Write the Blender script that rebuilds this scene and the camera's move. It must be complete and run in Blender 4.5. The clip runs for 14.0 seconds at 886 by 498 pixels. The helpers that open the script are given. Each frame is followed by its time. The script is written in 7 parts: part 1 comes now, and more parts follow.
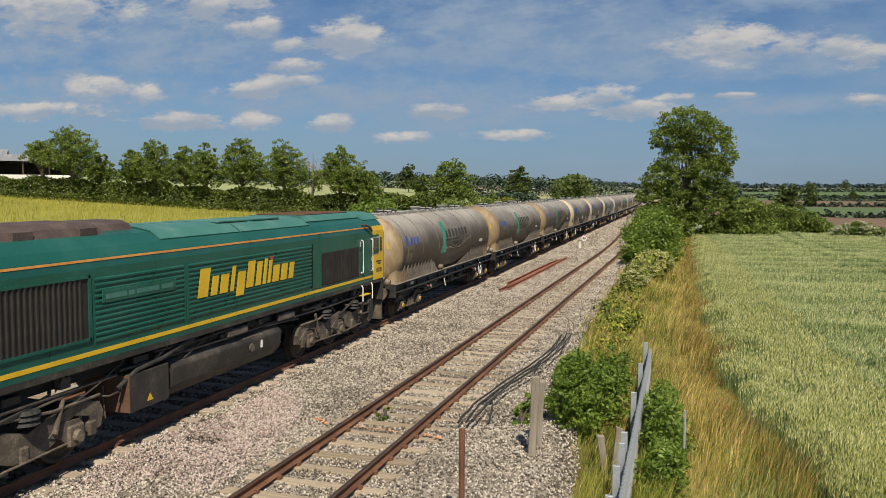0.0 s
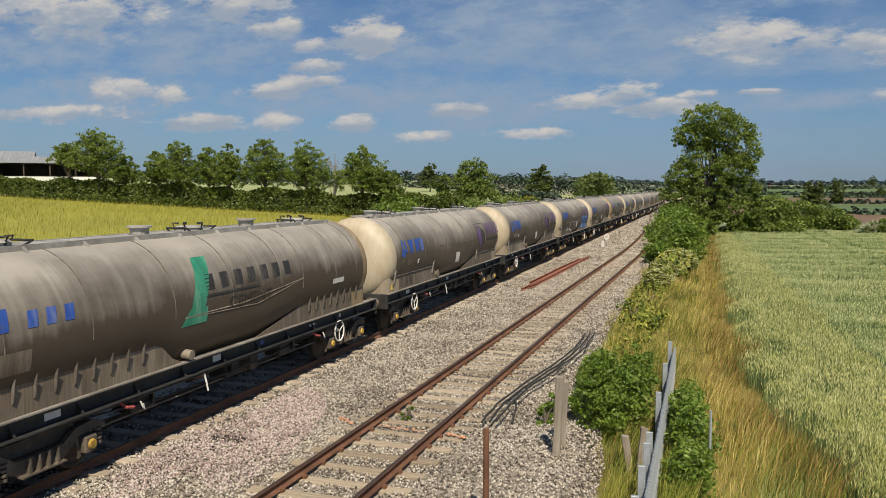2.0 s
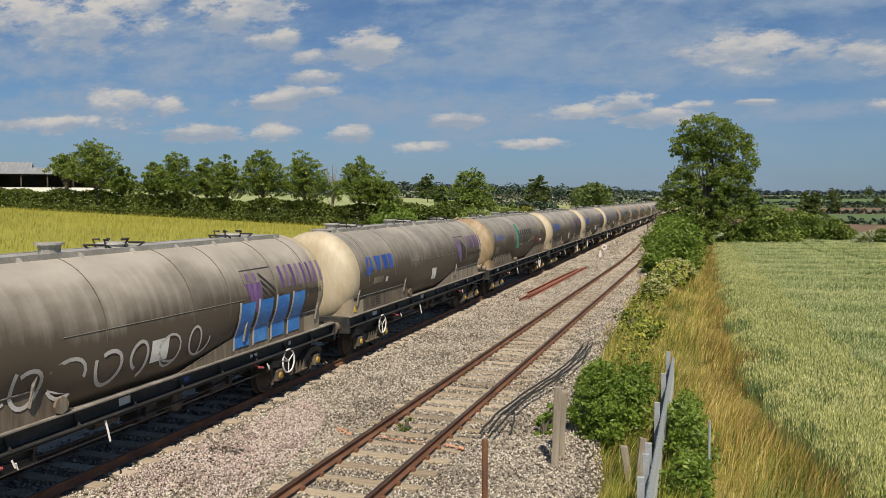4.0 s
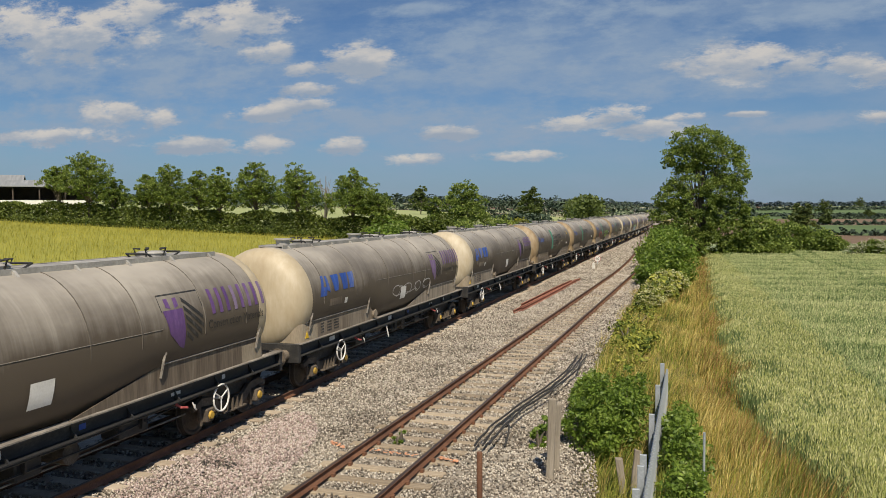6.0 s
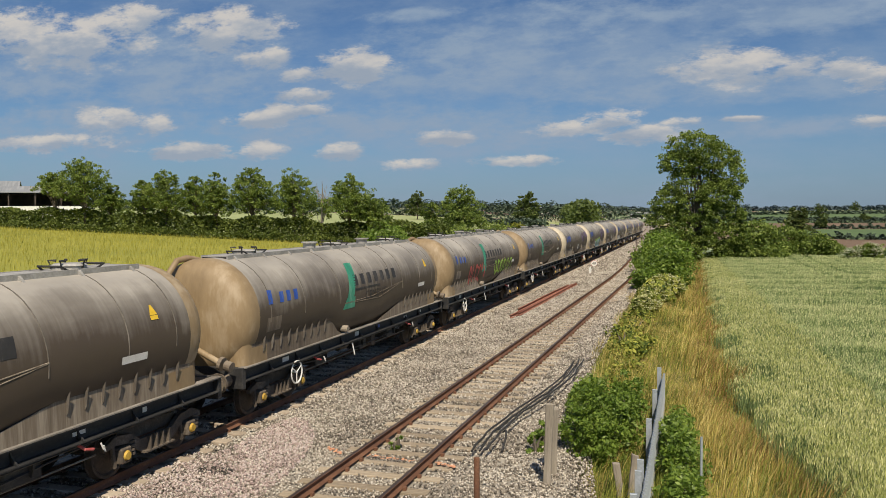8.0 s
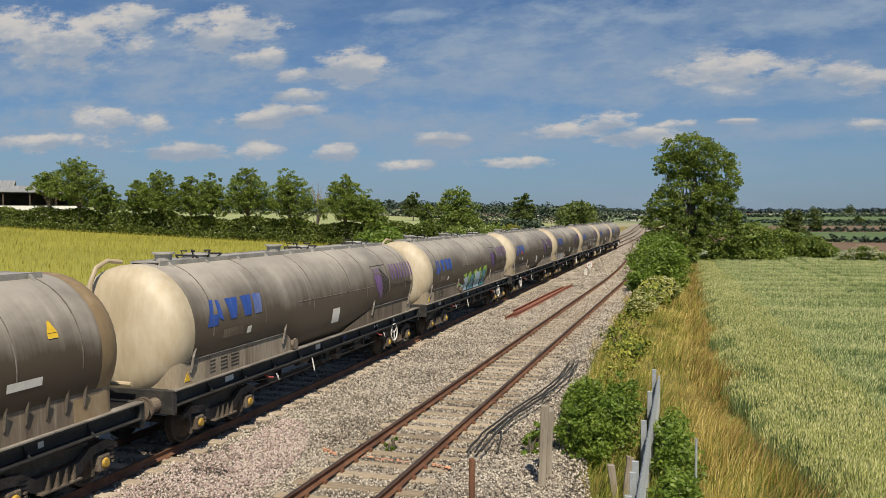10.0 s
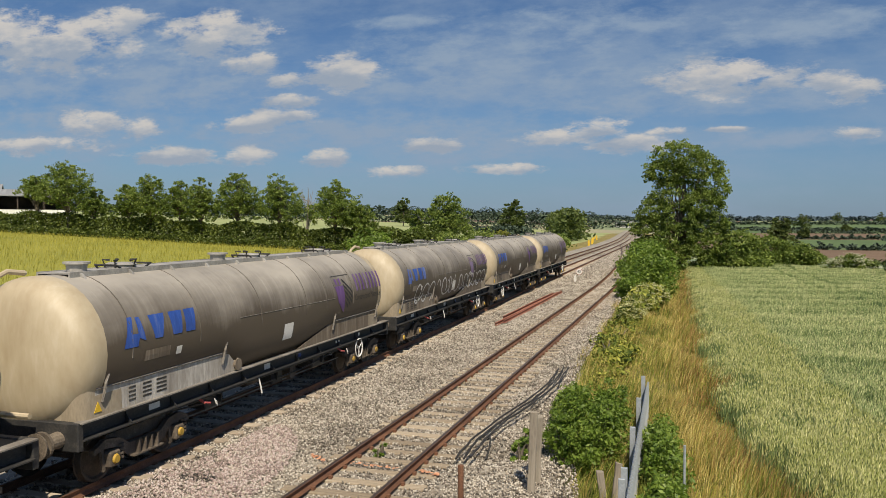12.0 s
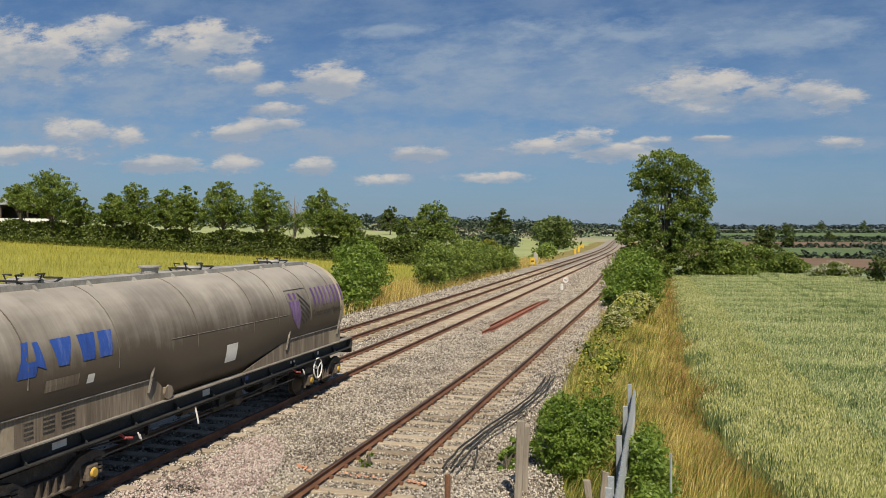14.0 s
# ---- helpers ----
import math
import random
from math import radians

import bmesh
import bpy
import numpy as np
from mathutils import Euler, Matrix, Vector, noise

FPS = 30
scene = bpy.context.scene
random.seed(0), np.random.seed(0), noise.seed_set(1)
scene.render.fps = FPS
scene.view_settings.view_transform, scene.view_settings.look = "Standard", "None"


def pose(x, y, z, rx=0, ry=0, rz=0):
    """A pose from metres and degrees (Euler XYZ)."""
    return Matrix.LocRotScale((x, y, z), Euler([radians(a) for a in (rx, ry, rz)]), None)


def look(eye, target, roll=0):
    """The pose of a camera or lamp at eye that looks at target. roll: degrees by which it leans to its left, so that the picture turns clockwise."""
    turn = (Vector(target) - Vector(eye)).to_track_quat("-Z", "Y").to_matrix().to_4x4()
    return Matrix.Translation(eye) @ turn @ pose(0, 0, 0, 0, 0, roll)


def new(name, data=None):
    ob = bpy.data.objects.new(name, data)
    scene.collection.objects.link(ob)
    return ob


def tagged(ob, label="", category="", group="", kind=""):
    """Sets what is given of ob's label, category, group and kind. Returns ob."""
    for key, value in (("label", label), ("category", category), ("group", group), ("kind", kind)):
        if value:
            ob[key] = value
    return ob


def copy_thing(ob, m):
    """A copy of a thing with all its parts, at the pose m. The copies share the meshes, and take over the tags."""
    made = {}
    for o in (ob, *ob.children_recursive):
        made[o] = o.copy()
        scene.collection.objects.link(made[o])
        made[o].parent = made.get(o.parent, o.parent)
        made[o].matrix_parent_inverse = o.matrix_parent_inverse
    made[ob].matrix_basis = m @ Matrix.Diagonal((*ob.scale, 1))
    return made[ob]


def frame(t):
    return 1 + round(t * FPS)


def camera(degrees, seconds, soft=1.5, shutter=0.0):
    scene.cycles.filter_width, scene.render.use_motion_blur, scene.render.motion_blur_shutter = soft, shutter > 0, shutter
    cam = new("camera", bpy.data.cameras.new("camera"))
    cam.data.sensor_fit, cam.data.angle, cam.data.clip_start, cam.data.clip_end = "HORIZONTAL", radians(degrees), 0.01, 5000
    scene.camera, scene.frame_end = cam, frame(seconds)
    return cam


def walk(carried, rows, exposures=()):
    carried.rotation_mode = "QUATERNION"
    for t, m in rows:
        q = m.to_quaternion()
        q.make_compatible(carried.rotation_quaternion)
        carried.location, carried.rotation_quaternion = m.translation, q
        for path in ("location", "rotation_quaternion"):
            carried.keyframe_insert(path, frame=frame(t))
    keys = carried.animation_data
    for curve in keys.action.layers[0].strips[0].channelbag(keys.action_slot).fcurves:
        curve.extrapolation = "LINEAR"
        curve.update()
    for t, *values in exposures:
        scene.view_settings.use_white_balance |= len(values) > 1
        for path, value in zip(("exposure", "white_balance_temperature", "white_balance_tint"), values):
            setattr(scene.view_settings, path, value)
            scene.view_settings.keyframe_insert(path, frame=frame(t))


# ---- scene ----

# ================= camera =================
cam = camera(58.44, 14.0, soft=0.6)
walk(cam, [
    (0.0, pose(0.035, 0.017, 4.845, 85.671, 0, 16.697) @ pose(0, 0, 0, 0, 0, 0.329)),
    (0.5, pose(0.035, 0.015, 4.851, 85.601, 0, 16.854) @ pose(0, 0, 0, 0, 0, 0.211)),
    (1.0, pose(0.030, 0.011, 4.853, 85.552, 0, 16.967) @ pose(0, 0, 0, 0, 0, 0.166)),
    (1.5, pose(0.018, 0.004, 4.853, 85.606, 0, 17.694) @ pose(0, 0, 0, 0, 0, -0.034)),
    (2.0, pose(0.011, 0.001, 4.856, 85.607, 0, 18.264) @ pose(0, 0, 0, 0, 0, -0.028)),
    (2.5, pose(0.007, -0.002, 4.858, 85.757, 0, 18.383) @ pose(0, 0, 0, 0, 0, -0.088)),
    (3.0, pose(0.005, -0.002, 4.859, 85.930, 0, 18.351) @ pose(0, 0, 0, 0, 0, -0.068)),
    (5.5, pose(-0.005, -0.004, 4.859, 87.047, 0, 17.653) @ pose(0, 0, 0, 0, 0, -0.188)),
    (6.0, pose(-0.009, -0.004, 4.860, 87.219, 0, 17.602) @ pose(0, 0, 0, 0, 0, -0.200)),
    (6.5, pose(-0.009, -0.006, 4.860, 87.312, 0, 17.554) @ pose(0, 0, 0, 0, 0, -0.272)),
    (7.0, pose(-0.012, -0.005, 4.861, 87.452, 0, 17.547) @ pose(0, 0, 0, 0, 0, -0.362)),
    (7.5, pose(-0.011, -0.003, 4.863, 87.562, 0, 17.431) @ pose(0, 0, 0, 0, 0, -0.361)),
    (8.0, pose(-0.009, -0.001, 4.861, 87.582, 0, 17.358) @ pose(0, 0, 0, 0, 0, -0.339)),
    (10.5, pose(-0.014, -0.003, 4.860, 87.752, 0, 16.888) @ pose(0, 0, 0, 0, 0, -0.038)),
    (11.0, pose(-0.015, -0.002, 4.859, 87.856, 0, 16.704) @ pose(0, 0, 0, 0, 0, 0.025)),
    (11.5, pose(-0.012, -0.001, 4.859, 87.927, 0, 16.566) @ pose(0, 0, 0, 0, 0, 0.099)),
    (12.0, pose(-0.010, -0.001, 4.860, 88.098, 0, 16.320) @ pose(0, 0, 0, 0, 0, 0.166)),
    (12.5, pose(-0.010, -0.003, 4.862, 88.268, 0, 16.147) @ pose(0, 0, 0, 0, 0, 0.230)),
    (13.0, pose(-0.012, -0.004, 4.863, 88.389, 0, 15.949) @ pose(0, 0, 0, 0, 0, 0.216)),
    (13.5, pose(-0.009, -0.004, 4.864, 88.543, 0, 15.623) @ pose(0, 0, 0, 0, 0, 0.221)),
    (14.0, pose(-0.005, -0.003, 4.870, 88.717, 0, 15.374) @ pose(0, 0, 0, 0, 0, 0.143)),
])

# ================= world, sun, exposure =================
SUN_EL, SUN_AZ = 53.0, 154.0   # degrees; azimuth clockwise from the way the line runs

world = bpy.data.worlds.new("sky")
scene.world = world
world.use_nodes = True


def build_sky():
    nt = world.node_tree
    nt.nodes.clear()
    N, L = nt.nodes.new, nt.links.new

    def m(op, a, b=None, c=None, clamp=False):
        n = N("ShaderNodeMath")
        n.operation, n.use_clamp = op, clamp
        for i, v in enumerate((a, b, c)):
            if v is None:
                continue
            if isinstance(v, (int, float)):
                n.inputs[i].default_value = v
            else:
                L(v, n.inputs[i])
        return n.outputs[0]

    sky = N("ShaderNodeTexSky")
    sky.sky_type, sky.sun_disc = "NISHITA", False
    sky.sun_elevation, sky.sun_rotation = radians(SUN_EL), radians(SUN_AZ)
    sky.altitude, sky.air_density, sky.dust_density, sky.ozone_density = 50, 1.0, 0.4, 4.0
    tc = N("ShaderNodeTexCoord")
    sep = N("ShaderNodeSeparateXYZ")
    L(tc.outputs["Generated"], sep.inputs[0])
    ahead = m("MAXIMUM", m("ABSOLUTE", sep.outputs[1]), 0.08)
    u, v = m("DIVIDE", sep.outputs[0], ahead), m("DIVIDE", sep.outputs[2], ahead)
    com = N("ShaderNodeCombineXYZ")
    L(u, com.inputs[0])
    L(m("MULTIPLY", v, 2.6), com.inputs[1])

    def fbm(scale, detail, rough, shift=0.0, distortion=0.0):
        n = N("ShaderNodeTexNoise")
        n.inputs["Scale"].default_value, n.inputs["Detail"].default_value = scale, detail
        n.inputs["Roughness"].default_value = rough
        n.inputs["Distortion"].default_value = distortion
        a = N("ShaderNodeVectorMath")
        a.operation = "ADD"
        a.inputs[1].default_value = (shift, shift * 0.6, shift * 0.3)
        L(com.outputs[0], a.inputs[0])
        L(a.outputs[0], n.inputs["Vector"])
        return n.outputs[0]

    edge = fbm(15, 9, 0.68)
    big = fbm(5.5, 5, 0.55, 3.0)
    shade = fbm(17, 6, 0.6, 7.0)

    def blobs(rows, push, grow):
        best, low = None, None
        for x, y, a, b in rows:
            dx = m("MULTIPLY", m("SUBTRACT", u, x), grow / a)
            dy = m("MULTIPLY", m("SUBTRACT", v, y), grow / b)
            r = m("SUBTRACT", 1.0, m("ADD", m("MULTIPLY", dx, dx), m("MULTIPLY", dy, dy)))
            r = m("MAXIMUM", r, -3.0)
            # how high in its own cloud, so that bases are flatter and greyer
            lift = m("MULTIPLY", m("MAXIMUM", r, 0.0), dy)
            best = r if best is None else m("MAXIMUM", best, r)
            low = lift if low is None else m("ADD", low, lift)
        return m("ADD", best, m("MULTIPLY", m("SUBTRACT", edge, 0.5), push)), low

    tall = [(-1.008, 0.292, 0.082, 0.028), (-0.9, 0.265, 0.103, 0.031), (-0.633, 0.265, 0.065, 0.025), (-0.801, 0.294, 0.055, 0.017), (-0.574, 0.222, 0.036, 0.012),
            (-0.432, 0.204, 0.051, 0.018), (-0.521, 0.195, 0.021, 0.009), (0.065, 0.173, 0.063, 0.018), (0.105, 0.163, 0.024, 0.01), (0.169, 0.164, 0.023, 0.009), (0.195, 0.15, 0.022, 0.013)]
    small = [(-0.835, 0.148, 0.053, 0.015), (-0.757, 0.137, 0.026, 0.012), (-0.963, 0.117, 0.092, 0.011), (-0.706, 0.097, 0.066, 0.011), (-0.584, 0.138, 0.043, 0.01), (-0.524, 0.146, 0.045, 0.01),
             (-0.513, 0.167, 0.031, 0.009), (-0.585, 0.092, 0.036, 0.01), (-0.459, 0.088, 0.03, 0.01), (-0.355, 0.068, 0.035, 0.007), (-0.312, 0.102, 0.035, 0.008), (-0.213, 0.069, 0.044, 0.006),
             (-0.149, 0.108, 0.04, 0.008), (-0.093, 0.116, 0.032, 0.011), (-0.052, 0.098, 0.034, 0.011), (-0.01, 0.111, 0.022, 0.004), (0.057, 0.112, 0.02, 0.003), (0.192, 0.102, 0.019, 0.006)]
    veils = [(-0.229, 0.209, 0.121, 0.036), (-0.114, 0.202, 0.113, 0.041), (-0.053, 0.154, 0.078, 0.015), (0.068, 0.148, 0.095, 0.012), (-0.466, 0.124, 0.154, 0.018), (-0.266, 0.105, 0.096, 0.02),
             (-0.955, 0.228, 0.167, 0.029), (-0.709, 0.218, 0.112, 0.041), (0.121, 0.229, 0.075, 0.015), (-0.192, 0.254, 0.05, 0.01), (0.019, 0.101, 0.081, 0.009), (0.136, 0.099, 0.075, 0.008),
             (-0.893, 0.139, 0.133, 0.026), (-0.351, 0.265, 0.047, 0.006), (-0.383, 0.185, 0.048, 0.016)]
    heaps = tall + small
    hb, lift = blobs(heaps, 4.4, 0.66)
    vb, _ = blobs(veils, 3.6, 0.68)

    def smooth(x, lo, hi):
        n = N("ShaderNodeMapRange")
        n.interpolation_type = "SMOOTHSTEP"
        L(x, n.inputs[0])
        n.inputs[1].default_value, n.inputs[2].default_value = lo, hi
        return n.outputs[0]

    def mix(f, a, b):
        n = N("ShaderNodeMix")
        n.data_type = "RGBA"
        for i, val in ((0, f), (6, a), (7, b)):
            if isinstance(val, tuple):
                n.inputs[i].default_value = (*val, 1)
            elif isinstance(val, (int, float)):
                n.inputs[i].default_value = val
            else:
                L(val, n.inputs[i])
        return n.outputs[2]

    veil = m("MULTIPLY", smooth(vb, -0.7, 1.0), m("ADD", 0.35, m("MULTIPLY", smooth(shade, 0.34, 0.62), 0.65)))
    heap = smooth(hb, 0.0, 0.9)
    bright = smooth(m("ADD", m("MULTIPLY", lift, 0.9), m("MULTIPLY", m("SUBTRACT", shade, 0.5), 1.8)), -0.35, 0.5)
    low_haze = smooth(v, 0.16, -0.01)
    tint = N("ShaderNodeMix")
    tint.data_type, tint.blend_type = "RGBA", "MULTIPLY"
    tint.inputs[0].default_value = 1.0
    L(sky.outputs[0], tint.inputs[6])
    tint.inputs[7].default_value = (0.78, 0.96, 1.16, 1)
    base = mix(m("MULTIPLY", low_haze, 0.5), tint.outputs[2], SKY_HAZE)
    thin = m("MULTIPLY", smooth(m("ADD", m("MULTIPLY", big, 0.7), m("MULTIPLY", edge, 0.3)), 0.38, 0.66), 0.5)
    base = mix(thin, base, SKY_VEIL)
    c = mix(m("MULTIPLY", veil, 0.95), base, SKY_VEIL)
    c = mix(m("MULTIPLY", heap, 0.95), c, mix(bright, SKY_BASE, SKY_TOP))
    bg = N("ShaderNodeBackground")
    bg.inputs[1].default_value = 0.06
    L(c, bg.inputs[0])
    out = N("ShaderNodeOutputWorld")
    L(bg.outputs[0], out.inputs[0])


SKY_HAZE, SKY_VEIL, SKY_BASE, SKY_TOP = (2.5, 3.9, 6.6), (4.5, 5.9, 7.8), (5.2, 6.1, 7.4), (10.0, 9.5, 8.9)
build_sky()

sun = new("sun", bpy.data.lights.new("sun", "SUN"))
sun.data.energy, sun.data.angle, sun.data.color = 5.5, radians(0.53), (1.0, 0.885, 0.71)
_to = Vector((math.sin(radians(SUN_AZ)) * math.cos(radians(SUN_EL)), math.cos(radians(SUN_AZ)) * math.cos(radians(SUN_EL)), math.sin(radians(SUN_EL))))
sun.matrix_world = look(_to * 100, (0, 0, 0))
scene.view_settings.exposure = 0.0

# ================= materials =================
def material(name, colors, rough=0.8, metal=0.0, scale=3.0, fine=40.0, bump=0.2, dist=0.01, stretch=(1, 1, 1), island=0.0,
             spread=0.0, translucent=0.0, coord="Object", spec=0.5, contrast=0.35):
    """Two or three base colours mixed by a coarse and a fine noise, with relief; island and spread vary it by piece and by object."""
    mat = bpy.data.materials.new(name)
    mat.use_nodes = True
    nt = mat.node_tree
    N, L = nt.nodes.new, nt.links.new
    bsdf = nt.nodes["Principled BSDF"]
    tc, mp = N("ShaderNodeTexCoord"), N("ShaderNodeMapping")
    L(tc.outputs[coord], mp.inputs[0])
    mp.inputs[3].default_value = stretch

    def tex(s, d=5, r=0.6):
        n = N("ShaderNodeTexNoise")
        n.inputs["Scale"].default_value, n.inputs["Detail"].default_value, n.inputs["Roughness"].default_value = s, d, r
        L(mp.outputs[0], n.inputs["Vector"])
        return n.outputs[0]

    a, b = tex(scale), tex(fine, 3)
    add = N("ShaderNodeMath")
    add.operation = "MULTIPLY_ADD"
    L(b, add.inputs[0])
    add.inputs[1].default_value = 0.5
    L(a, add.inputs[2])
    val = add.outputs[0]
    if island or spread:
        if island:
            src = N("ShaderNodeNewGeometry").outputs["Random Per Island"]
        else:
            src = N("ShaderNodeObjectInfo").outputs["Random"]
        k = N("ShaderNodeMath")
        k.operation = "MULTIPLY_ADD"
        L(src, k.inputs[0])
        k.inputs[1].default_value = island or spread
        L(val, k.inputs[2])
        s = N("ShaderNodeMath")
        s.operation = "SUBTRACT"
        L(k.outputs[0], s.inputs[0])
        s.inputs[1].default_value = (island or spread) / 2
        val = s.outputs[0]
    ramp = N("ShaderNodeValToRGB")
    L(val, ramp.inputs[0])
    n = len(colors)
    lo, hi = 0.75 - contrast, 0.75 + contrast
    el = ramp.color_ramp.elements
    while len(el) < n:
        el.new(0.5)
    for i, c in enumerate(colors):
        el[i].position = lo + (hi - lo) * i / max(1, n - 1)
        el[i].color = (*c, 1)
    L(ramp.outputs[0], bsdf.inputs["Base Color"])
    rr = N("ShaderNodeMapRange")
    L(a, rr.inputs[0])
    rr.inputs[3].default_value, rr.inputs[4].default_value = max(0.02, rough - 0.12), min(1, rough + 0.12)
    L(rr.outputs[0], bsdf.inputs["Roughness"])
    bsdf.inputs["Metallic"].default_value = metal
    bsdf.inputs["Specular IOR Level"].default_value = spec
    if bump:
        bp = N("ShaderNodeBump")
        bp.inputs["Strength"].default_value, bp.inputs["Distance"].default_value = bump, dist
        L(b, bp.inputs["Height"])
        L(bp.outputs[0], bsdf.inputs["Normal"])
    if translucent:
        tr, ad = N("ShaderNodeBsdfTranslucent"), N("ShaderNodeMixShader")
        L(ramp.outputs[0], tr.inputs[0])
        ad.inputs[0].default_value = translucent
        L(bsdf.outputs[0], ad.inputs[1])
        L(tr.outputs[0], ad.inputs[2])
        L(ad.outputs[0], nt.nodes["Material Output"].inputs[0])
    return mat


M = {}
M["ballast"] = material("ballast", [(0.105, 0.09, 0.072), (0.28, 0.25, 0.205), (0.43, 0.395, 0.33)], 0.95, scale=0.35, fine=16, bump=0.8, dist=0.04, contrast=0.4)
M["stone"] = material("stone", [(0.115, 0.098, 0.078), (0.325, 0.282, 0.228), (0.56, 0.51, 0.435)], 0.95, scale=0.6, fine=30, bump=0.3, island=0.8)
M["stone_pink"] = material("stone_pink", [(0.25, 0.19, 0.17), (0.42, 0.33, 0.3), (0.55, 0.47, 0.43)], 0.95, scale=0.8, fine=30, bump=0.3, island=0.7)
M["oily"] = material("oily", [(0.03, 0.027, 0.024), (0.075, 0.068, 0.06), (0.13, 0.12, 0.105)], 0.9, scale=0.8, fine=22, bump=0.6, dist=0.03, island=0.6)
M["rust"] = material("rust", [(0.055, 0.026, 0.016), (0.15, 0.068, 0.036), (0.25, 0.125, 0.07)], 0.85, scale=1.5, fine=35, bump=0.3)
M["red_rust"] = material("red_rust", [(0.14, 0.05, 0.03), (0.27, 0.1, 0.06), (0.36, 0.16, 0.1)], 0.9, scale=1.5, fine=30, bump=0.3)
M["rail_head"] = material("rail_head", [(0.05, 0.035, 0.028), (0.1, 0.07, 0.055), (0.17, 0.12, 0.095)], 0.5, 0.5, scale=2, fine=40, bump=0.1, stretch=(8, 0.3, 1))
M["sleeper_wood"] = material("sleeper_wood", [(0.18, 0.14, 0.095), (0.32, 0.26, 0.182), (0.44, 0.365, 0.265)], 0.95, scale=4, fine=30, bump=0.6, stretch=(0.5, 6, 1), spread=0.4)
M["sleeper_stone"] = material("sleeper_concrete", [(0.24, 0.19, 0.14), (0.4, 0.33, 0.25), (0.5, 0.43, 0.34)], 0.95, scale=3, fine=30, bump=0.4, spread=0.3)
M["soil"] = material("soil", [(0.1, 0.085, 0.045), (0.2, 0.17, 0.08), (0.27, 0.22, 0.1)], 0.98, scale=0.5, fine=9, bump=0.7, dist=0.05)
M["verge"] = material("verge", [(0.09, 0.09, 0.02), (0.22, 0.18, 0.05), (0.32, 0.25, 0.08)], 0.98, scale=0.5, fine=7, bump=0.8, dist=0.08)
M["barley_ground"] = material("barley_ground", [(0.19, 0.2, 0.028), (0.27, 0.265, 0.035), (0.33, 0.31, 0.05)], 0.95, scale=0.06, fine=6, bump=0.7, dist=0.1)
M["wheat_ground"] = material("wheat_ground", [(0.14, 0.18, 0.055), (0.25, 0.29, 0.095), (0.36, 0.39, 0.15)], 0.95, scale=0.12, fine=9, bump=0.9, dist=0.1)
M["leaf"] = material("leaf", [(0.06, 0.105, 0.016), (0.155, 0.22, 0.035), (0.29, 0.36, 0.075)], 0.6, scale=0.25, fine=2, bump=0, island=0.6, translucent=0.4, contrast=0.45)
M["leaf_fresh"] = material("leaf_fresh", [(0.065, 0.12, 0.014), (0.15, 0.235, 0.028), (0.25, 0.34, 0.055)], 0.5, scale=0.6, fine=3, bump=0, island=0.6, translucent=0.4, contrast=0.45)
M["leaf_dark"] = material("leaf_dark", [(0.04, 0.065, 0.014), (0.085, 0.12, 0.025), (0.14, 0.18, 0.04)], 0.6, scale=0.2, fine=2, bump=0, island=0.6, translucent=0.35, contrast=0.45)
M["leaf_yellow"] = material("leaf_yellow", [(0.12, 0.14, 0.01), (0.22, 0.23, 0.02), (0.3, 0.29, 0.04)], 0.6, scale=0.4, fine=3, bump=0, island=0.6, translucent=0.3)
M["leaf_brown"] = material("leaf_brown", [(0.06, 0.045, 0.018), (0.14, 0.1, 0.04), (0.2, 0.15, 0.07)], 0.7, scale=0.4, fine=3, bump=0, island=0.6, translucent=0.2)
M["blossom"] = material("blossom", [(0.45, 0.46, 0.28), (0.6, 0.6, 0.42), (0.72, 0.72, 0.58)], 0.8, scale=0.4, fine=3, bump=0, island=0.5, translucent=0.2)
# far foliage: green dulled and blued, a light distance haze in the colour
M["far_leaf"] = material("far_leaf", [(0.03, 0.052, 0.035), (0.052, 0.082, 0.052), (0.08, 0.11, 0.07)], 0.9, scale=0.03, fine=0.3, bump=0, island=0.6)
# blue haze of the distance is painted into this leaf colour
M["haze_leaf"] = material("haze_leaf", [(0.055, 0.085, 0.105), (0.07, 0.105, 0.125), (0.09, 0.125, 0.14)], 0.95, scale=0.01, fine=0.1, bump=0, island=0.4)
M["bark"] = material("bark", [(0.05, 0.04, 0.03), (0.12, 0.1, 0.075), (0.2, 0.17, 0.13)], 0.95, scale=2, fine=18, bump=0.7, stretch=(1, 1, 0.25))
M["dead_bark"] = material("dead_bark", [(0.17, 0.15, 0.12), (0.27, 0.24, 0.2), (0.36, 0.33, 0.28)], 0.95, scale=2, fine=18, bump=0.5)
M["straw"] = material("straw", [(0.2, 0.14, 0.03), (0.45, 0.34, 0.085), (0.74, 0.6, 0.22)], 0.8, scale=0.5, fine=4, bump=0, island=0.6, translucent=0.25)
M["grass"] = material("grass", [(0.05, 0.085, 0.01), (0.18, 0.225, 0.028), (0.42, 0.42, 0.075)], 0.75, scale=0.5, fine=4, bump=0, island=0.6, translucent=0.3)
M["leaf_hedge"] = material("leaf_hedge", [(0.05, 0.08, 0.012), (0.11, 0.15, 0.024), (0.19, 0.235, 0.045)], 0.6, scale=0.25, fine=2, bump=0, island=0.6, translucent=0.4, contrast=0.45)
M["wheat"] = material("wheat", [(0.07, 0.12, 0.045), (0.17, 0.24, 0.085), (0.3, 0.36, 0.14)], 0.75, scale=0.14, fine=1.2, bump=0, island=0.7, translucent=0.25, contrast=0.5)
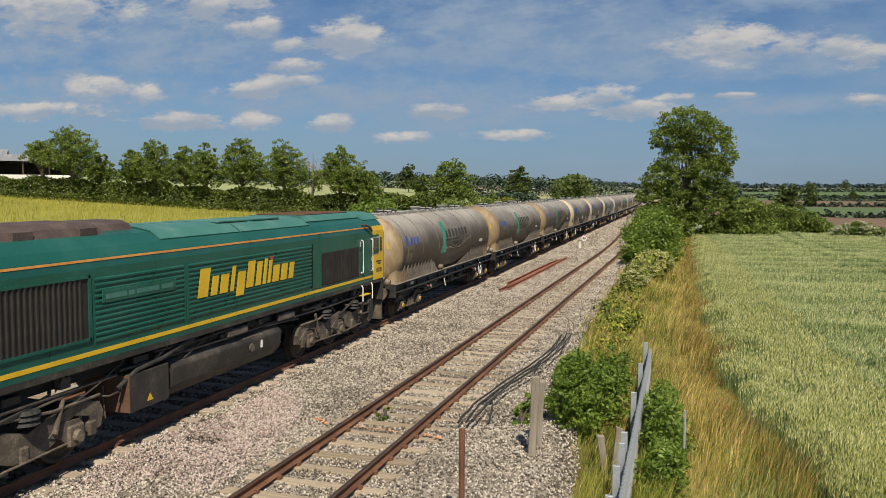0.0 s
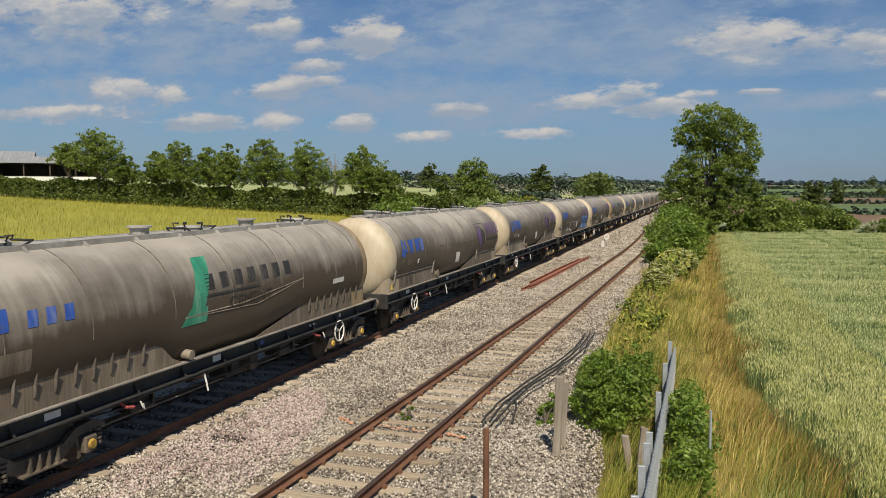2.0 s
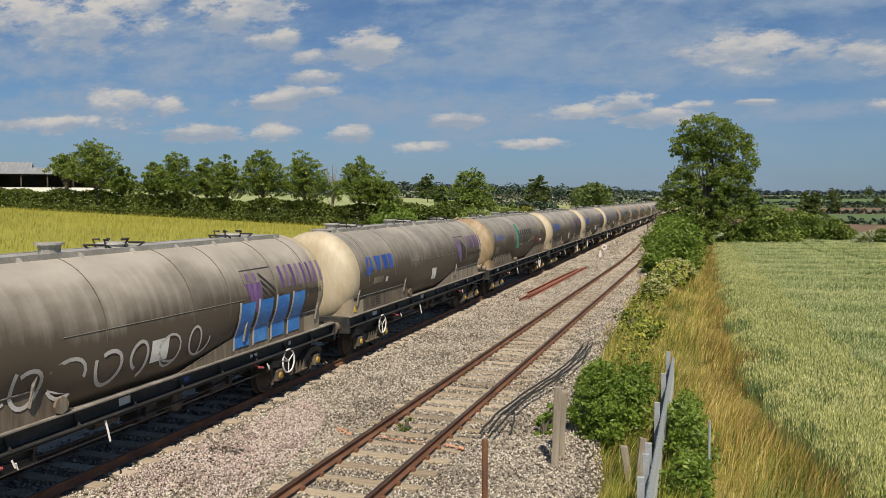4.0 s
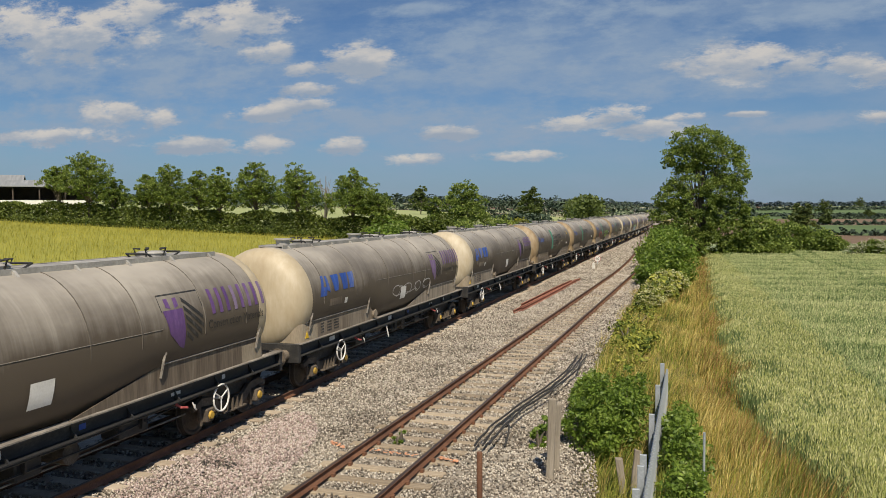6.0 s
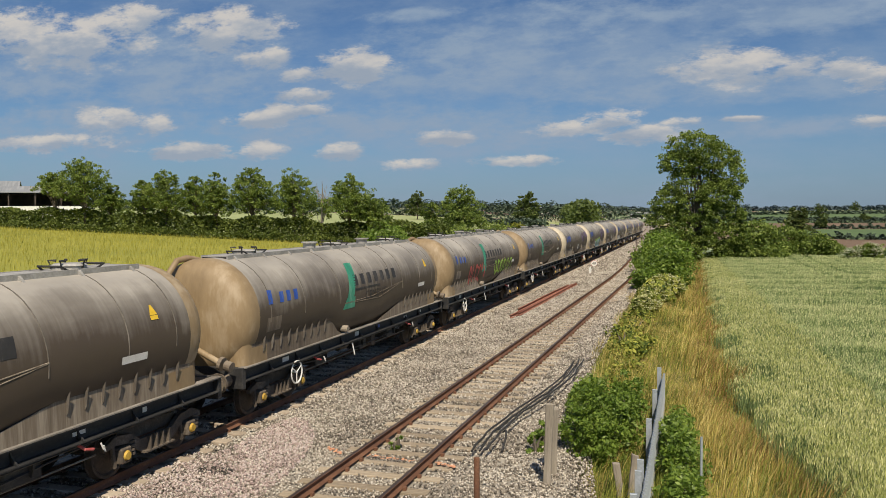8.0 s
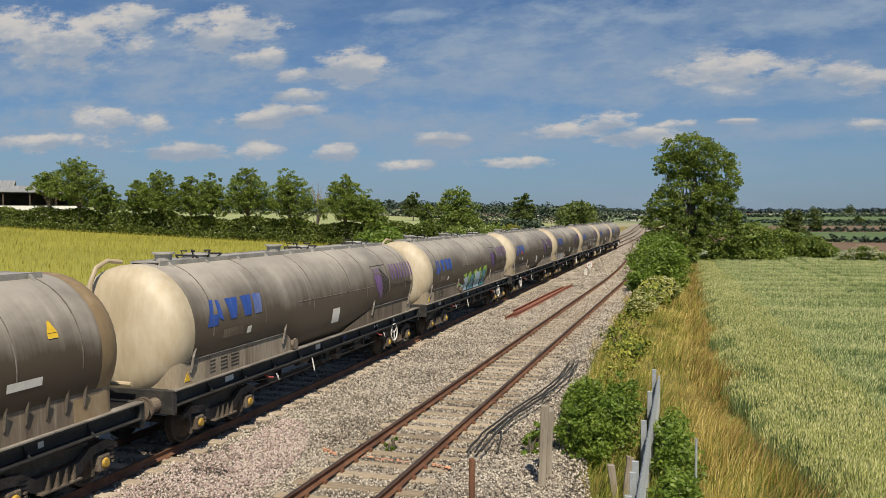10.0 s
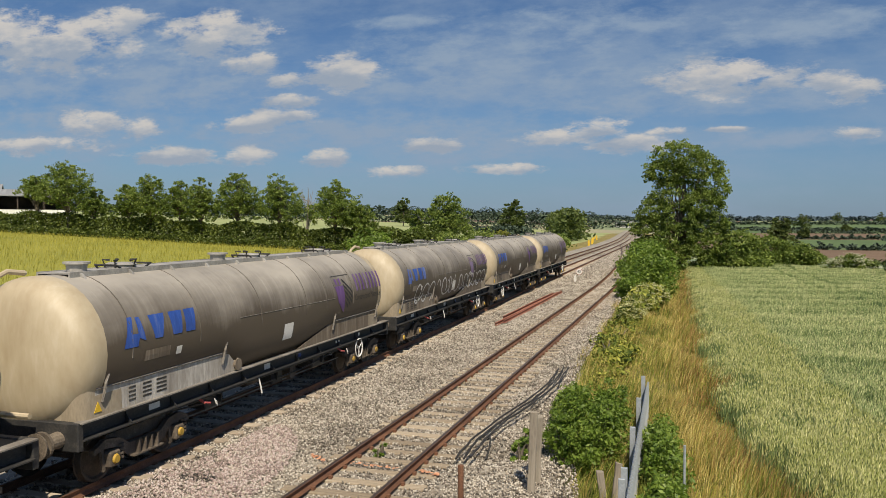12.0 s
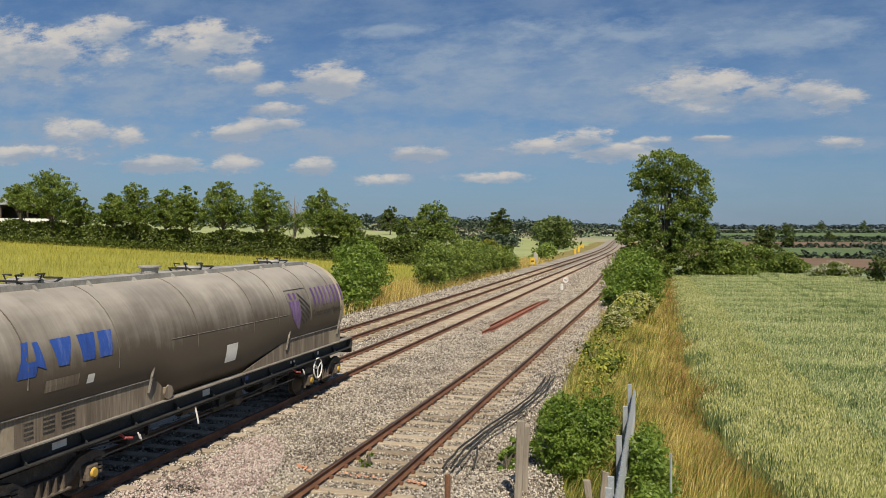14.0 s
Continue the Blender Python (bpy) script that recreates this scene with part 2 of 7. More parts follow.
M["seed_grass"] = material("seed_grass", [(0.2, 0.1, 0.03), (0.38, 0.215, 0.07), (0.52, 0.34, 0.13)], 0.8, scale=0.5, fine=4, bump=0, island=0.6, translucent=0.25)
M["barley"] = material("barley", [(0.22, 0.22, 0.03), (0.34, 0.32, 0.045), (0.46, 0.42, 0.08)], 0.75, scale=0.08, fine=1.2, bump=0, island=0.6, translucent=0.25)
M["old_wood"] = material("old_wood", [(0.13, 0.11, 0.085), (0.27, 0.235, 0.185), (0.38, 0.34, 0.28)], 0.9, scale=3, fine=40, bump=0.7, stretch=(3, 3, 0.2))
M["zinc"] = material("zinc", [(0.27, 0.3, 0.33), (0.4, 0.44, 0.47), (0.55, 0.58, 0.61)], 0.5, 0.35, scale=4, fine=30, bump=0.1)
M["rubber"] = material("rubber", [(0.012, 0.012, 0.012), (0.025, 0.024, 0.023), (0.05, 0.048, 0.045)], 0.75, scale=5, fine=40, bump=0.2)
M["white_paint"] = material("white_paint", [(0.55, 0.54, 0.5), (0.72, 0.71, 0.67), (0.8, 0.79, 0.76)], 0.6, scale=3, fine=30, bump=0.1)
M["orange_paint"] = material("orange_paint", [(0.45, 0.22, 0.12), (0.6, 0.29, 0.16), (0.68, 0.4, 0.26)], 0.8, scale=4, fine=40, bump=0.3)
M["yellow_sign"] = material("yellow_sign", [(0.6, 0.38, 0.02), (0.72, 0.47, 0.03), (0.78, 0.53, 0.06)], 0.6, scale=3, fine=30, bump=0.05)
M["concrete"] = material("concrete", [(0.28, 0.26, 0.23), (0.4, 0.38, 0.34), (0.5, 0.47, 0.43)], 0.95, scale=2, fine=25, bump=0.4)


def patchwork():
    """Far farmland: irregular fields, each of its own crop."""
    mat = bpy.data.materials.new("farmland")
    mat.use_nodes = True
    nt = mat.node_tree
    N, L = nt.nodes.new, nt.links.new
    bsdf = nt.nodes["Principled BSDF"]
    tc = N("ShaderNodeTexCoord")
    mp = N("ShaderNodeMapping")
    mp.inputs[2].default_value = (0, 0, 0.35)
    mp.inputs[3].default_value = (0.006, 0.0045, 0.0)
    L(tc.outputs["Object"], mp.inputs[0])
    vo = N("ShaderNodeTexVoronoi")
    vo.inputs["Scale"].default_value = 1.0
    L(mp.outputs[0], vo.inputs["Vector"])
    ramp = N("ShaderNodeValToRGB")
    ramp.color_ramp.interpolation = "CONSTANT"
    cols = [(0.2, 0.24, 0.1), (0.3, 0.31, 0.14), (0.12, 0.18, 0.06), (0.26, 0.27, 0.12), (0.17, 0.1, 0.065), (0.14, 0.2, 0.08), (0.3, 0.28, 0.15)]
    el = ramp.color_ramp.elements
    while len(el) < len(cols):
        el.new(0.5)
    for i, c in enumerate(cols):
        el[i].position = i / len(cols)
        el[i].color = (*c, 1)
    sep = N("ShaderNodeSeparateColor")
    L(vo.outputs["Color"], sep.inputs[0])
    L(sep.outputs[0], ramp.inputs[0])
    no = N("ShaderNodeTexNoise")
    no.inputs["Scale"].default_value, no.inputs["Detail"].default_value = 0.15, 6
    L(tc.outputs["Object"], no.inputs["Vector"])
    mx = N("ShaderNodeMix")
    mx.data_type, mx.blend_type = "RGBA", "OVERLAY"
    mx.inputs[0].default_value = 0.5
    L(ramp.outputs[0], mx.inputs[6])
    L(no.outputs[1], mx.inputs[7])
    hue = N("ShaderNodeHueSaturation")
    hue.inputs["Saturation"].default_value = 0.85
    L(mx.outputs[2], hue.inputs["Color"])
    L(hue.outputs[0], bsdf.inputs["Base Color"])
    bsdf.inputs["Roughness"].default_value = 1.0
    return mat


M["farmland"] = patchwork()
M["ploughed"] = material("ploughed", [(0.095, 0.06, 0.034), (0.15, 0.097, 0.058), (0.2, 0.135, 0.085)], 1.0, scale=0.05, fine=1.5, bump=0.5, dist=0.1)
M["pale_crop"] = material("pale_crop", [(0.2, 0.25, 0.085), (0.28, 0.32, 0.13), (0.36, 0.38, 0.18)], 1.0, scale=0.02, fine=0.8, bump=0.5, dist=0.1)
M["meadow"] = material("meadow", [(0.055, 0.095, 0.03), (0.085, 0.135, 0.042), (0.125, 0.175, 0.06)], 1.0, scale=0.02, fine=0.8, bump=0.5, dist=0.1)
M["wheat_ear_ripe"] = material("wheat_ear_ripe", [(0.32, 0.36, 0.1), (0.52, 0.53, 0.2), (0.7, 0.68, 0.33)], 0.7, scale=0.14, fine=1.2, bump=0, island=0.7, translucent=0.3)
M["umbel"] = material("umbel", [(0.36, 0.38, 0.14), (0.5, 0.5, 0.22), (0.66, 0.65, 0.38)], 0.8, scale=0.4, fine=3, bump=0, island=0.5, translucent=0.2)
M["wheat_ear"] = material("wheat_ear", [(0.25, 0.33, 0.12), (0.45, 0.5, 0.21), (0.67, 0.67, 0.34)], 0.7, scale=0.14, fine=1.2, bump=0, island=0.7, translucent=0.25)


# ================= mesh tools =================
def np_mesh(name, verts, faces, mat):
    """An object from arrays: verts (n, 3), faces (m, k) of one size."""
    verts, faces = np.asarray(verts, np.float32), np.asarray(faces, np.int32)
    me = bpy.data.meshes.new(name)
    k = faces.shape[1]
    me.vertices.add(len(verts))
    me.vertices.foreach_set("co", verts.ravel())
    me.loops.add(faces.size)
    me.loops.foreach_set("vertex_index", faces.ravel())
    me.polygons.add(len(faces))
    me.polygons.foreach_set("loop_start", np.arange(0, faces.size, k, dtype=np.int32))
    me.update(calc_edges=True)
    me.materials.append(mat)
    return new(name, me)


def under(ob, parent, label=""):
    ob.parent = parent
    if label:
        ob["label"] = label
    return ob


def part(name, bm, mat, parent, label="", smooth=False):
    me = bpy.data.meshes.new(name)
    bmesh.ops.recalc_face_normals(bm, faces=bm.faces)
    bm.to_mesh(me)
    bm.free()
    if smooth:
        me.shade_smooth()
        me.set_sharp_from_angle(angle=radians(38))
    me.materials.append(mat)
    ob = new(name, me)
    if parent is not None:
        ob.parent = parent
    if label:
        ob["label"] = label
    return ob


def share(name, like, parent, m):
    """Another piece on the same mesh."""
    ob = new(name, like.data)
    ob.parent = parent
    ob.matrix_basis = m
    return ob


def box(bm, x0, x1, y0, y1, z0, z1):
    vs = [bm.verts.new((x, y, z)) for x in (x0, x1) for y in (y0, y1) for z in (z0, z1)]
    for f in ((0, 1, 3, 2), (4, 6, 7, 5), (0, 4, 5, 1), (2, 3, 7, 6), (0, 2, 6, 4), (1, 5, 7, 3)):
        bm.faces.new([vs[i] for i in f])
    return bm


def bev(bm, w=0.01, seg=1):
    bmesh.ops.bevel(bm, geom=list(bm.edges), offset=w, segments=seg, affect="EDGES", profile=0.6)
    return bm


def rod(bm, a, b, r0, r1=None, seg=12, caps=True):
    """A tapered round bar from a to b."""
    r1 = r0 if r1 is None else r1
    a, b = Vector(a), Vector(b)
    q = (b - a).to_track_quat("Z", "Y")
    rings = []
    for p, r in ((a, r0), (b, r1)):
        rings.append([bm.verts.new(p + q @ Vector((r * math.cos(i * math.tau / seg), r * math.sin(i * math.tau / seg), 0))) for i in range(seg)])
    for i in range(seg):
        bm.faces.new((rings[0][i], rings[0][(i + 1) % seg], rings[1][(i + 1) % seg], rings[1][i]))
    if caps:
        bm.faces.new(rings[0][::-1])
        bm.faces.new(rings[1])
    return bm


def tube(bm, pts, r, seg=8):
    """A bent pipe through pts; r a number or one for each point."""
    pts = [Vector(p) for p in pts]
    rs = r if isinstance(r, (list, tuple)) else [r] * len(pts)
    rings = []
    for i, p in enumerate(pts):
        d = (pts[min(i + 1, len(pts) - 1)] - pts[max(i - 1, 0)]).normalized()
        q = d.to_track_quat("Z", "Y")
        rings.append([bm.verts.new(p + q @ Vector((rs[i] * math.cos(k * math.tau / seg), rs[i] * math.sin(k * math.tau / seg), 0))) for k in range(seg)])
    for a, b in zip(rings, rings[1:]):
        for k in range(seg):
            bm.faces.new((a[k], a[(k + 1) % seg], b[(k + 1) % seg], b[k]))
    bm.faces.new(rings[0][::-1])
    bm.faces.new(rings[-1])
    return bm


def prism(bm, outline, x0, x1, axis="x"):
    """An outline of (a, b) pairs drawn out from x0 to x1 along an axis."""
    def at(c, a, b):
        return {"x": (c, a, b), "y": (a, c, b), "z": (a, b, c)}[axis]
    r0 = [bm.verts.new(at(x0, a, b)) for a, b in outline]
    r1 = [bm.verts.new(at(x1, a, b)) for a, b in outline]
    n = len(outline)
    for i in range(n):
        bm.faces.new((r0[i], r0[(i + 1) % n], r1[(i + 1) % n], r1[i]))
    bm.faces.new(r0[::-1])
    bm.faces.new(r1)
    return bm

# ================= the lie of the land =================
def bend(y):
    """How far the line has swung off the straight at y."""
    d = np.maximum(0, np.asarray(y, float) - 150)
    e = np.minimum(d, 135)
    return -1.6e-4 * (e * e + 2 * 135 * (d - e))


def ramp01(v, a, b):
    t = np.clip((np.asarray(v, float) - a) / (b - a), 0, 1)
    return t * t * (3 - 2 * t)


BALLAST_L = -18.4
EDGE_Y = [-200, 13, 20, 26, 54, 70, 95, 180, 260, 5000]
EDGE_X = [-1.9, -1.9, -3.0, -3.6, -3.9, -4.4, -5.6, -7.6, -7.6, -7.6]


def edge_right(y):
    return np.interp(y, EDGE_Y, EDGE_X) + bend(y)


def land(x, y):
    """Height of the ground."""
    x, y = np.asarray(x, float), np.asarray(y, float)
    b = np.maximum(bend(y), -60)
    xl = x - b
    z = np.full(np.broadcast(x, y).shape, -0.55)
    left = 0.0413 * np.clip(-xl - 20, 0, 330) - 0.5
    z = np.where(xl < -20, left, z)
    z = np.where((xl > -20) & (xl < BALLAST_L + 0.5), -0.5, z)
    right = -0.42 - 2.6 * ramp01(y, 95, 190) * ramp01(xl, 2, 30) + 0.0 * xl
    z = np.where(xl > -1.5, right, z)
    d = np.hypot(x, y)
    z = z + np.where(xl > -1.5, 1.0, 0.55) * 11 * ramp01(d, 350, 1900) * np.where(xl > -40, 1, 1)
    z = z + 26 * ramp01(d, 2200, 4200)
    # the cutting stays level along the line
    flat = ramp01(np.abs(xl + 11), 16, 60)
    z = np.where((y > 150), z * flat + (1 - flat) * -0.55, z)
    return z


def make_ground():
    def graded(a, b, fine, grow):
        v, s, out = 0.0, fine, [0.0]
        while v < b:
            v += s
            s *= grow
            out.append(v)
        return np.array(out)
    gx = graded(0, 4400, 1.5, 1.045)
    xs = np.concatenate([-gx[:0:-1], gx]) - 11
    ys = np.concatenate([-graded(0, 400, 6, 1.25)[:0:-1], graded(0, 4400, 2.0, 1.035)])
    X, Y = np.meshgrid(xs, ys)
    Z = land(X, Y)
    v = np.stack([X, Y, Z], -1).reshape(-1, 3)
    ny, nx = X.shape
    i = (np.arange(ny - 1)[:, None] * nx + np.arange(nx - 1)[None]).ravel()
    f = np.stack([i, i + 1, i + nx + 1, i + nx], 1)
    g = np_mesh("ground", v, f, M["farmland"])
    g.data.materials.append(M["verge"])
    g.data.materials.append(M["barley_ground"])
    g.data.materials.append(M["wheat_ground"])
    c = v[f].mean(1)
    xl = c[:, 0] - bend(c[:, 1])
    idx = np.zeros(len(f), np.int32)
    idx[(xl > -24) & (xl < 1.6) & (c[:, 1] < 420)] = 1
    idx[(xl <= -24) & (c[:, 1] < 108) & (c[:, 0] > -330)] = 2
    idx[(xl > 1.6) & (c[:, 1] < 88) & (c[:, 0] < 60)] = 3
    for m in ("ploughed", "pale_crop", "meadow"):
        g.data.materials.append(M[m])
    far = (c[:, 1] > 112) & (xl < -24)
    idx[far & (c[:, 1] < 440) & (c[:, 0] > -420)] = 5
    right = xl > 6
    for y0, y1, k in ((100, 170, 6), (170, 262, 4), (262, 430, 6), (430, 620, 4), (620, 1500, 6)):
        idx[right & (c[:, 1] > y0) & (c[:, 1] <= y1)] = k
    g.data.polygons.foreach_set("material_index", idx)
    g.data.shade_smooth()
    return tagged(g, "rolling farmland with crops, verges and far fields", "ground", kind="structure")


make_ground()


def ribbon(name, ys, x0s, x1s, z, mat, label, category, kind="structure", lip=0.0, rough=0.0, cuts=1):
    """A strip of ground along the line, with its two sides drawn down by lip."""
    rng = np.random.default_rng(5)
    cols = [(0.0, -lip)] + [(k / cuts, 0.0) for k in range(cuts + 1)] + [(1.0, -lip)]
    v = []
    for y, a, b in zip(ys, x0s, x1s):
        for i, (s, dz) in enumerate(cols):
            x = a + (b - a) * s
            if dz:
                x += (-1 if s == 0 else 1) * lip * 1.6
            v.append((x, y, z + dz + (rng.uniform(-rough, rough) if not dz else 0)))
    n = len(cols)
    f = [(r * n + c, r * n + c + 1, (r + 1) * n + c + 1, (r + 1) * n + c) for r in range(len(ys) - 1) for c in range(n - 1)]
    ob = np_mesh(name, v, f, mat)
    ob.data.shade_smooth()
    return tagged(ob, label, category, kind=kind)


TRACK_Y = np.concatenate([np.arange(-40, 40, 1.0), np.arange(40, 120, 2.5), np.arange(120, 560, 6.0)])
ribbon("ballast", TRACK_Y, BALLAST_L + bend(TRACK_Y), edge_right(TRACK_Y), -0.24, M["ballast"], "grey crushed-stone ballast shoulder under the tracks", "ballast", lip=0.35, rough=0.025, cuts=16)

# centre lines of the three tracks
GAUGE = 1.505
MAIN_X, FAR_X = -11.154, -14.51


def siding_x(y):
    y = np.asarray(y, float)
    straight = -5.83 + 0.0131 * (np.minimum(y, 62) - 15)
    t = np.clip((y - 62) / 125, 0, 1)
    return straight + (MAIN_X - straight) * (t * t * (1.6 - 0.6 * t)) + bend(y)


RAIL = [(-0.075, -0.16), (0.075, -0.16), (0.075, -0.145), (0.012, -0.125), (0.012, -0.045), (0.036, -0.035), (0.036, -0.006), (0.026, 0.0),
        (-0.026, 0.0), (-0.036, -0.006), (-0.036, -0.035), (-0.012, -0.045), (-0.012, -0.125), (-0.075, -0.145)]


def rail(parent, ys, xs, head):
    n = len(RAIL)
    v = [(x + a, y, b) for x, y in zip(xs, ys) for a, b in RAIL]
    f = [(r * n + i, r * n + (i + 1) % n, (r + 1) * n + (i + 1) % n, (r + 1) * n + i) for r in range(len(ys) - 1) for i in range(n)]
    ob = np_mesh("rail", v, f, M["rust"])
    ob.data.materials.append(head)
    idx = np.array([1 if i in (6, 7, 8) else 0 for _ in range(len(ys) - 1) for i in range(n)], np.int32)
    ob.data.polygons.foreach_set("material_index", idx)
    return under(ob, parent)


def sleeper_mesh(mat, w, length, z0, z1, name):
    bm = bev(box(bmesh.new(), -length / 2, length / 2, -w / 2, w / 2, z0, z1), 0.012)
    me = bpy.data.meshes.new(name)
    bm.to_mesh(me)
    bm.free()
    me.materials.append(mat)
    return me


def clip_mesh():
    bm = bmesh.new()
    for s in (-1, 1):
        for x0 in (-0.125, 0.06):
            box(bm, s * 0.752 + x0, s * 0.752 + x0 + 0.065, -0.045, 0.045, -0.21, -0.138)
    me = bpy.data.meshes.new("rail_fixing")
    bm.to_mesh(me)
    bm.free()
    me.materials.append(M["rust"])
    return me


def track(name, centre, y0, y1, mat, near, label, pitch, zt, head, fix):
    root = tagged(new(name), label, "railway track", kind="structure")
    ys = TRACK_Y[(TRACK_Y >= y0) & (TRACK_Y <= y1)]
    for s in (-1, 1):
        rail(root, ys, centre(ys) + s * GAUGE / 2, head)
    me = sleeper_mesh(mat, 0.26, 2.6, zt - 0.14, zt, "sleeper")
    rng = random.Random(3)
    far_v, far_f = [], []
    y = max(y0, 2.0)
    k = 0
    while y < y1:
        c = float(centre(y))
        if y < near:
            ob = new("sleeper", me)
            ob.parent = root
            ob.matrix_basis = pose(c + rng.uniform(-0.03, 0.03), y, rng.uniform(-0.012, 0.012), 0, 0, rng.uniform(-0.8, 0.8))
            if fix is not None:
                fx = new("rail_fixing", fix)
                fx.parent = ob
        else:
            b = len(far_v)
            far_v += [(c + sx, y + sy, zt) for sx in (-1.3, 1.3) for sy in (-0.13, 0.13)]
            far_f.append((b, b + 2, b + 3, b + 1))
        y += pitch
        k += 1
    if far_f:
        tagged(under(np_mesh("far_sleepers", far_v, far_f, mat), root), kind="stuff")
    return root


FIX = clip_mesh()
track("main_track", lambda y: MAIN_X + bend(y), -40, 520, M["sleeper_stone"], 110, "running line of rusty rails on pale concrete sleepers", 0.7, -0.165, M["rail_head"], FIX)
track("far_track", lambda y: FAR_X + bend(y), -40, 520, M["sleeper_wood"], 110, "second running line of rusty rails on grey sleepers", 0.7, -0.17, M["rail_head"], None)
track("siding_track", siding_x, -40, 186, M["sleeper_wood"], 90, "rusty little-used siding on weathered timber sleepers", 0.72, -0.2, M["rail_head"], FIX)


# ================= loose stone =================
def stones(name, x0, x1, y0, y1, n, z, size, mat, seed, label, keep=None, falloff=2.0):
    rng = np.random.default_rng(seed)
    t = rng.random(n)
    y = y0 + (y1 - y0) * t ** falloff
    x = rng.uniform(x0, x1, n)
    if keep is not None:
        ok = keep(x, y)
        x, y = x[ok], y[ok]
    n = len(x)
    base = np.array([(1, 0, 0), (-0.5, 0.87, 0), (-0.5, -0.87, 0), (0.1, 0, 0.95), (-0.1, 0.1, -0.95)], float)
    tri = np.array([(0, 1, 3), (1, 2, 3), (2, 0, 3), (1, 0, 4), (2, 1, 4), (0, 2, 4)])
    q = rng.normal(size=(n, 4))
    q /= np.linalg.norm(q, axis=1)[:, None]
    a, b, c, d = q.T
    R = np.stack([np.stack([a*a+b*b-c*c-d*d, 2*(b*c-a*d), 2*(b*d+a*c)], 1), np.stack([2*(b*c+a*d), a*a-b*b+c*c-d*d, 2*(c*d-a*b)], 1),
                  np.stack([2*(b*d-a*c), 2*(c*d+a*b), a*a-b*b-c*c+d*d], 1)], 1)
    s = rng.uniform(0.6, 1.25, (n, 1)) * size * (1 + 0.012 * np.maximum(0, y[:, None] - 12))
    v = base[None] * rng.uniform(0.7, 1.25, (n, 5, 1)) * np.array([1, 0.9, 0.75]) * s[:, :, None]
    v = np.einsum("nij,nkj->nki", R, v)
    v += np.stack([x, y, z + rng.uniform(-0.02, 0.035, n)], 1)[:, None]
    f = tri[None] + 5 * np.arange(n)[:, None, None]
    return tagged(np_mesh(name, v.reshape(-1, 3), f.reshape(-1, 3), mat), label, "stones", kind="stuff")


def clear_of_rails(x, y):
    ok = np.ones(len(x), bool)
    for c in (MAIN_X + bend(y), FAR_X + bend(y), siding_x(y)):
        for s in (-0.752, 0.752):
            ok &= np.abs(x - c - s) > 0.13
    return ok & (x < edge_right(y) + 0.5)


def bedded(x, y):
    """Off the rails and off most of the siding's sleeper tops."""
    c = siding_x(y)
    on = (np.abs(x - c) < 1.32) & (np.abs(((y - 2.0 + 0.36) % 0.72) - 0.36) < 0.13)
    rr = np.random.default_rng(1).random(len(x))
    return clear_of_rails(x, y) & (~on | (rr > 0.72))


stones("ballast_stones", -10.2, -1.6, 9, 72, 118000, -0.225, 0.037, M["stone"], 1, "angular grey ballast stones between the tracks", bedded)
stones("ballast_stones_far_side", -18.5, -11.9, 32, 95, 10000, -0.225, 0.052, M["stone"], 2, "angular grey ballast stones beside the far track", clear_of_rails, 1.4)


stones("ballast_stones_distant", -10.2, -4.0, 62, 150, 11000, -0.215, 0.05, M["stone"], 6, "ballast stones further down the line", clear_of_rails, 1.3)
stones("ballast_stones_between_rails", -12.6, -9.6, 9, 42, 13000, -0.215, 0.042, M["stone"], 7, "ballast stones between the running rails", clear_of_rails, 1.4)


def pink(x, y):
    return clear_of_rails(x, y) & (((x + 8.7) / 1.35) ** 2 + ((y - 14.0) / 3.4) ** 2 < 1.0 + 0.5 * np.sin(3 * x + y))


stones("pink_stones", -10.1, -7.2, 10, 18, 11000, -0.212, 0.04, M["stone_pink"], 4, "patch of newer pinkish granite stones", pink, 1.0)

# ================= plants =================
def leaf_quads(c, size, rng, up=0.9, long=1.5):
    """Small pointed leaves at the centres c: four corners each."""
    n = len(c)
    a = rng.normal(size=(n, 3))
    nrm = rng.normal(size=(n, 3)) + np.array([0, 0, up])
    a -= nrm * (np.einsum("ij,ij->i", a, nrm) / np.einsum("ij,ij->i", nrm, nrm))[:, None]
    a /= np.linalg.norm(a, axis=1)[:, None] + 1e-9
    b = np.cross(nrm, a)
    b /= np.linalg.norm(b, axis=1)[:, None] + 1e-9
    s = size * rng.uniform(0.6, 1.35, (n, 1))
    v = np.stack([c - a * s * long * 0.5, c + b * s * 0.5, c + a * s * long * 0.5, c - b * s * 0.5], 1)
    f = 4 * np.arange(n)[:, None] + np.arange(4)[None]
    return v.reshape(-1, 3), f


def in_lobes(lobes, n, rng, clump=0.28, shell=0.55, per=34):
    """Leaf centres: small clumps spread through egg-shaped lobes (x, y, z, rx, ry, rz), thicker towards the outside."""
    vol = np.array([l[3] * l[4] * l[5] for l in lobes]) ** 0.75
    k = max(1, n // per)
    pick = rng.choice(len(lobes), k, p=vol / vol.sum())
    d = rng.normal(size=(k, 3))
    d /= np.linalg.norm(d, axis=1)[:, None]
    r = shell + (1 - shell) * rng.random(k) ** 0.6
    r *= rng.uniform(0.82, 1.1, k)
    L = np.array(lobes)[pick]
    cc = L[:, :3] + d * r[:, None] * L[:, 3:6]
    rad = clump * (L[:, 3:6].mean(1)) * rng.uniform(0.6, 1.3, k)
    out = np.repeat(cc, per, 0) + np.clip(rng.normal(size=(k * per, 3)), -1.5, 1.5) * np.repeat(rad, per)[:, None] * np.array([0.6, 0.6, 0.38])
    return out


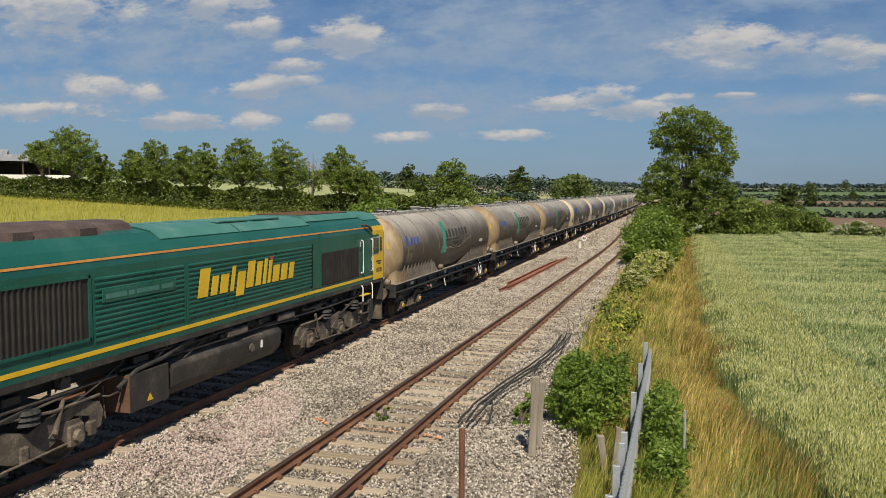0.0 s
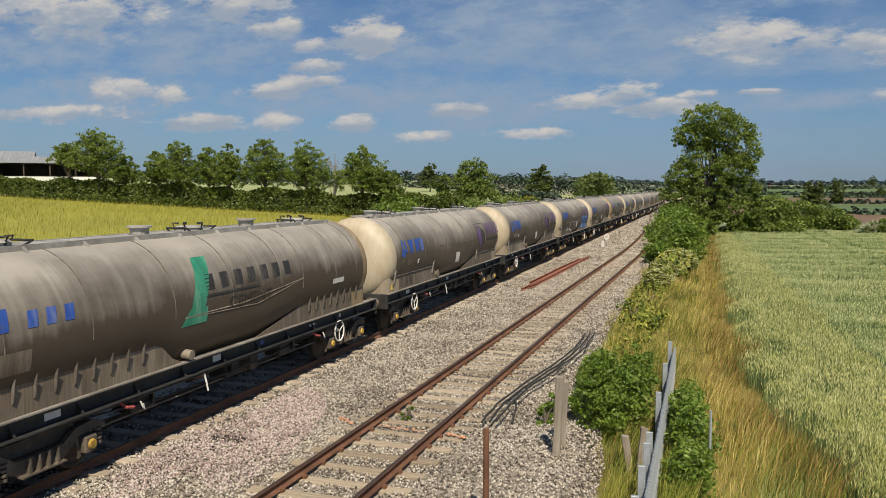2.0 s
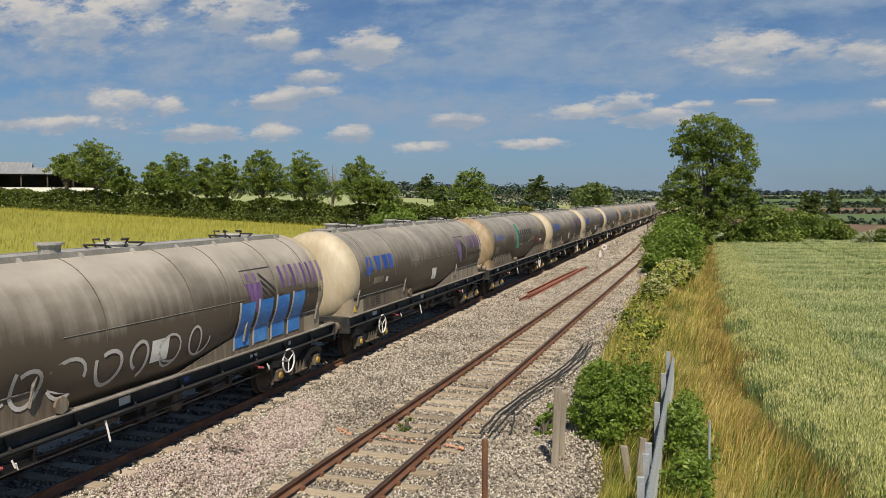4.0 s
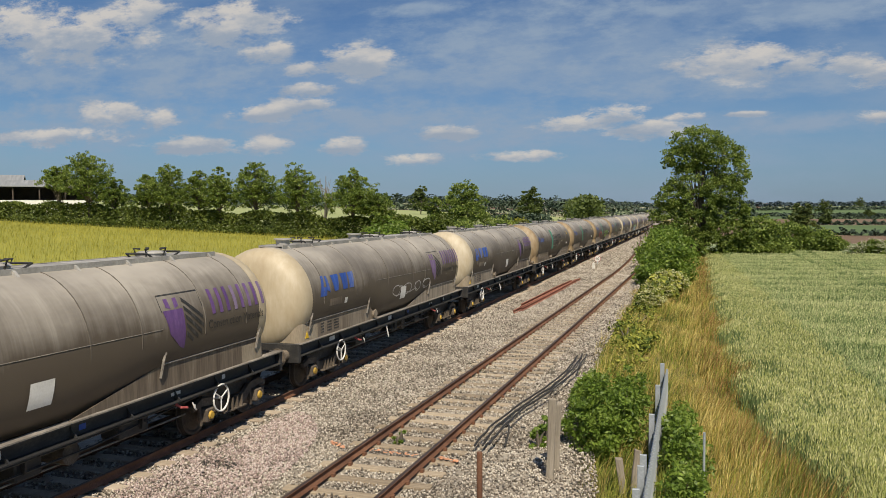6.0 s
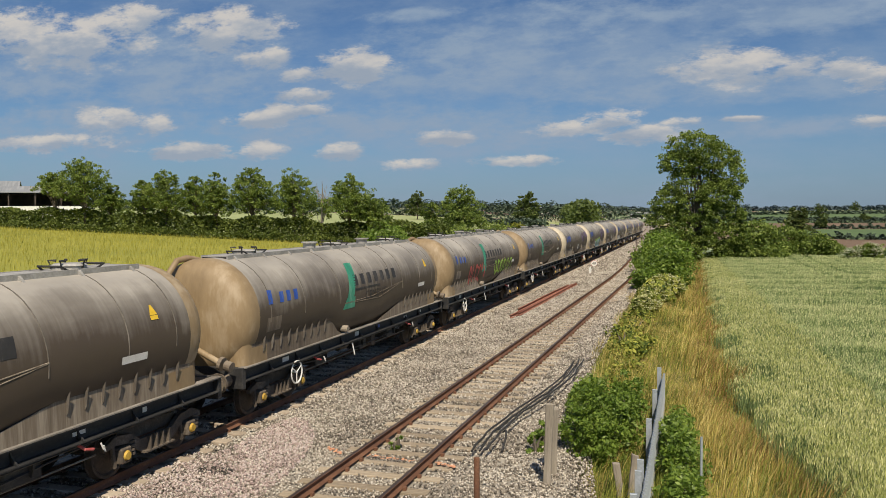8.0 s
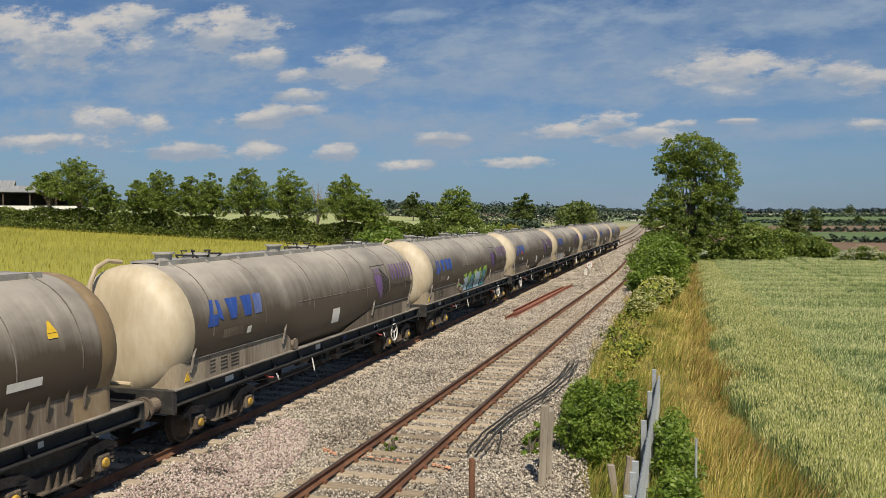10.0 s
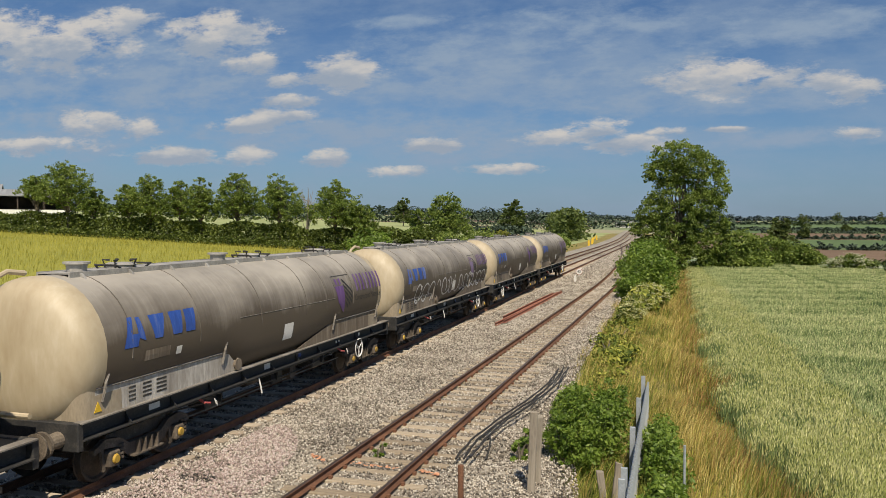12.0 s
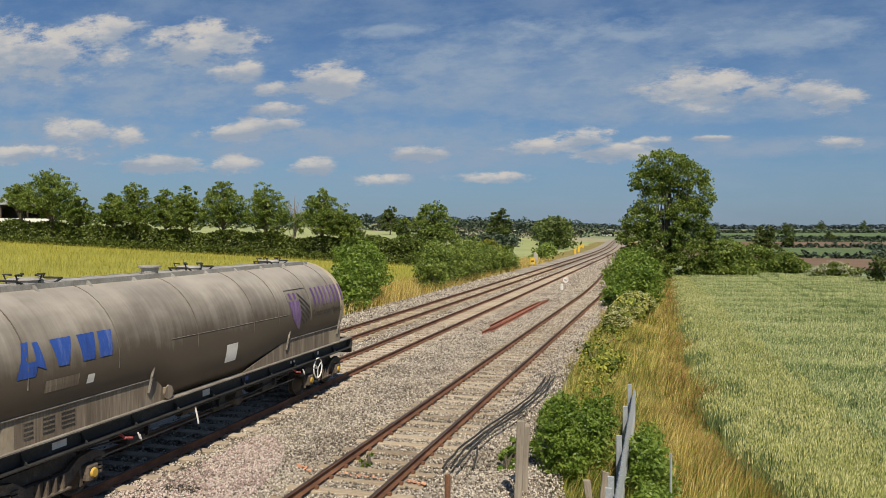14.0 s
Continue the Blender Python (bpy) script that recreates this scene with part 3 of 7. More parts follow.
def crown_lobes(h, w, rng, base=0.3, count=9, top=0.8):
    lobes = []
    for i in range(count):
        t = i / max(1, count - 1)
        z = h * (base + (0.92 - base) * t)
        rr = w / 2 * (0.62 + 0.38 * math.sin(math.pi * min(1, 0.25 + t * top)))
        a = i * 2.4 + rng.uniform(0, 0.8)
        off = rr * 0.5 * (1 - 0.6 * t)
        lobes.append((off * math.cos(a), off * math.sin(a), z, rr * rng.uniform(0.5, 0.68), rr * rng.uniform(0.5, 0.68), h * rng.uniform(0.1, 0.16)))
    return lobes


def limbs(bm, lobes, h, w, rng, trunk_r, fork):
    tube(bm, [(0, 0, -0.6), (0.02 * w, 0, h * fork * 0.5), (0, 0.02 * w, h * fork), (0.03 * w, 0, h * 0.62), (0, 0, h * 0.86)],
         [trunk_r * 1.25, trunk_r, trunk_r * 0.85, trunk_r * 0.5, trunk_r * 0.12], 8)
    for lx, ly, lz, rx, ry, rz in lobes:
        z0 = h * fork * rng.uniform(0.75, 1.05) if lz > h * fork else max(0.3, lz * 0.6)
        mid = Vector((lx * 0.45, ly * 0.45, (z0 + lz) * 0.5 - 0.02 * h))
        tube(bm, [(0, 0, z0), mid, (lx, ly, lz)], [trunk_r * 0.45, trunk_r * 0.28, trunk_r * 0.08], 6)
        for _ in range(3):
            e = Vector((lx + rng.uniform(-rx, rx) * 0.8, ly + rng.uniform(-ry, ry) * 0.8, lz + rng.uniform(-0.3, 0.9) * rz))
            tube(bm, [mid, (mid + e) * 0.5 + Vector((0, 0, 0.2)), e], [trunk_r * 0.2, trunk_r * 0.12, trunk_r * 0.04], 5)


def tree(name, x, y, h, w, n, size, mat, label, seed, base=0.3, count=9, fork=0.3, lobes=None, trunk=0.02, clump=0.3, shell=0.5, category="tree", group=""):
    rng = random.Random(seed)
    nr = np.random.default_rng(seed)
    root = tagged(new(name), label, category, group)
    root.location = (x, y, float(land(x, y)))
    lobes = lobes or crown_lobes(h, w, rng, base, count)
    bm = bmesh.new()
    limbs(bm, lobes, h, w, rng, h * trunk, fork)
    part("trunk", bm, M["bark"], root, smooth=True)
    c = in_lobes(lobes, n, nr, clump, shell)
    c = c[c[:, 2] > 0.05]
    v, f = leaf_quads(c, size, nr)
    under(np_mesh("crown", v, f, mat), root)
    return root


def bush(name, x, y, lobes, n, size, mat, label, seed, extra=None, group="", category="bush", z=None, clump=0.3, shell=0.45):
    """A shrub: stems inside, leaves on; extra adds a second kind of leaf or flower head on top."""
    nr = np.random.default_rng(seed)
    rng = random.Random(seed)
    root = tagged(new(name), label, category, group)
    root.location = (x, y, float(land(x, y)) if z is None else z)
    for lx, ly, lz, rx, ry, rz in lobes:
        bm = bmesh.new()
        for _ in range(3):
            e = (lx + rng.uniform(-rx, rx) * 0.6, ly + rng.uniform(-ry, ry) * 0.6, lz + rz * rng.uniform(0, 0.6))
            tube(bm, [(lx * 0.7, ly * 0.7, -0.1), ((lx * 0.7 + e[0]) / 2, (ly * 0.7 + e[1]) / 2, e[2] * 0.6), e], [0.05, 0.035, 0.01], 5)
        part("stem", bm, M["bark"], root)
    c = in_lobes(lobes, n, nr, clump, shell)
    c = c[c[:, 2] > 0.0]
    v, f = leaf_quads(c, size, nr, long=1.9)
    under(np_mesh("leaves", v, f, mat), root)
    if extra:
        m2, count, s2, lab = extra
        L = np.array(lobes)[nr.integers(0, len(lobes), count)]
        d = nr.normal(size=(count, 3))
        d[:, 2] = np.abs(d[:, 2])
        d[:, 1] -= 0.5
        d /= np.linalg.norm(d, axis=1)[:, None]
        heads = L[:, :3] + d * L[:, 3:6] * 1.02
        c2 = np.repeat(heads, 9, 0) + nr.normal(size=(count * 9, 3)) * np.array([s2, s2, s2 * 0.3])
        v, f = leaf_quads(c2, s2 * 0.7, nr, up=2.5, long=1.1)
        tagged(under(np_mesh("blossom", v, f, m2), root, lab), kind="stuff")
    return root


def at_hedge(px_angle, depth):
    return depth * math.tan(px_angle), depth


def row_of_leaves(name, pts, height, width, per_m, size, mat, label, seed, category="hedge", lumps=0.3, base=0.0, up=0.9):
    """A hedge or belt of woodland along pts, uneven in height."""
    rng = np.random.default_rng(seed)
    cs = []
    for (x0, y0), (x1, y1) in zip(pts, pts[1:]):
        ln = math.hypot(x1 - x0, y1 - y0)
        n = int(ln * per_m)
        t = rng.random(n)
        x, y = x0 + (x1 - x0) * t, y0 + (y1 - y0) * t
        s = (x * 1.3 + y * 0.7)
        h = height * (1 + lumps * (np.sin(s * 2.1 / height) * 0.5 + np.sin(s * 0.83 / height + seed) * 0.5 + rng.normal(size=n) * 0.12))
        u = rng.random(n) ** 0.7
        off = rng.normal(size=n) * width * 0.32 * (1.15 - 0.5 * u)
        nx, ny = -(y1 - y0) / ln, (x1 - x0) / ln
        X, Y = x + nx * off, y + ny * off
        cs.append(np.stack([X, Y, land(X, Y) + base + u * h], 1))
    c = np.concatenate(cs)
    v, f = leaf_quads(c, size, rng, up)
    return tagged(np_mesh(name, v, f, mat), label, category, kind="stuff")


# --- the hedge across the barley, and its trees ---
HEDGE_Y = 107.0
row_of_leaves("field_hedge", [(-150, HEDGE_Y), (-72, HEDGE_Y), (-30, HEDGE_Y), (-19.5, HEDGE_Y)], 3.4, 2.4, 430, 0.27, M["leaf_hedge"], "thick dark green hawthorn hedge across the field", 21, lumps=0.16)
row_of_leaves("hedge_bank", [(-110, HEDGE_Y - 1.6), (-19.5, HEDGE_Y - 1.6)], 1.2, 1.5, 130, 0.22, M["leaf_hedge"], "rank green growth at the foot of the hedge", 22)

HEDGE_TREES = [(-94.9, 11.8, 10.2, 31), (-101.2, 9.6, 7.0, 41), (-90.4, 7.9, 5.6, 38), (-83.6, 8.7, 5.6, 40), (-79.3, 10.3, 8.4, 32), (-74.3, 9.8, 6.0, 33), (-70.2, 9.7, 6.6, 39), (-64.2, 11.1, 8.4, 34), (-57.0, 10.6, 8.6, 35),
               (-47.8, 10.1, 8.6, 36), (-44.4, 7.6, 6.6, 37)]
for tx, th, tw, sd in HEDGE_TREES:
    tree("hedgerow_tree", tx, HEDGE_Y + random.Random(sd).uniform(-0.5, 1.0), th, tw, int(1350 * tw), 0.18, M["leaf"], "mature broadleaf tree growing out of the hedge", sd, base=0.66 if sd == 41 else 0.46, count=15, clump=0.22, shell=0.6, fork=0.38, group="hedgerow trees")
tree("ash_tree", -32.4, 112.0, 8.7, 8.6, 11000, 0.2, M["leaf"], "open-crowned ash tree with bare lower boughs", 51, base=0.35, count=9, fork=0.35, shell=0.7)
tree("ash_tree", -36.5, 110.0, 6.3, 4.6, 5000, 0.2, M["leaf"], "smaller dark tree beside the ash", 52, base=0.3, count=6)


def dead_tree(x, y, h, seed):
    rng = random.Random(seed)
    root = tagged(new("dead_tree"), "bare grey dead tree standing in the hedge", "tree")
    root.location = (x, y, float(land(x, y)))
    bm = bmesh.new()
    tube(bm, [(0, 0, -0.5), (0.1, 0, h * 0.4), (0.3, 0, h * 0.75), (0.2, 0, h)], [0.22, 0.17, 0.1, 0.02], 7)
    for i in range(16):
        z0 = h * rng.uniform(0.3, 0.8)
        a = rng.uniform(0, math.tau)
        r = rng.uniform(0.8, 1.8)
        e = (0.2 + r * math.cos(a), r * math.sin(a), min(h * 1.02, z0 + rng.uniform(1.2, 3.4)))
        tube(bm, [(0.2, 0, z0), (e[0] * 0.6, e[1] * 0.6, z0 + (e[2] - z0) * 0.4), e], [0.08, 0.05, 0.012], 5)
    part("trunk", bm, M["dead_bark"], root)


dead_tree(-52.4, HEDGE_Y, 9.2, 5)

# --- the large tree by the line and the growth round its foot ---
BIG = [(-0.3, 0, 12.3, 2.9, 2.6, 1.7), (1.9, 0, 11.3, 2.4, 2.6, 1.6), (-1.7, 0, 10.8, 2.2, 2.3, 1.6), (3.2, 0.2, 9.3, 1.8, 2.2, 2.0), (-0.6, 0.6, 8.4, 3.0, 3.0, 1.8), (2.2, -0.5, 7.2, 2.4, 2.4, 1.7),
       (-2.9, 0, 6.6, 1.9, 2.2, 1.5), (-0.3, -1.0, 6.0, 2.7, 2.4, 1.5), (2.7, 0, 5.0, 2.3, 2.4, 1.6), (-3.2, 0.2, 4.4, 2.2, 2.4, 1.7), (-0.6, -1.2, 3.6, 2.6, 2.4, 1.6), (2.2, -0.6, 2.8, 2.4, 2.2, 1.5),
       (-3.0, -0.6, 2.4, 2.2, 2.2, 1.5), (0, -1.0, 1.6, 2.8, 2.2, 1.3)]
tree("large_tree", 0.6, 88.0, 14.4, 9.6, 62000, 0.145, M["leaf"], "tall leafy ash tree on the field corner", 61, lobes=BIG, fork=0.25, trunk=0.026, clump=0.17, shell=0.68)
bush("hedge_bush", 5.6, 87.5, [(0, 0, 1.9, 2.4, 2, 1.9), (2.2, 0.4, 1.5, 1.7, 1.6, 1.5), (-2.0, -0.3, 1.3, 1.5, 1.4, 1.3), (0.9, 0.2, 3.4, 1.7, 1.5, 1.4)], 9000, 0.17, M["leaf"], "rounded hawthorn bush at the field corner", 62)
bush("hedge_bush", 10.6, 95.5, [(-0.4, 0, 2.0, 2.2, 2, 2.0), (-2.6, 0.5, 2.2, 2.0, 1.8, 2.0), (1.2, 0.3, 1.8, 1.2, 1.4, 1.7)], 8000, 0.17, M["leaf"], "dark hedge bushes beyond the wheat", 63)
bush("hedge_bush", 13.7, 96.5, [(0, 0, 1.6, 1.5, 1.5, 1.6), (1.2, -0.2, 1.2, 1.1, 1.1, 1.2), (-1.2, 0, 1.3, 1.2, 1.1, 1.3)], 6000, 0.16, M["leaf"], "rounded hawthorn at the edge of the wheat", 64)
bush("elder_in_flower", 17.2, 89.5, [(0, 0, 1.1, 1.6, 1.3, 1.2), (1.5, 0.2, 0.8, 1.3, 1.1, 0.9), (-1.3, 0, 0.8, 1.1, 1.0, 0.9)], 5000, 0.17, M["leaf"], "elder bush covered in cream blossom", 65, extra=(M["blossom"], 260, 0.13, "cream flower heads"))
bush("hedge_bush", 19.9, 80.0, [(0, 0, 1.5, 1.8, 1.5, 1.6), (1.8, 0, 1.9, 1.6, 1.4, 1.7)], 4500, 0.18, M["leaf_dark"], "dark bush at the edge of the wheat", 66)
row_of_leaves("boundary_hedge", [(6, 97), (11, 99), (15, 99.5)], 2.2, 2.0, 420, 0.19, M["leaf"], "overgrown hedge beyond the wheat", 67, lumps=0.3)

# --- bushes along the siding ---
bush("trackside_bush", -2.2, 58.0, [(0, 0, 1.6, 1.4, 2.2, 1.7), (0.9, 4.5, 2.0, 1.5, 2.5, 1.9), (-0.6, -2.5, 1.1, 1.0, 1.6, 1.2), (1.2, -1.5, 1.5, 1.1, 1.7, 1.5), (-0.5, 9, 1.9, 1.4, 2.4, 1.9)], 13000, 0.13, M["leaf_fresh"], "dense green sycamore scrub beside the siding", 71)
bush("trackside_bush", -3.4, 72.0, [(0, 0, 1.4, 1.5, 2.2, 1.5), (1.2, 4, 2.0, 1.8, 2.4, 2.0), (0.4, 9, 1.8, 1.6, 2.4, 1.9)], 9000, 0.15, M["leaf_fresh"], "dense green scrub beside the siding", 72)
bush("flowering_umbels", -1.9, 46.0, [(0, 0, 0.8, 0.9, 2.0, 0.8), (0.5, 3.2, 0.9, 1.1, 2.0, 0.9), (-0.3, -2.6, 0.5, 0.8, 1.4, 0.6)], 3000, 0.16, M["grass"], "tall hogweed in white flower", 73, extra=(M["umbel"], 520, 0.075, "white flower heads"), category="wildflowers")
bush("elder_bush", -2.0, 18.2, [(0, 0, 0.95, 0.6, 0.8, 0.8), (0.6, -0.6, 0.85, 0.5, 0.7, 0.75), (-0.5, 1.5, 0.7, 0.42, 0.7, 0.6), (0.25, -1.4, 0.6, 0.55, 0.6, 0.6), (0.6, 0.6, 0.95, 0.4, 0.7, 0.75), (-0.6, 3.0, 0.6, 0.4, 0.8, 0.5), (-0.35, -0.9, 0.7, 0.4, 0.6, 0.65)], 19000, 0.047, M["leaf_fresh"], "bright green elder bush by the steel fence", 74, clump=0.24)
bush("elder_bush", -0.14, 15.4, [(0, 0, 0.55, 0.4, 0.9, 0.62), (-0.02, -1.7, 0.45, 0.4, 0.8, 0.5), (-0.12, 1.6, 0.6, 0.36, 0.8, 0.62), (-0.12, 0.8, 0.9, 0.26, 0.7, 0.4)], 11000, 0.047, M["leaf_fresh"], "elder leaves growing through behind the steel fence", 75, clump=0.24)
bush("bramble", -2.3, 30.0, [(0, 0, 0.25, 0.8, 2.4, 0.42), (-0.4, 4, 0.25, 0.7, 2.4, 0.4), (0.3, -3.6, 0.2, 0.6, 1.8, 0.36), (0.5, 2, 0.3, 0.6, 2.0, 0.4), (-0.2, 8.5, 0.3, 0.8, 2.2, 0.5)], 4200, 0.09, M["grass"], "low brambles and nettles at the ballast edge", 76)

# --- far side of the line ---
bush("bank_bush", -20.0, 50.0, [(0, 0, 1.8, 1.6, 2.0, 1.9), (-1.0, 3.5, 2.6, 2.0, 2.2, 2.2), (0.5, -2.6, 1.3, 1.3, 1.6, 1.4), (-1.6, 6.5, 2.4, 1.8, 2.0, 2.2)], 14000, 0.13, M["leaf_fresh"], "tall green sallow bush on the bank", 81)
bush("bank_bush", -20.2, 72.0, [(0, 0, 1.9, 1.8, 2.4, 2.0), (0.2, 6, 2.0, 1.9, 2.6, 2.1), (0.1, 12, 2.3, 1.8, 2.6, 2.3), (0.4, -4, 1.4, 1.4, 1.8, 1.5), (-1.5, 3, 2.8, 1.6, 2.2, 1.8)], 19000, 0.14, M["leaf"], "thicket of green bushes along the bank", 82)
bush("bank_bush", -19.8, 92.0, [(0, 0, 1.9, 1.6, 2.6, 2.0), (0.2, 6, 1.7, 1.6, 2.6, 1.8), (0.2, 12, 1.5, 1.5, 2.4, 1.6)], 9500, 0.16, M["leaf"], "green bushes further along the bank", 83)
bush("golden_bush", -21.4, 99.0, [(0, 0, 2.6, 1.9, 1.9, 1.6), (0.6, 1, 1.6, 1.8, 1.6, 1.5)], 4500, 0.18, M["leaf_yellow"], "yellow-green bush in new leaf", 84)
bush("bramble", -23.8, 98.0, [(0, 0, 1.9, 2.2, 2.0, 1.5), (-2.5, 0, 1.5, 1.8, 1.8, 1.3)], 4000, 0.18, M["leaf_brown"], "brown seeding scrub beside the hedge", 85)
bush("bank_bush", -22.5, 41.0, [(0, 0, 1.2, 1.4, 1.6, 1.2), (-0.6, 3.5, 1.5, 1.4, 1.6, 1.3)], 5500, 0.13, M["leaf_fresh"], "low green bush on the bank behind the line", 86)
row_of_leaves("line_thicket", [(-22, 150), (-26, 190), (-31, 225)], 1.8, 3.0, 40, 0.45, M["leaf"], "low scrub along the far bank", 87, lumps=0.4)
row_of_leaves("line_trees", [(-30, 235), (-36, 290), (-48, 360), (-70, 470)], 8.5, 7.0, 60, 0.9, M["leaf_dark"], "belt of dark trees beside the far line", 88, category="trees", lumps=0.22)

# --- hedges, copses and woods of the distance ---
FAR_HEDGES = [([(-330, 455), (-120, 440), (-62, 420)], 4.0, 91), ([(-120, 440), (-90, 330), (-45, 255)], 3.0, 92), ([(-420, 270), (-250, 262), (-160, 330)], 4.0, 93),
              ([(30, 262), (120, 262), (260, 270)], 1.3, 94), ([(50, 430), (160, 435), (420, 430)], 1.8, 95), ([(60, 620), (260, 625), (560, 600)], 2.4, 96), ([(62, 264), (84, 330), (98, 430)], 1.6, 97)]
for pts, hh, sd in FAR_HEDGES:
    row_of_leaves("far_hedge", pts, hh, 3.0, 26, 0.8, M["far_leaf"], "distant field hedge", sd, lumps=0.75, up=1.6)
FAR_WOODS = [([(-560, 620), (-260, 700), (-120, 690), (-60, 640)], 9.0, 101), ([(-900, 1300), (-300, 1400), (100, 1500)], 15, 102), ([(0, 760), (240, 700), (520, 640), (800, 560)], 2.6, 103),
             ([(60, 1200), (500, 1250), (1100, 1050)], 4.5, 104), ([(-220, 860), (-60, 900), (60, 880)], 9.0, 105)]
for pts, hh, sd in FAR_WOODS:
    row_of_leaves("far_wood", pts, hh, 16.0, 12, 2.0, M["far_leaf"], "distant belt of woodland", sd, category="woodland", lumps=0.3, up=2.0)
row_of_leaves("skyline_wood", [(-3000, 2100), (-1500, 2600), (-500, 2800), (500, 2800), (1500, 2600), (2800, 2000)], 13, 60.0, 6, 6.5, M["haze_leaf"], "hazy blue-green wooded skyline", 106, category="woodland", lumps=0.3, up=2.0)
FAR_TREES = [(102.0, 718.0, 15.0, 17.0, 111), (230.0, 1290.0, 17.0, 20.0, 112), (290.0, 1300.0, 17.0, 20.0, 113), (30.0, 250.0, 9.0, 10.0, 114), (-60.0, 300.0, 13.0, 13.0, 115), (-115.0, 330.0, 12.0, 12.0, 116), (74.0, 640.0, 8, 12, 117),
             (120.0, 640.0, 6, 9, 118), (62.0, 431.0, 6, 7, 119)]
for fx, fy, fh, fw, sd in FAR_TREES:
    tree("field_tree", fx, fy, fh, fw, 3400, 0.55, M["leaf_dark"], "lone dark oak standing in a distant field", sd, base=0.22, count=11, group="field trees")


# ================= grass and crops =================
def blades(name, x, y, z, h, w, lean, mat, label, seed, category="grass", ear=0.0, ear_mat=None):
    """Thin bent blades, one strip of two quads each; ear adds a seed head."""
    rng = np.random.default_rng(seed)
    n = len(x)
    a = rng.uniform(0, math.tau, n)
    d = np.stack([np.cos(a), np.sin(a), np.zeros(n)], 1)
    s = np.stack([-np.sin(a), np.cos(a), np.zeros(n)], 1) * (np.asarray(w) * 0.5)[:, None]
    hh = h * rng.uniform(0.65, 1.2, n)
    b = rng.uniform(0.1, 1.0, n) * lean
    wind = np.array([0.5, 0.25, 0]) * lean
    p0 = np.stack([x, y, z], 1)
    p1 = p0 + d * (b * hh * 0.3)[:, None] + np.array([0, 0, 1]) * (hh * 0.6)[:, None] + wind * (hh * 0.25)[:, None]
    p2 = p0 + d * (b * hh * 0.8)[:, None] + np.array([0, 0, 1]) * hh[:, None] + wind * (hh * 0.7)[:, None]
    v = np.stack([p0 - s, p0 + s, p1 + s * 0.8, p1 - s * 0.8, p2 + s * 0.25, p2 - s * 0.25], 1)
    f = np.concatenate([6 * np.arange(n)[:, None] + np.array([[0, 1, 2, 3]]), 6 * np.arange(n)[:, None] + np.array([[3, 2, 4, 5]])])
    ob = tagged(np_mesh(name, v.reshape(-1, 3), f, mat), label, category, kind="stuff")
    if ear:
        up = (p2 - p1) / np.linalg.norm(p2 - p1, axis=1)[:, None]
        wd = s / np.linalg.norm(s, axis=1)[:, None]
        e = ear * rng.uniform(0.7, 1.25, n)[:, None]
        k = np.stack([p2, p2 + up * e * 0.45 + wd * e * 0.1, p2 + up * e, p2 + up * e * 0.45 - wd * e * 0.1], 1)
        g = 4 * np.arange(n)[:, None] + np.arange(4)[None]
        under(np_mesh("ears", k.reshape(-1, 3), g, ear_mat or mat), ob)
    return ob


def field_edge(y):
    """Where the wheat begins beside the verge."""
    y = np.asarray(y, float)
    return np.interp(y, [0, 12, 13.5, 16, 21, 29, 60, 88], [4.4, 3.1, 2.6, 1.95, 1.25, 1.0, 0.97, 0.93]) + 0.16 * np.sin(y * 1.3) + 0.1 * np.sin(y * 3.1)


def scatter(n, x0, x1, y0, y1, seed, falloff=1.8):
    rng = np.random.default_rng(seed)
    return rng.uniform(x0, x1, n), y0 + (y1 - y0) * rng.random(n) ** falloff, rng


def ear_crop(name, x, y, h, ear_mat, label, seed):
    """Upright stalks, each with one ear; the ears stand nearly level."""
    rng = np.random.default_rng(seed)
    n = len(x)
    a = rng.uniform(-1.0, 1.0, n)
    s = np.stack([np.cos(a), np.sin(a), np.zeros(n)], 1)
    up = np.stack([rng.normal(0.06, 0.1, n), rng.normal(0.0, 0.1, n), np.ones(n)], 1)
    p0 = np.stack([x, y, land(x, y)], 1)
    hh = (h * rng.uniform(0.88, 1.07, n))[:, None]
    p1 = p0 + up * hh
    w = (0.004 + 0.00018 * y)[:, None]
    v = np.stack([p0 - s * w, p0 + s * w, p1 + s * w * 0.5, p1 - s * w * 0.5], 1)
    g = 4 * np.arange(n)[:, None] + np.arange(4)[None]
    ob = tagged(np_mesh(name, v.reshape(-1, 3), g, M["wheat"]), label, "wheat", kind="stuff")
    e = 0.095 * rng.uniform(0.75, 1.25, n)[:, None]
    b = (0.0065 + 0.0002 * y)[:, None]
    nod = up + np.stack([rng.normal(0.05, 0.2, n), rng.normal(0, 0.2, n), np.zeros(n)], 1)
    k = np.stack([p1, p1 + nod * e * 0.45 + s * b, p1 + nod * e, p1 + nod * e * 0.45 - s * b], 1)
    under(np_mesh("ears", k.reshape(-1, 3), g, ear_mat), ob)


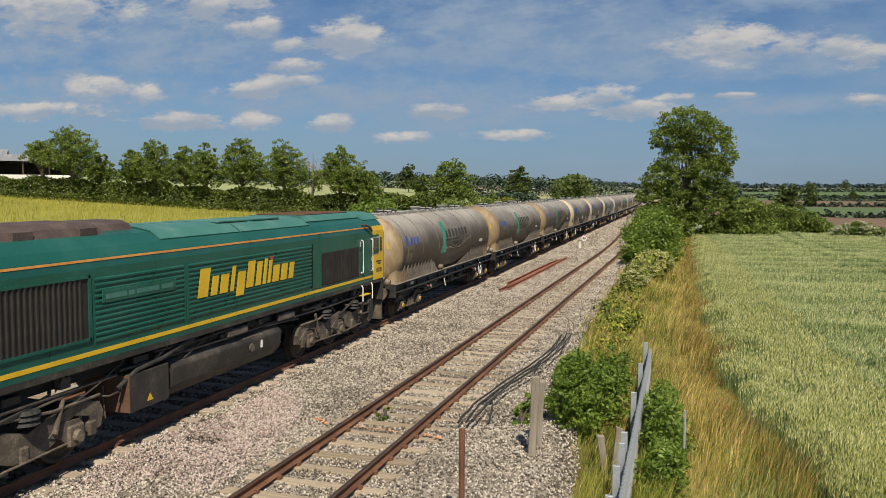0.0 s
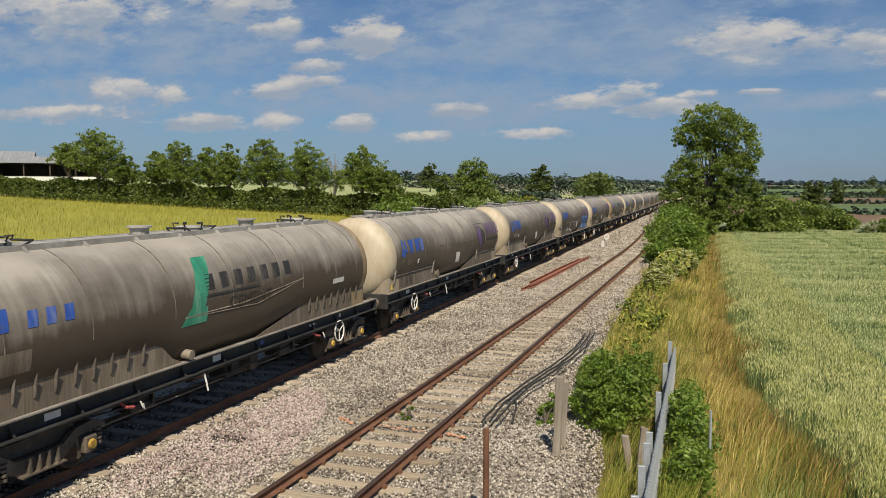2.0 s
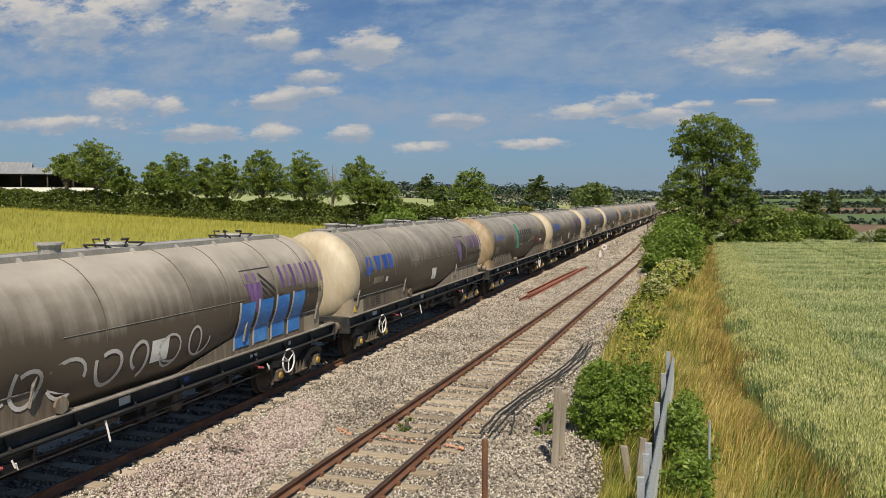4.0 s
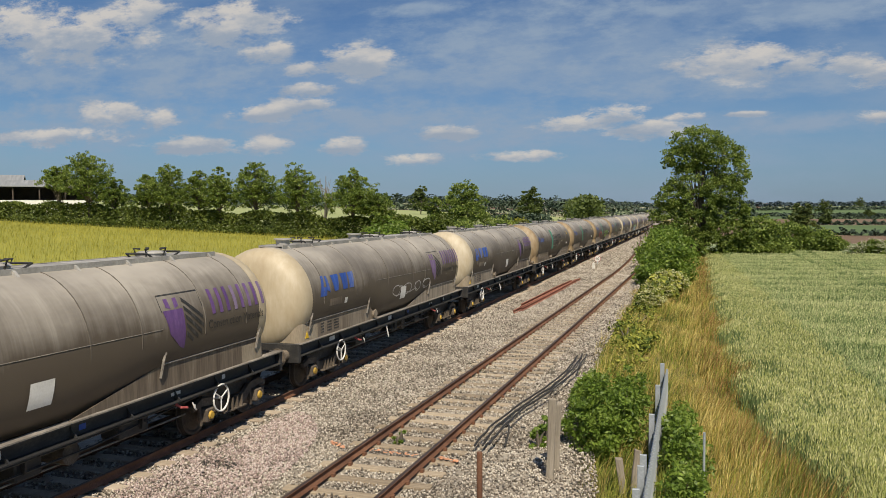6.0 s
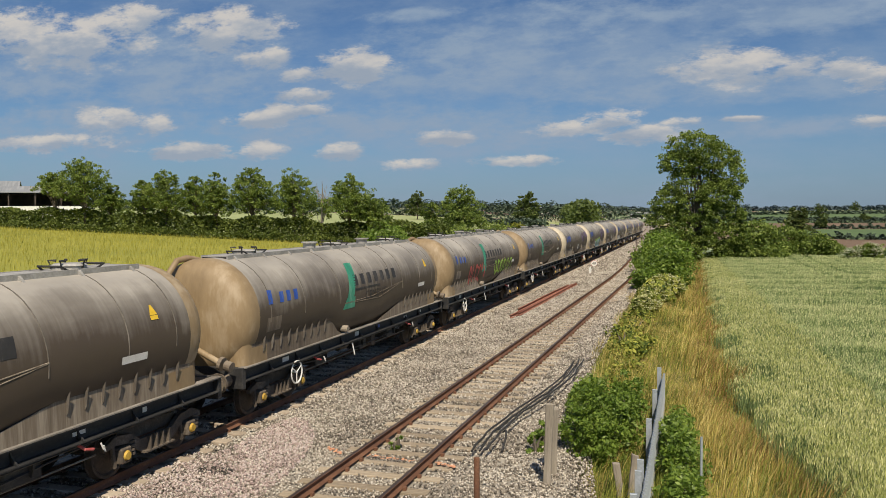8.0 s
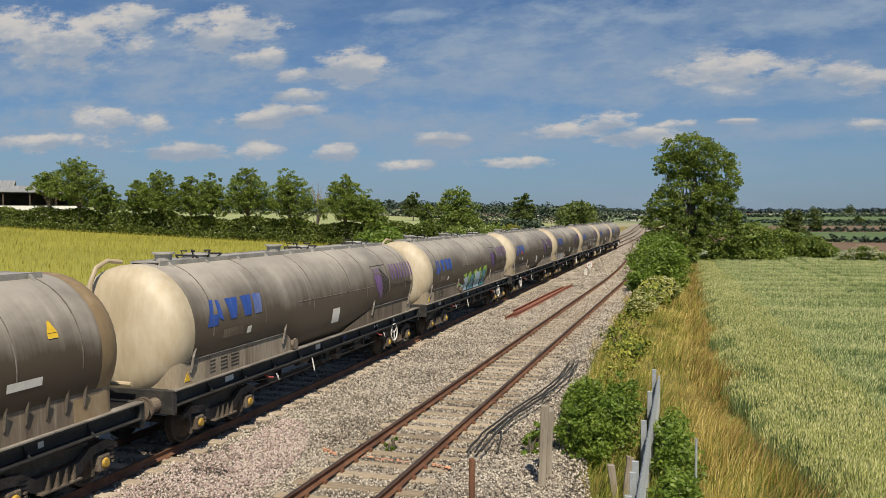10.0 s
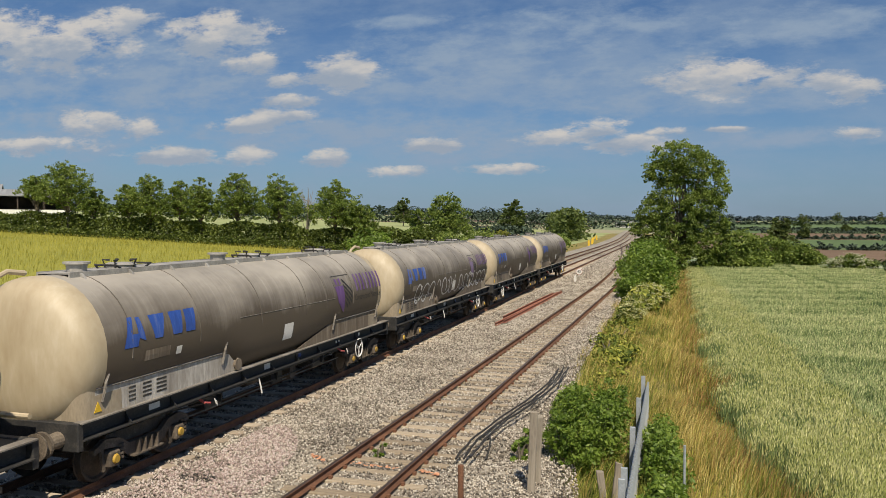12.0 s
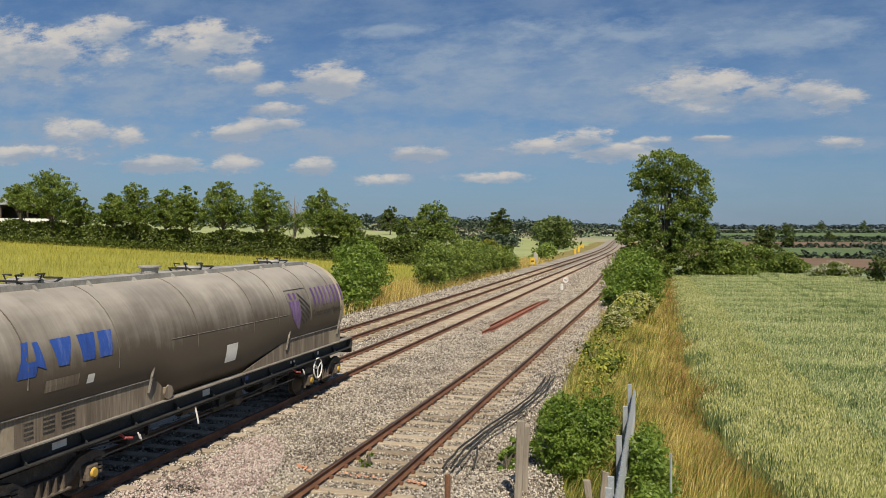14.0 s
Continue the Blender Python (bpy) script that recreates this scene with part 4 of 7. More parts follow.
def make_wheat():
    rng = np.random.default_rng(201)
    n = 158000
    y = 12.5 + 84.5 * rng.random(n) ** 1.75
    lo = field_edge(y)
    x = lo + (2.0 + 0.27 * y - lo) * rng.random(n)
    # the wider field, thinly
    x = np.concatenate([x, rng.uniform(5, 38, 14000)])
    y = np.concatenate([y, rng.uniform(10, 90, 14000)])
    r = rng.random(len(x))
    ragged = field_edge(y) + 0.55 * rng.random(len(x)) ** 2
    ok = (x > ragged) & (y < np.where(x < 9, 90, 97 - 0.95 * np.maximum(0, x - 10)))
    # curving wheel tracks of the sprayer, and a few lodged hollows
    t1 = np.interp(y, [12, 30, 47, 56, 65, 80, 97], [19, 13.6, 11.2, 10.4, 9.7, 9.5, 10.2])
    ok &= ~((np.abs(x - t1) < 0.26) | (np.abs(x - t1 - 1.7) < 0.26)) | (r < 0.12)
    for cx, cy, rx, ry in ((5.6, 28.6, 1.6, 0.7), (4.85, 23.2, 0.2, 0.7), (5.2, 21.0, 0.5, 0.6), (1.9, 24.5, 0.45, 1.4), (2.6, 20.0, 0.4, 1.0), (7.5, 37.0, 1.3, 0.5), (1.4, 30.0, 0.3, 1.5)):
        ok &= ~(((x - cx) / rx) ** 2 + ((y - cy) / ry) ** 2 < 1) | (r < 0.35)
    x, y = x[ok], y[ok]
    strip = x < np.interp(y, [15, 32, 70, 95], [4.6, 4.0, 3.0, 2.4]) + 0.12 * np.sin(y * 1.7)
    swell = np.sin(y * 1.55 + 1.4 * np.sin(x * 0.35) + 0.5 * np.sin(y * 0.37)) * np.clip(y / 40, 0.35, 1)
    h = np.where(strip, 0.72, 0.75 + 0.07 * swell) - 0.22 * np.clip(1 - (x - field_edge(y)) / 0.6, 0, 1) + 0.03 * np.sin(x * 1.9 + y * 0.6)
    ear_crop("wheat_crop", x[strip], y[strip], h[strip], M["wheat_ear_ripe"], "paler yellow-green wheat along the field edge", 202)
    ear_crop("wheat_crop", x[~strip], y[~strip], h[~strip], M["wheat_ear"], "green unripe wheat in ear", 203)


def make_barley():
    x, y, rng = scatter(44000, -150, -23, 20, 106, 211, 0.75)
    ok = (x > -18 - y * 1.15) & (x + 22 < -0.02 * y)
    x, y = x[ok], y[ok]
    blades("barley_crop", x, y, land(x, y), 0.5, np.full(len(x), 0.035), 0.4, M["barley"], "ripening yellow-green barley", 212, "barley")


def make_verge():
    x, y, rng = scatter(150000, -4.2, 4.6, 8.5, 88, 221, 1.75)
    # tall straw by the field, greener by the fence and near the camera
    ok = (x > edge_right(y) + 0.15) & (x < field_edge(y) + 0.1 + 0.4 * rng.random(len(x)))
    x, y = x[ok], y[ok]
    dry = (rng.random(len(x)) < np.clip(0.2 + 0.42 * ramp01(x, -0.6, 0.6) - 0.55 * ramp01(-y, -19, -11), 0.06, 0.8))
    z = land(x, y) - 0.03
    h = np.where(dry, 0.66, 0.42) * (0.75 + 0.35 * np.sin(x * 2.1 + y * 0.7))
    w = 0.0055 + 0.00026 * y
    red = dry & (rng.random(len(x)) < 0.85 * ramp01(x - field_edge(y), -1.05, -0.35))
    dry &= ~red
    for sel, nm, mt, lab, sd in ((red, "seeding_grass", "seed_grass", "reddish-brown seeding grass along the wheat", 224), (dry, "dry_grass", "straw", "tall straw-coloured seeding grass on the verge", 222), (~dry, "green_grass", "grass", "rough green grass on the verge", 223)):
        blades(nm, x[sel], y[sel], z[sel], h[sel], w[sel], 0.75, M[mt], lab, sd)
    # rank growth against the steel fence
    x, y, rng = scatter(5600, -0.6, -0.1, 9.0, 16.0, 227, 1.0)
    blades("fence_grass", x, y, land(x, y) - 0.03, 0.62 * rng.uniform(0.6, 1.1, len(x)), np.full(len(x), 0.011), 0.5, M["grass"], "rank green grass against the steel fence", 228)
    x, y, rng = scatter(13000, -24, -18.2, 30, 140, 225, 1.2)
    xl = x - bend(y)
    blades("bank_grass", x, y, land(x, y) - 0.05, 0.95, 0.03 + 0.0 * y, 0.7, M["straw"], "dry yellow grass on the bank", 226)


make_wheat()
make_barley()
make_verge()

# ================= the train =================
SPEED, SLOW, FIRST, PITCH = 25.871, 0.0165, 26.95, 16.243   # metres a second, its easing, near end of the first wagon, wagon to wagon
HALF = 7.68                                                 # half a wagon's frame
TR, TZ = 1.40, 2.47                                         # barrel radius and the height of its axis
LOCO_Y = 15.68
TANK_BACK = -0.3                                            # the tank lies this far off the middle of its frame


def tank_paint(name, body, dark, seed):
    """Dull painted steel: blotches, run-down streaks, and a browner lower flank of part grime, part painted-in shade.
    """
    mat = bpy.data.materials.new(name)
    mat.use_nodes = True
    nt = mat.node_tree
    N, L = nt.nodes.new, nt.links.new
    bsdf = nt.nodes["Principled BSDF"]
    tc, oi = N("ShaderNodeTexCoord"), N("ShaderNodeObjectInfo")
    shift = N("ShaderNodeVectorMath")
    shift.operation = "MULTIPLY_ADD"
    L(oi.outputs["Random"], shift.inputs[0])
    shift.inputs[1].default_value = (37, 53, 11)
    L(tc.outputs["Object"], shift.inputs[2])

    def tex(scale, stretch, detail=5, rough=0.6):
        mp, n = N("ShaderNodeMapping"), N("ShaderNodeTexNoise")
        mp.inputs[3].default_value = stretch
        L(shift.outputs[0], mp.inputs[0])
        n.inputs["Scale"].default_value, n.inputs["Detail"].default_value, n.inputs["Roughness"].default_value = scale, detail, rough
        L(mp.outputs[0], n.inputs["Vector"])
        return n.outputs[0]

    def rng(x, a, b, c=0.0, d=1.0):
        n = N("ShaderNodeMapRange")
        L(x, n.inputs[0])
        for i, q in enumerate((a, b, c, d)):
            n.inputs[i + 1].default_value = q
        return n.outputs[0]

    def math2(op, a, b):
        n = N("ShaderNodeMath")
        n.operation = op
        for i, q in enumerate((a, b)):
            if isinstance(q, (int, float)):
                n.inputs[i].default_value = q
            else:
                L(q, n.inputs[i])
        return n.outputs[0]

    def mix(f, a, b):
        n = N("ShaderNodeMix")
        n.data_type = "RGBA"
        for i, q in ((0, f), (6, a), (7, b)):
            if isinstance(q, tuple):
                n.inputs[i].default_value = (*q, 1)
            elif isinstance(q, float):
                n.inputs[i].default_value = q
            else:
                L(q, n.inputs[i])
        return n.outputs[2]

    blotch, streak, grain = tex(0.7, (1, 0.6, 1)), tex(2.2, (0.15, 2.6, 0.15), 6, 0.65), tex(45, (1, 1, 1), 3)
    fine = tex(7, (0.08, 2.2, 0.08), 4, 0.6)
    sep = N("ShaderNodeSeparateXYZ")
    L(tc.outputs["Object"], sep.inputs[0])
    c = mix(rng(blotch, 0.35, 0.68), tuple(v * 0.72 for v in body), tuple(v * 1.06 for v in body))
    c = mix(math2("MULTIPLY", rng(streak, 0.52, 0.78), 0.14), c, tuple(min(0.8, v * 1.4) for v in body))
    c = mix(math2("MULTIPLY", rng(fine, 0.58, 0.82), 0.16), c, tuple(v * 0.55 for v in body))
    # darkens by height: underside shade put into the colour along with brown dirt
    grime_shade = math2("ADD", sep.outputs[2], math2("MULTIPLY", math2("SUBTRACT", streak, 0.5), 0.9))
    grime_shade = math2("ADD", grime_shade, math2("MULTIPLY", math2("SUBTRACT", blotch, 0.5), 1.2))
    c = mix(math2("MULTIPLY", rng(grime_shade, 3.6, 2.6), 0.95), c, dark)
    L(c, bsdf.inputs["Base Color"])
    L(rng(blotch, 0.3, 0.7, 0.45, 0.66), bsdf.inputs["Roughness"])
    bsdf.inputs["Metallic"].default_value = 0.0
    bsdf.inputs["Specular IOR Level"].default_value = 0.35
    bp = N("ShaderNodeBump")
    bp.inputs["Strength"].default_value, bp.inputs["Distance"].default_value = 0.12, 0.01
    L(math2("ADD", grain, tex(1.4, (1, 1, 1), 2)), bp.inputs["Height"])
    L(bp.outputs[0], bsdf.inputs["Normal"])
    return mat


M["tank_a"] = tank_paint("tank_grey_dark_flank", (0.38, 0.352, 0.31), (0.068, 0.05, 0.034), 1)
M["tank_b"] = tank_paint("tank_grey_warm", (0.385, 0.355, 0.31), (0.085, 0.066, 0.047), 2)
M["end_tan"] = material("end_tan", [(0.13, 0.085, 0.042), (0.27, 0.195, 0.108), (0.42, 0.34, 0.235)], 0.6, scale=0.7, fine=4, bump=0.03, stretch=(1.5, 1, 0.45), spread=0.2, contrast=0.5)
M["end_cream"] = material("end_cream", [(0.3, 0.225, 0.13), (0.45, 0.38, 0.265), (0.56, 0.5, 0.385)], 0.55, scale=0.7, fine=4, bump=0.03, stretch=(1.5, 1, 0.45), spread=0.2, contrast=0.5)
M["band_grime"] = material("band_grime", [(0.06, 0.05, 0.04), (0.11, 0.095, 0.078), (0.19, 0.17, 0.148)], 0.7, scale=0.9, fine=12, bump=0.05)
M["apron"] = material("apron", [(0.17, 0.135, 0.09), (0.3, 0.25, 0.18), (0.4, 0.35, 0.27)], 0.7, scale=1.2, fine=18, bump=0.1, stretch=(2, 1, 0.4))
M["skirt"] = material("skirt", [(0.075, 0.056, 0.04), (0.18, 0.145, 0.107), (0.32, 0.275, 0.215)], 0.75, scale=1.6, fine=9, bump=0.15, stretch=(0.3, 3.5, 0.25), spread=0.3)
M["skirt_white"] = material("skirt_white", [(0.17, 0.15, 0.125), (0.36, 0.335, 0.3), (0.6, 0.58, 0.54)], 0.85, scale=1.2, fine=8, bump=0.15, stretch=(0.4, 2.5, 0.5))
M["frame"] = material("frame", [(0.012, 0.012, 0.013), (0.026, 0.026, 0.026), (0.07, 0.064, 0.056)], 0.65, scale=2, fine=25, bump=0.15, stretch=(1, 0.5, 1))
M["ledge"] = material("ledge", [(0.11, 0.095, 0.08), (0.21, 0.19, 0.165), (0.33, 0.305, 0.27)], 0.75, scale=2, fine=20, bump=0.2)
M["bogie"] = material("bogie", [(0.035, 0.028, 0.022), (0.1, 0.08, 0.06), (0.22, 0.18, 0.135)], 0.9, scale=2.5, fine=25, bump=0.3)
M["wheel"] = material("wheel", [(0.03, 0.024, 0.02), (0.07, 0.055, 0.042), (0.12, 0.095, 0.07)], 0.75, 0.3, scale=3, fine=30, bump=0.2)
M["cap_yellow"] = material("cap_yellow", [(0.22, 0.14, 0.03), (0.45, 0.28, 0.035), (0.55, 0.36, 0.06)], 0.7, scale=9, fine=40, bump=0.2, spread=0.5)
M["walk_grey"] = material("walk_grey", [(0.17, 0.16, 0.15), (0.32, 0.31, 0.29), (0.45, 0.435, 0.41)], 0.7, 0.1, scale=2, fine=25, bump=0.2)
M["mark_green"] = material("mark_green", [(0.02, 0.13, 0.08), (0.035, 0.25, 0.155), (0.16, 0.34, 0.25)], 0.6, scale=1.5, fine=14, bump=0, stretch=(0.5, 2.5, 0.5))
M["mark_black"] = material("mark_black", [(0.018, 0.017, 0.016), (0.03, 0.028, 0.026), (0.1, 0.094, 0.086)], 0.6, scale=1.6, fine=14, bump=0, stretch=(0.5, 2.5, 0.5))
M["mark_blue"] = material("mark_blue", [(0.02, 0.05, 0.22), (0.03, 0.085, 0.36), (0.13, 0.17, 0.36)], 0.55, scale=1.5, fine=14, bump=0, stretch=(0.5, 2.5, 0.5), spread=0.35)
M["mark_purple"] = material("mark_purple", [(0.085, 0.04, 0.14), (0.14, 0.07, 0.21), (0.22, 0.17, 0.25)], 0.55, scale=1.5, fine=14, bump=0, stretch=(0.5, 2.5, 0.5), spread=0.35)
M["mark_red"] = material("mark_red", [(0.3, 0.05, 0.05), (0.4, 0.075, 0.07), (0.45, 0.15, 0.13)], 0.6, scale=2, fine=14, bump=0)
M["spray_teal"] = material("spray_teal", [(0.02, 0.15, 0.2), (0.06, 0.24, 0.3), (0.22, 0.4, 0.5)], 0.5, scale=1.4, fine=12, bump=0)
M["spray_pale"] = material("spray_pale", [(0.2, 0.36, 0.5), (0.38, 0.52, 0.62), (0.6, 0.66, 0.7)], 0.5, scale=1.4, fine=12, bump=0)
M["spray_lime"] = material("spray_lime", [(0.18, 0.36, 0.04), (0.3, 0.5, 0.06), (0.42, 0.6, 0.14)], 0.5, scale=1.4, fine=12, bump=0)
M["spray_silver"] = material("spray_silver", [(0.38, 0.37, 0.36), (0.48, 0.47, 0.46), (0.56, 0.55, 0.54)], 0.45, scale=2, fine=12, bump=0)
M["spray_blue"] = material("spray_blue", [(0.02, 0.12, 0.42), (0.04, 0.2, 0.58), (0.1, 0.3, 0.65)], 0.5, scale=1.4, fine=12, bump=0)
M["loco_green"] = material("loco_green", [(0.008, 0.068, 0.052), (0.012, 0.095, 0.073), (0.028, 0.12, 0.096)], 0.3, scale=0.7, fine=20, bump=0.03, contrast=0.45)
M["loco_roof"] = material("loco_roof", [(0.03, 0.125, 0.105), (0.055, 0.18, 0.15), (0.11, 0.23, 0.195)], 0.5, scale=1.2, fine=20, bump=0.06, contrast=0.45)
M["loco_yellow"] = material("loco_yellow", [(0.6, 0.36, 0.02), (0.74, 0.47, 0.025), (0.78, 0.52, 0.04)], 0.4, scale=1.5, fine=20, bump=0.03)
M["loco_orange"] = material("loco_orange", [(0.5, 0.2, 0.04), (0.62, 0.27, 0.06), (0.66, 0.33, 0.1)], 0.45, scale=1.5, fine=20, bump=0)
M["loco_black"] = material("loco_black", [(0.012, 0.011, 0.01), (0.035, 0.03, 0.026), (0.1, 0.085, 0.068)], 0.65, scale=1.5, fine=20, bump=0.15)
M["exhaust"] = material("exhaust", [(0.035, 0.024, 0.021), (0.08, 0.055, 0.048), (0.14, 0.1, 0.085)], 0.7, scale=1.5, fine=20, bump=0.15)
M["grille"] = material("grille", [(0.008, 0.007, 0.006), (0.018, 0.015, 0.013), (0.04, 0.033, 0.028)], 0.8, scale=2, fine=30, bump=0.15)
M["rusty_mesh"] = material("rusty_mesh", [(0.06, 0.035, 0.024), (0.14, 0.075, 0.045), (0.2, 0.12, 0.075)], 0.9, scale=2, fine=30, bump=0.2)


def glass_mat():
    mat = bpy.data.materials.new("cab_glass")
    mat.use_nodes = True
    b = mat.node_tree.nodes["Principled BSDF"]
    b.inputs["Base Color"].default_value = (0.02, 0.03, 0.03, 1)
    b.inputs["Roughness"].default_value = 0.06
    b.inputs["Specular IOR Level"].default_value = 0.8
    return mat


M["glass"] = glass_mat()


# ---------- shapes laid on the barrel's side ----------
def on_barrel(y, z, proud=0.006, side=1):
    """A point of the barrel's outer surface at a height."""
    b = belly(y)
    if z >= TZ or b < 0.001:
        q = math.sqrt(max(0.0, (TR + proud) ** 2 - (z - TZ) ** 2))
    else:
        e = 2.0 + 1.3 * b
        q = proud + TR * max(0.0, 1 - min(1.0, (TZ - z) / (TR + b * (TZ - 1.2 - TR))) ** e) ** (1 / e)
    if z < 1.87:
        q = max(q, 1.254 + proud)   # the skirt plate stands outside the barrel here
    return Vector((side * q, y, z))


def wrap(bm, corners, proud=0.007, step=0.07):
    """A four-sided patch (y, z) x 4, two below and two above, laid on the barrel; heights run along the arc."""
    (a0, z0), (a1, z1), (b1, z2), (b0, z3) = corners
    n = max(1, int(max(abs(z3 - z0), abs(z2 - z1)) / step))
    k = max(1, int(max(abs(a1 - a0), abs(b1 - b0)) / 0.25))
    rows = []
    for i in range(n + 1):
        t = i / n
        ya, za, yb, zb = a0 + (b0 - a0) * t, z0 + (z3 - z0) * t, a1 + (b1 - a1) * t, z1 + (z2 - z1) * t
        rows.append([bm.verts.new(on_barrel(ya + (yb - ya) * q / k, za + (zb - za) * q / k, proud)) for q in range(k + 1)])
    for lo, hi in zip(rows, rows[1:]):
        for q in range(k):
            bm.faces.new((lo[q], lo[q + 1], hi[q + 1], hi[q]))
    return bm


def wrapped_text(name, body, y0, z0, height, width, mat, parent, proud=0.007):
    """Lettering bent round the barrel."""
    cu = bpy.data.curves.new(name, "FONT")
    cu.body, cu.size = body, height * 1.38
    ob = new(name, cu)
    bpy.context.view_layer.update()
    me = bpy.data.meshes.new_from_object(ob.evaluated_get(bpy.context.evaluated_depsgraph_get()))
    bpy.data.objects.remove(ob)
    bpy.data.curves.remove(cu)
    bm = bmesh.new()
    bm.from_mesh(me)
    bpy.data.meshes.remove(me)
    xs = [v.co.x for v in bm.verts]
    s = width / (max(xs) - min(xs))
    long = [e for e in bm.edges if e.calc_length() > 0.12]
    if long:
        bmesh.ops.subdivide_edges(bm, edges=long, cuts=2)
    for v in bm.verts:
        v.co = on_barrel(y0 + (v.co.x - min(xs)) * s, z0 + v.co.y, proud + 0.003)
    return part(name, bm, mat, parent)


def stroke(bm, pts, w, proud=0.01):
    """A sprayed line through (y, z) points on the barrel, as one ribbon."""
    prev = None
    for i, (y, z) in enumerate(pts):
        (y0, z0), (y1, z1) = pts[max(i - 1, 0)], pts[min(i + 1, len(pts) - 1)]
        d = math.hypot(y1 - y0, z1 - z0) or 1
        ny, nz = -(z1 - z0) / d * w / 2, (y1 - y0) / d * w / 2
        cur = (bm.verts.new(on_barrel(y - ny, z - nz, proud)), bm.verts.new(on_barrel(y + ny, z + nz, proud)))
        if prev:
            bm.faces.new((prev[0], prev[1], cur[1], cur[0]))
        prev = cur


def loops(seed, y0, y1, z0, z1, count, w, mat, root, label):
    """Looping scrawl of that many strokes."""
    rng = random.Random(seed)
    for k in range(count):
        bm = bmesh.new()
        cy = y0 + (y1 - y0) * (k + 0.5) / count
        hw = (y1 - y0) / count * rng.uniform(0.4, 0.75)
        ph, turns = rng.uniform(0, 6), rng.uniform(0.8, 1.5)
        pts = []
        for i in range(22):
            t = i / 21
            a = ph + t * turns * math.tau
            pts.append((cy + hw * math.cos(a) * (0.5 + 0.5 * t) + hw * 0.5 * (t - 0.5), (z0 + z1) / 2 + (z1 - z0) / 2 * math.sin(a) * (1 - 0.3 * t)))
        stroke(bm, pts, w * rng.uniform(0.8, 1.3), 0.009 + 0.0007 * k)
        part("spray_line", bm, M[mat], root, label)


# ---------- a cement wagon ----------
def belly(y):
    """How full the underside of the barrel is at y: flat discharge hoppers amidships."""
    return float(ramp01(y, -2.7, -1.6) * (1 - ramp01(y, 0.5, 3.3)))


def section(y, n=36):
    """Half-way round points of the barrel: top, near side, bottom, far side."""
    b = belly(y)
    e = 2.0 + 1.3 * b
    depth = TR + b * (TZ - 1.2 - TR)
    out = []
    for i in range(n):
        a = i * math.tau / n
        s, c = math.sin(a), math.cos(a)
        if c >= 0:
            out.append((TR * s, TZ + TR * c))
        else:
            out.append((TR * math.copysign(abs(s) ** (2 / e), s), TZ - depth * abs(c) ** (2 / e)))
    return out


def barrel():
    bm = bmesh.new()
    ys = [-6.95, -6.0, -4.5, -3.2] + [-2.9 + 0.25 * i for i in range(29)] + [5.0, 6.0, 6.95]
    rings = [[bm.verts.new((x, y, z)) for x, z in section(y)] for y in ys]
    for a, b in zip(rings, rings[1:]):
        for i in range(len(a)):
            bm.faces.new((a[i], a[(i + 1) % len(a)], b[(i + 1) % len(b)], b[i]))
    return bm


def dome(s):
    """A dished end with a rounded rim; s: -1 near end, 1 far end."""
    bm = bmesh.new()
    prof = [(TR + 0.004, 6.75), (TR + 0.004, 6.97), (TR - 0.03, 7.12), (TR - 0.11, 7.26), (TR - 0.24, 7.37), (TR - 0.42, 7.44), (TR * 0.5, 7.5), (TR * 0.25, 7.53)]
    n = 36
    rings = []
    for r, y in prof:
        rings.append([bm.verts.new((r * math.sin(i * math.tau / n), s * y, TZ + r * math.cos(i * math.tau / n))) for i in range(n)])
    for a, b in zip(rings, rings[1:]):
        for i in range(n):
            bm.faces.new((a[i], a[(i + 1) % n], b[(i + 1) % n], b[i]))
    tip = bm.verts.new((0, s * 7.54, TZ))
    for i in range(n):
        bm.faces.new((rings[-1][i], rings[-1][(i + 1) % n], tip))
    return bm


def apron(s):
    """The upright plate round the foot of the end."""
    bm = bmesh.new()
    n = 9
    pts = [(-1.26, 6.2)] + [(-1.26 + 0.25 - 0.25 * math.cos(a), 7.0 + 0.25 * math.sin(a)) for a in [i * math.pi / 2 / 4 for i in range(5)]]
    pts = pts + [(-x, y) for x, y in pts[::-1]]
    lo = [bm.verts.new((x, s * y, 1.34)) for x, y in pts]
    hi = [bm.verts.new((x * 0.99, s * y, 1.86)) for x, y in pts]
    for i in range(len(pts) - 1):
        bm.faces.new((lo[i], lo[i + 1], hi[i + 1], hi[i]))
    return bm


def skirts(side, near):
    """A side plate under the barrel; it is cut away where the hoppers come down."""
    bm = bmesh.new()
    x = side * 1.25
    if near:
        outline = [(-6.9, 1.35), (-1.8, 1.35), (-2.15, 1.5), (-2.55, 1.86), (-6.9, 1.86)]
    else:
        outline = [(0.8, 1.35), (6.9, 1.35), (6.9, 1.86), (3.3, 1.86)]
    prism(bm, outline, x - side * 0.02, x)
    return bm


def band(y, w=0.045, proud=0.008):
    bm = bmesh.new()
    n = 28
    pr = None
    for i in range(n + 1):
        a = radians(-97 + 194 * i / n)
        r = TR + proud
        cur = [bm.verts.new((rr * math.sin(a), yy, TZ + rr * math.cos(a))) for rr, yy in ((TR - 0.01, y - w / 2), (r, y - w / 2 + 0.006), (r, y + w / 2 - 0.006), (TR - 0.01, y + w / 2))]
        if pr:
            for k in range(3):
                bm.faces.new((pr[k], pr[k + 1], cur[k + 1], cur[k]))
        pr = cur
    return bm


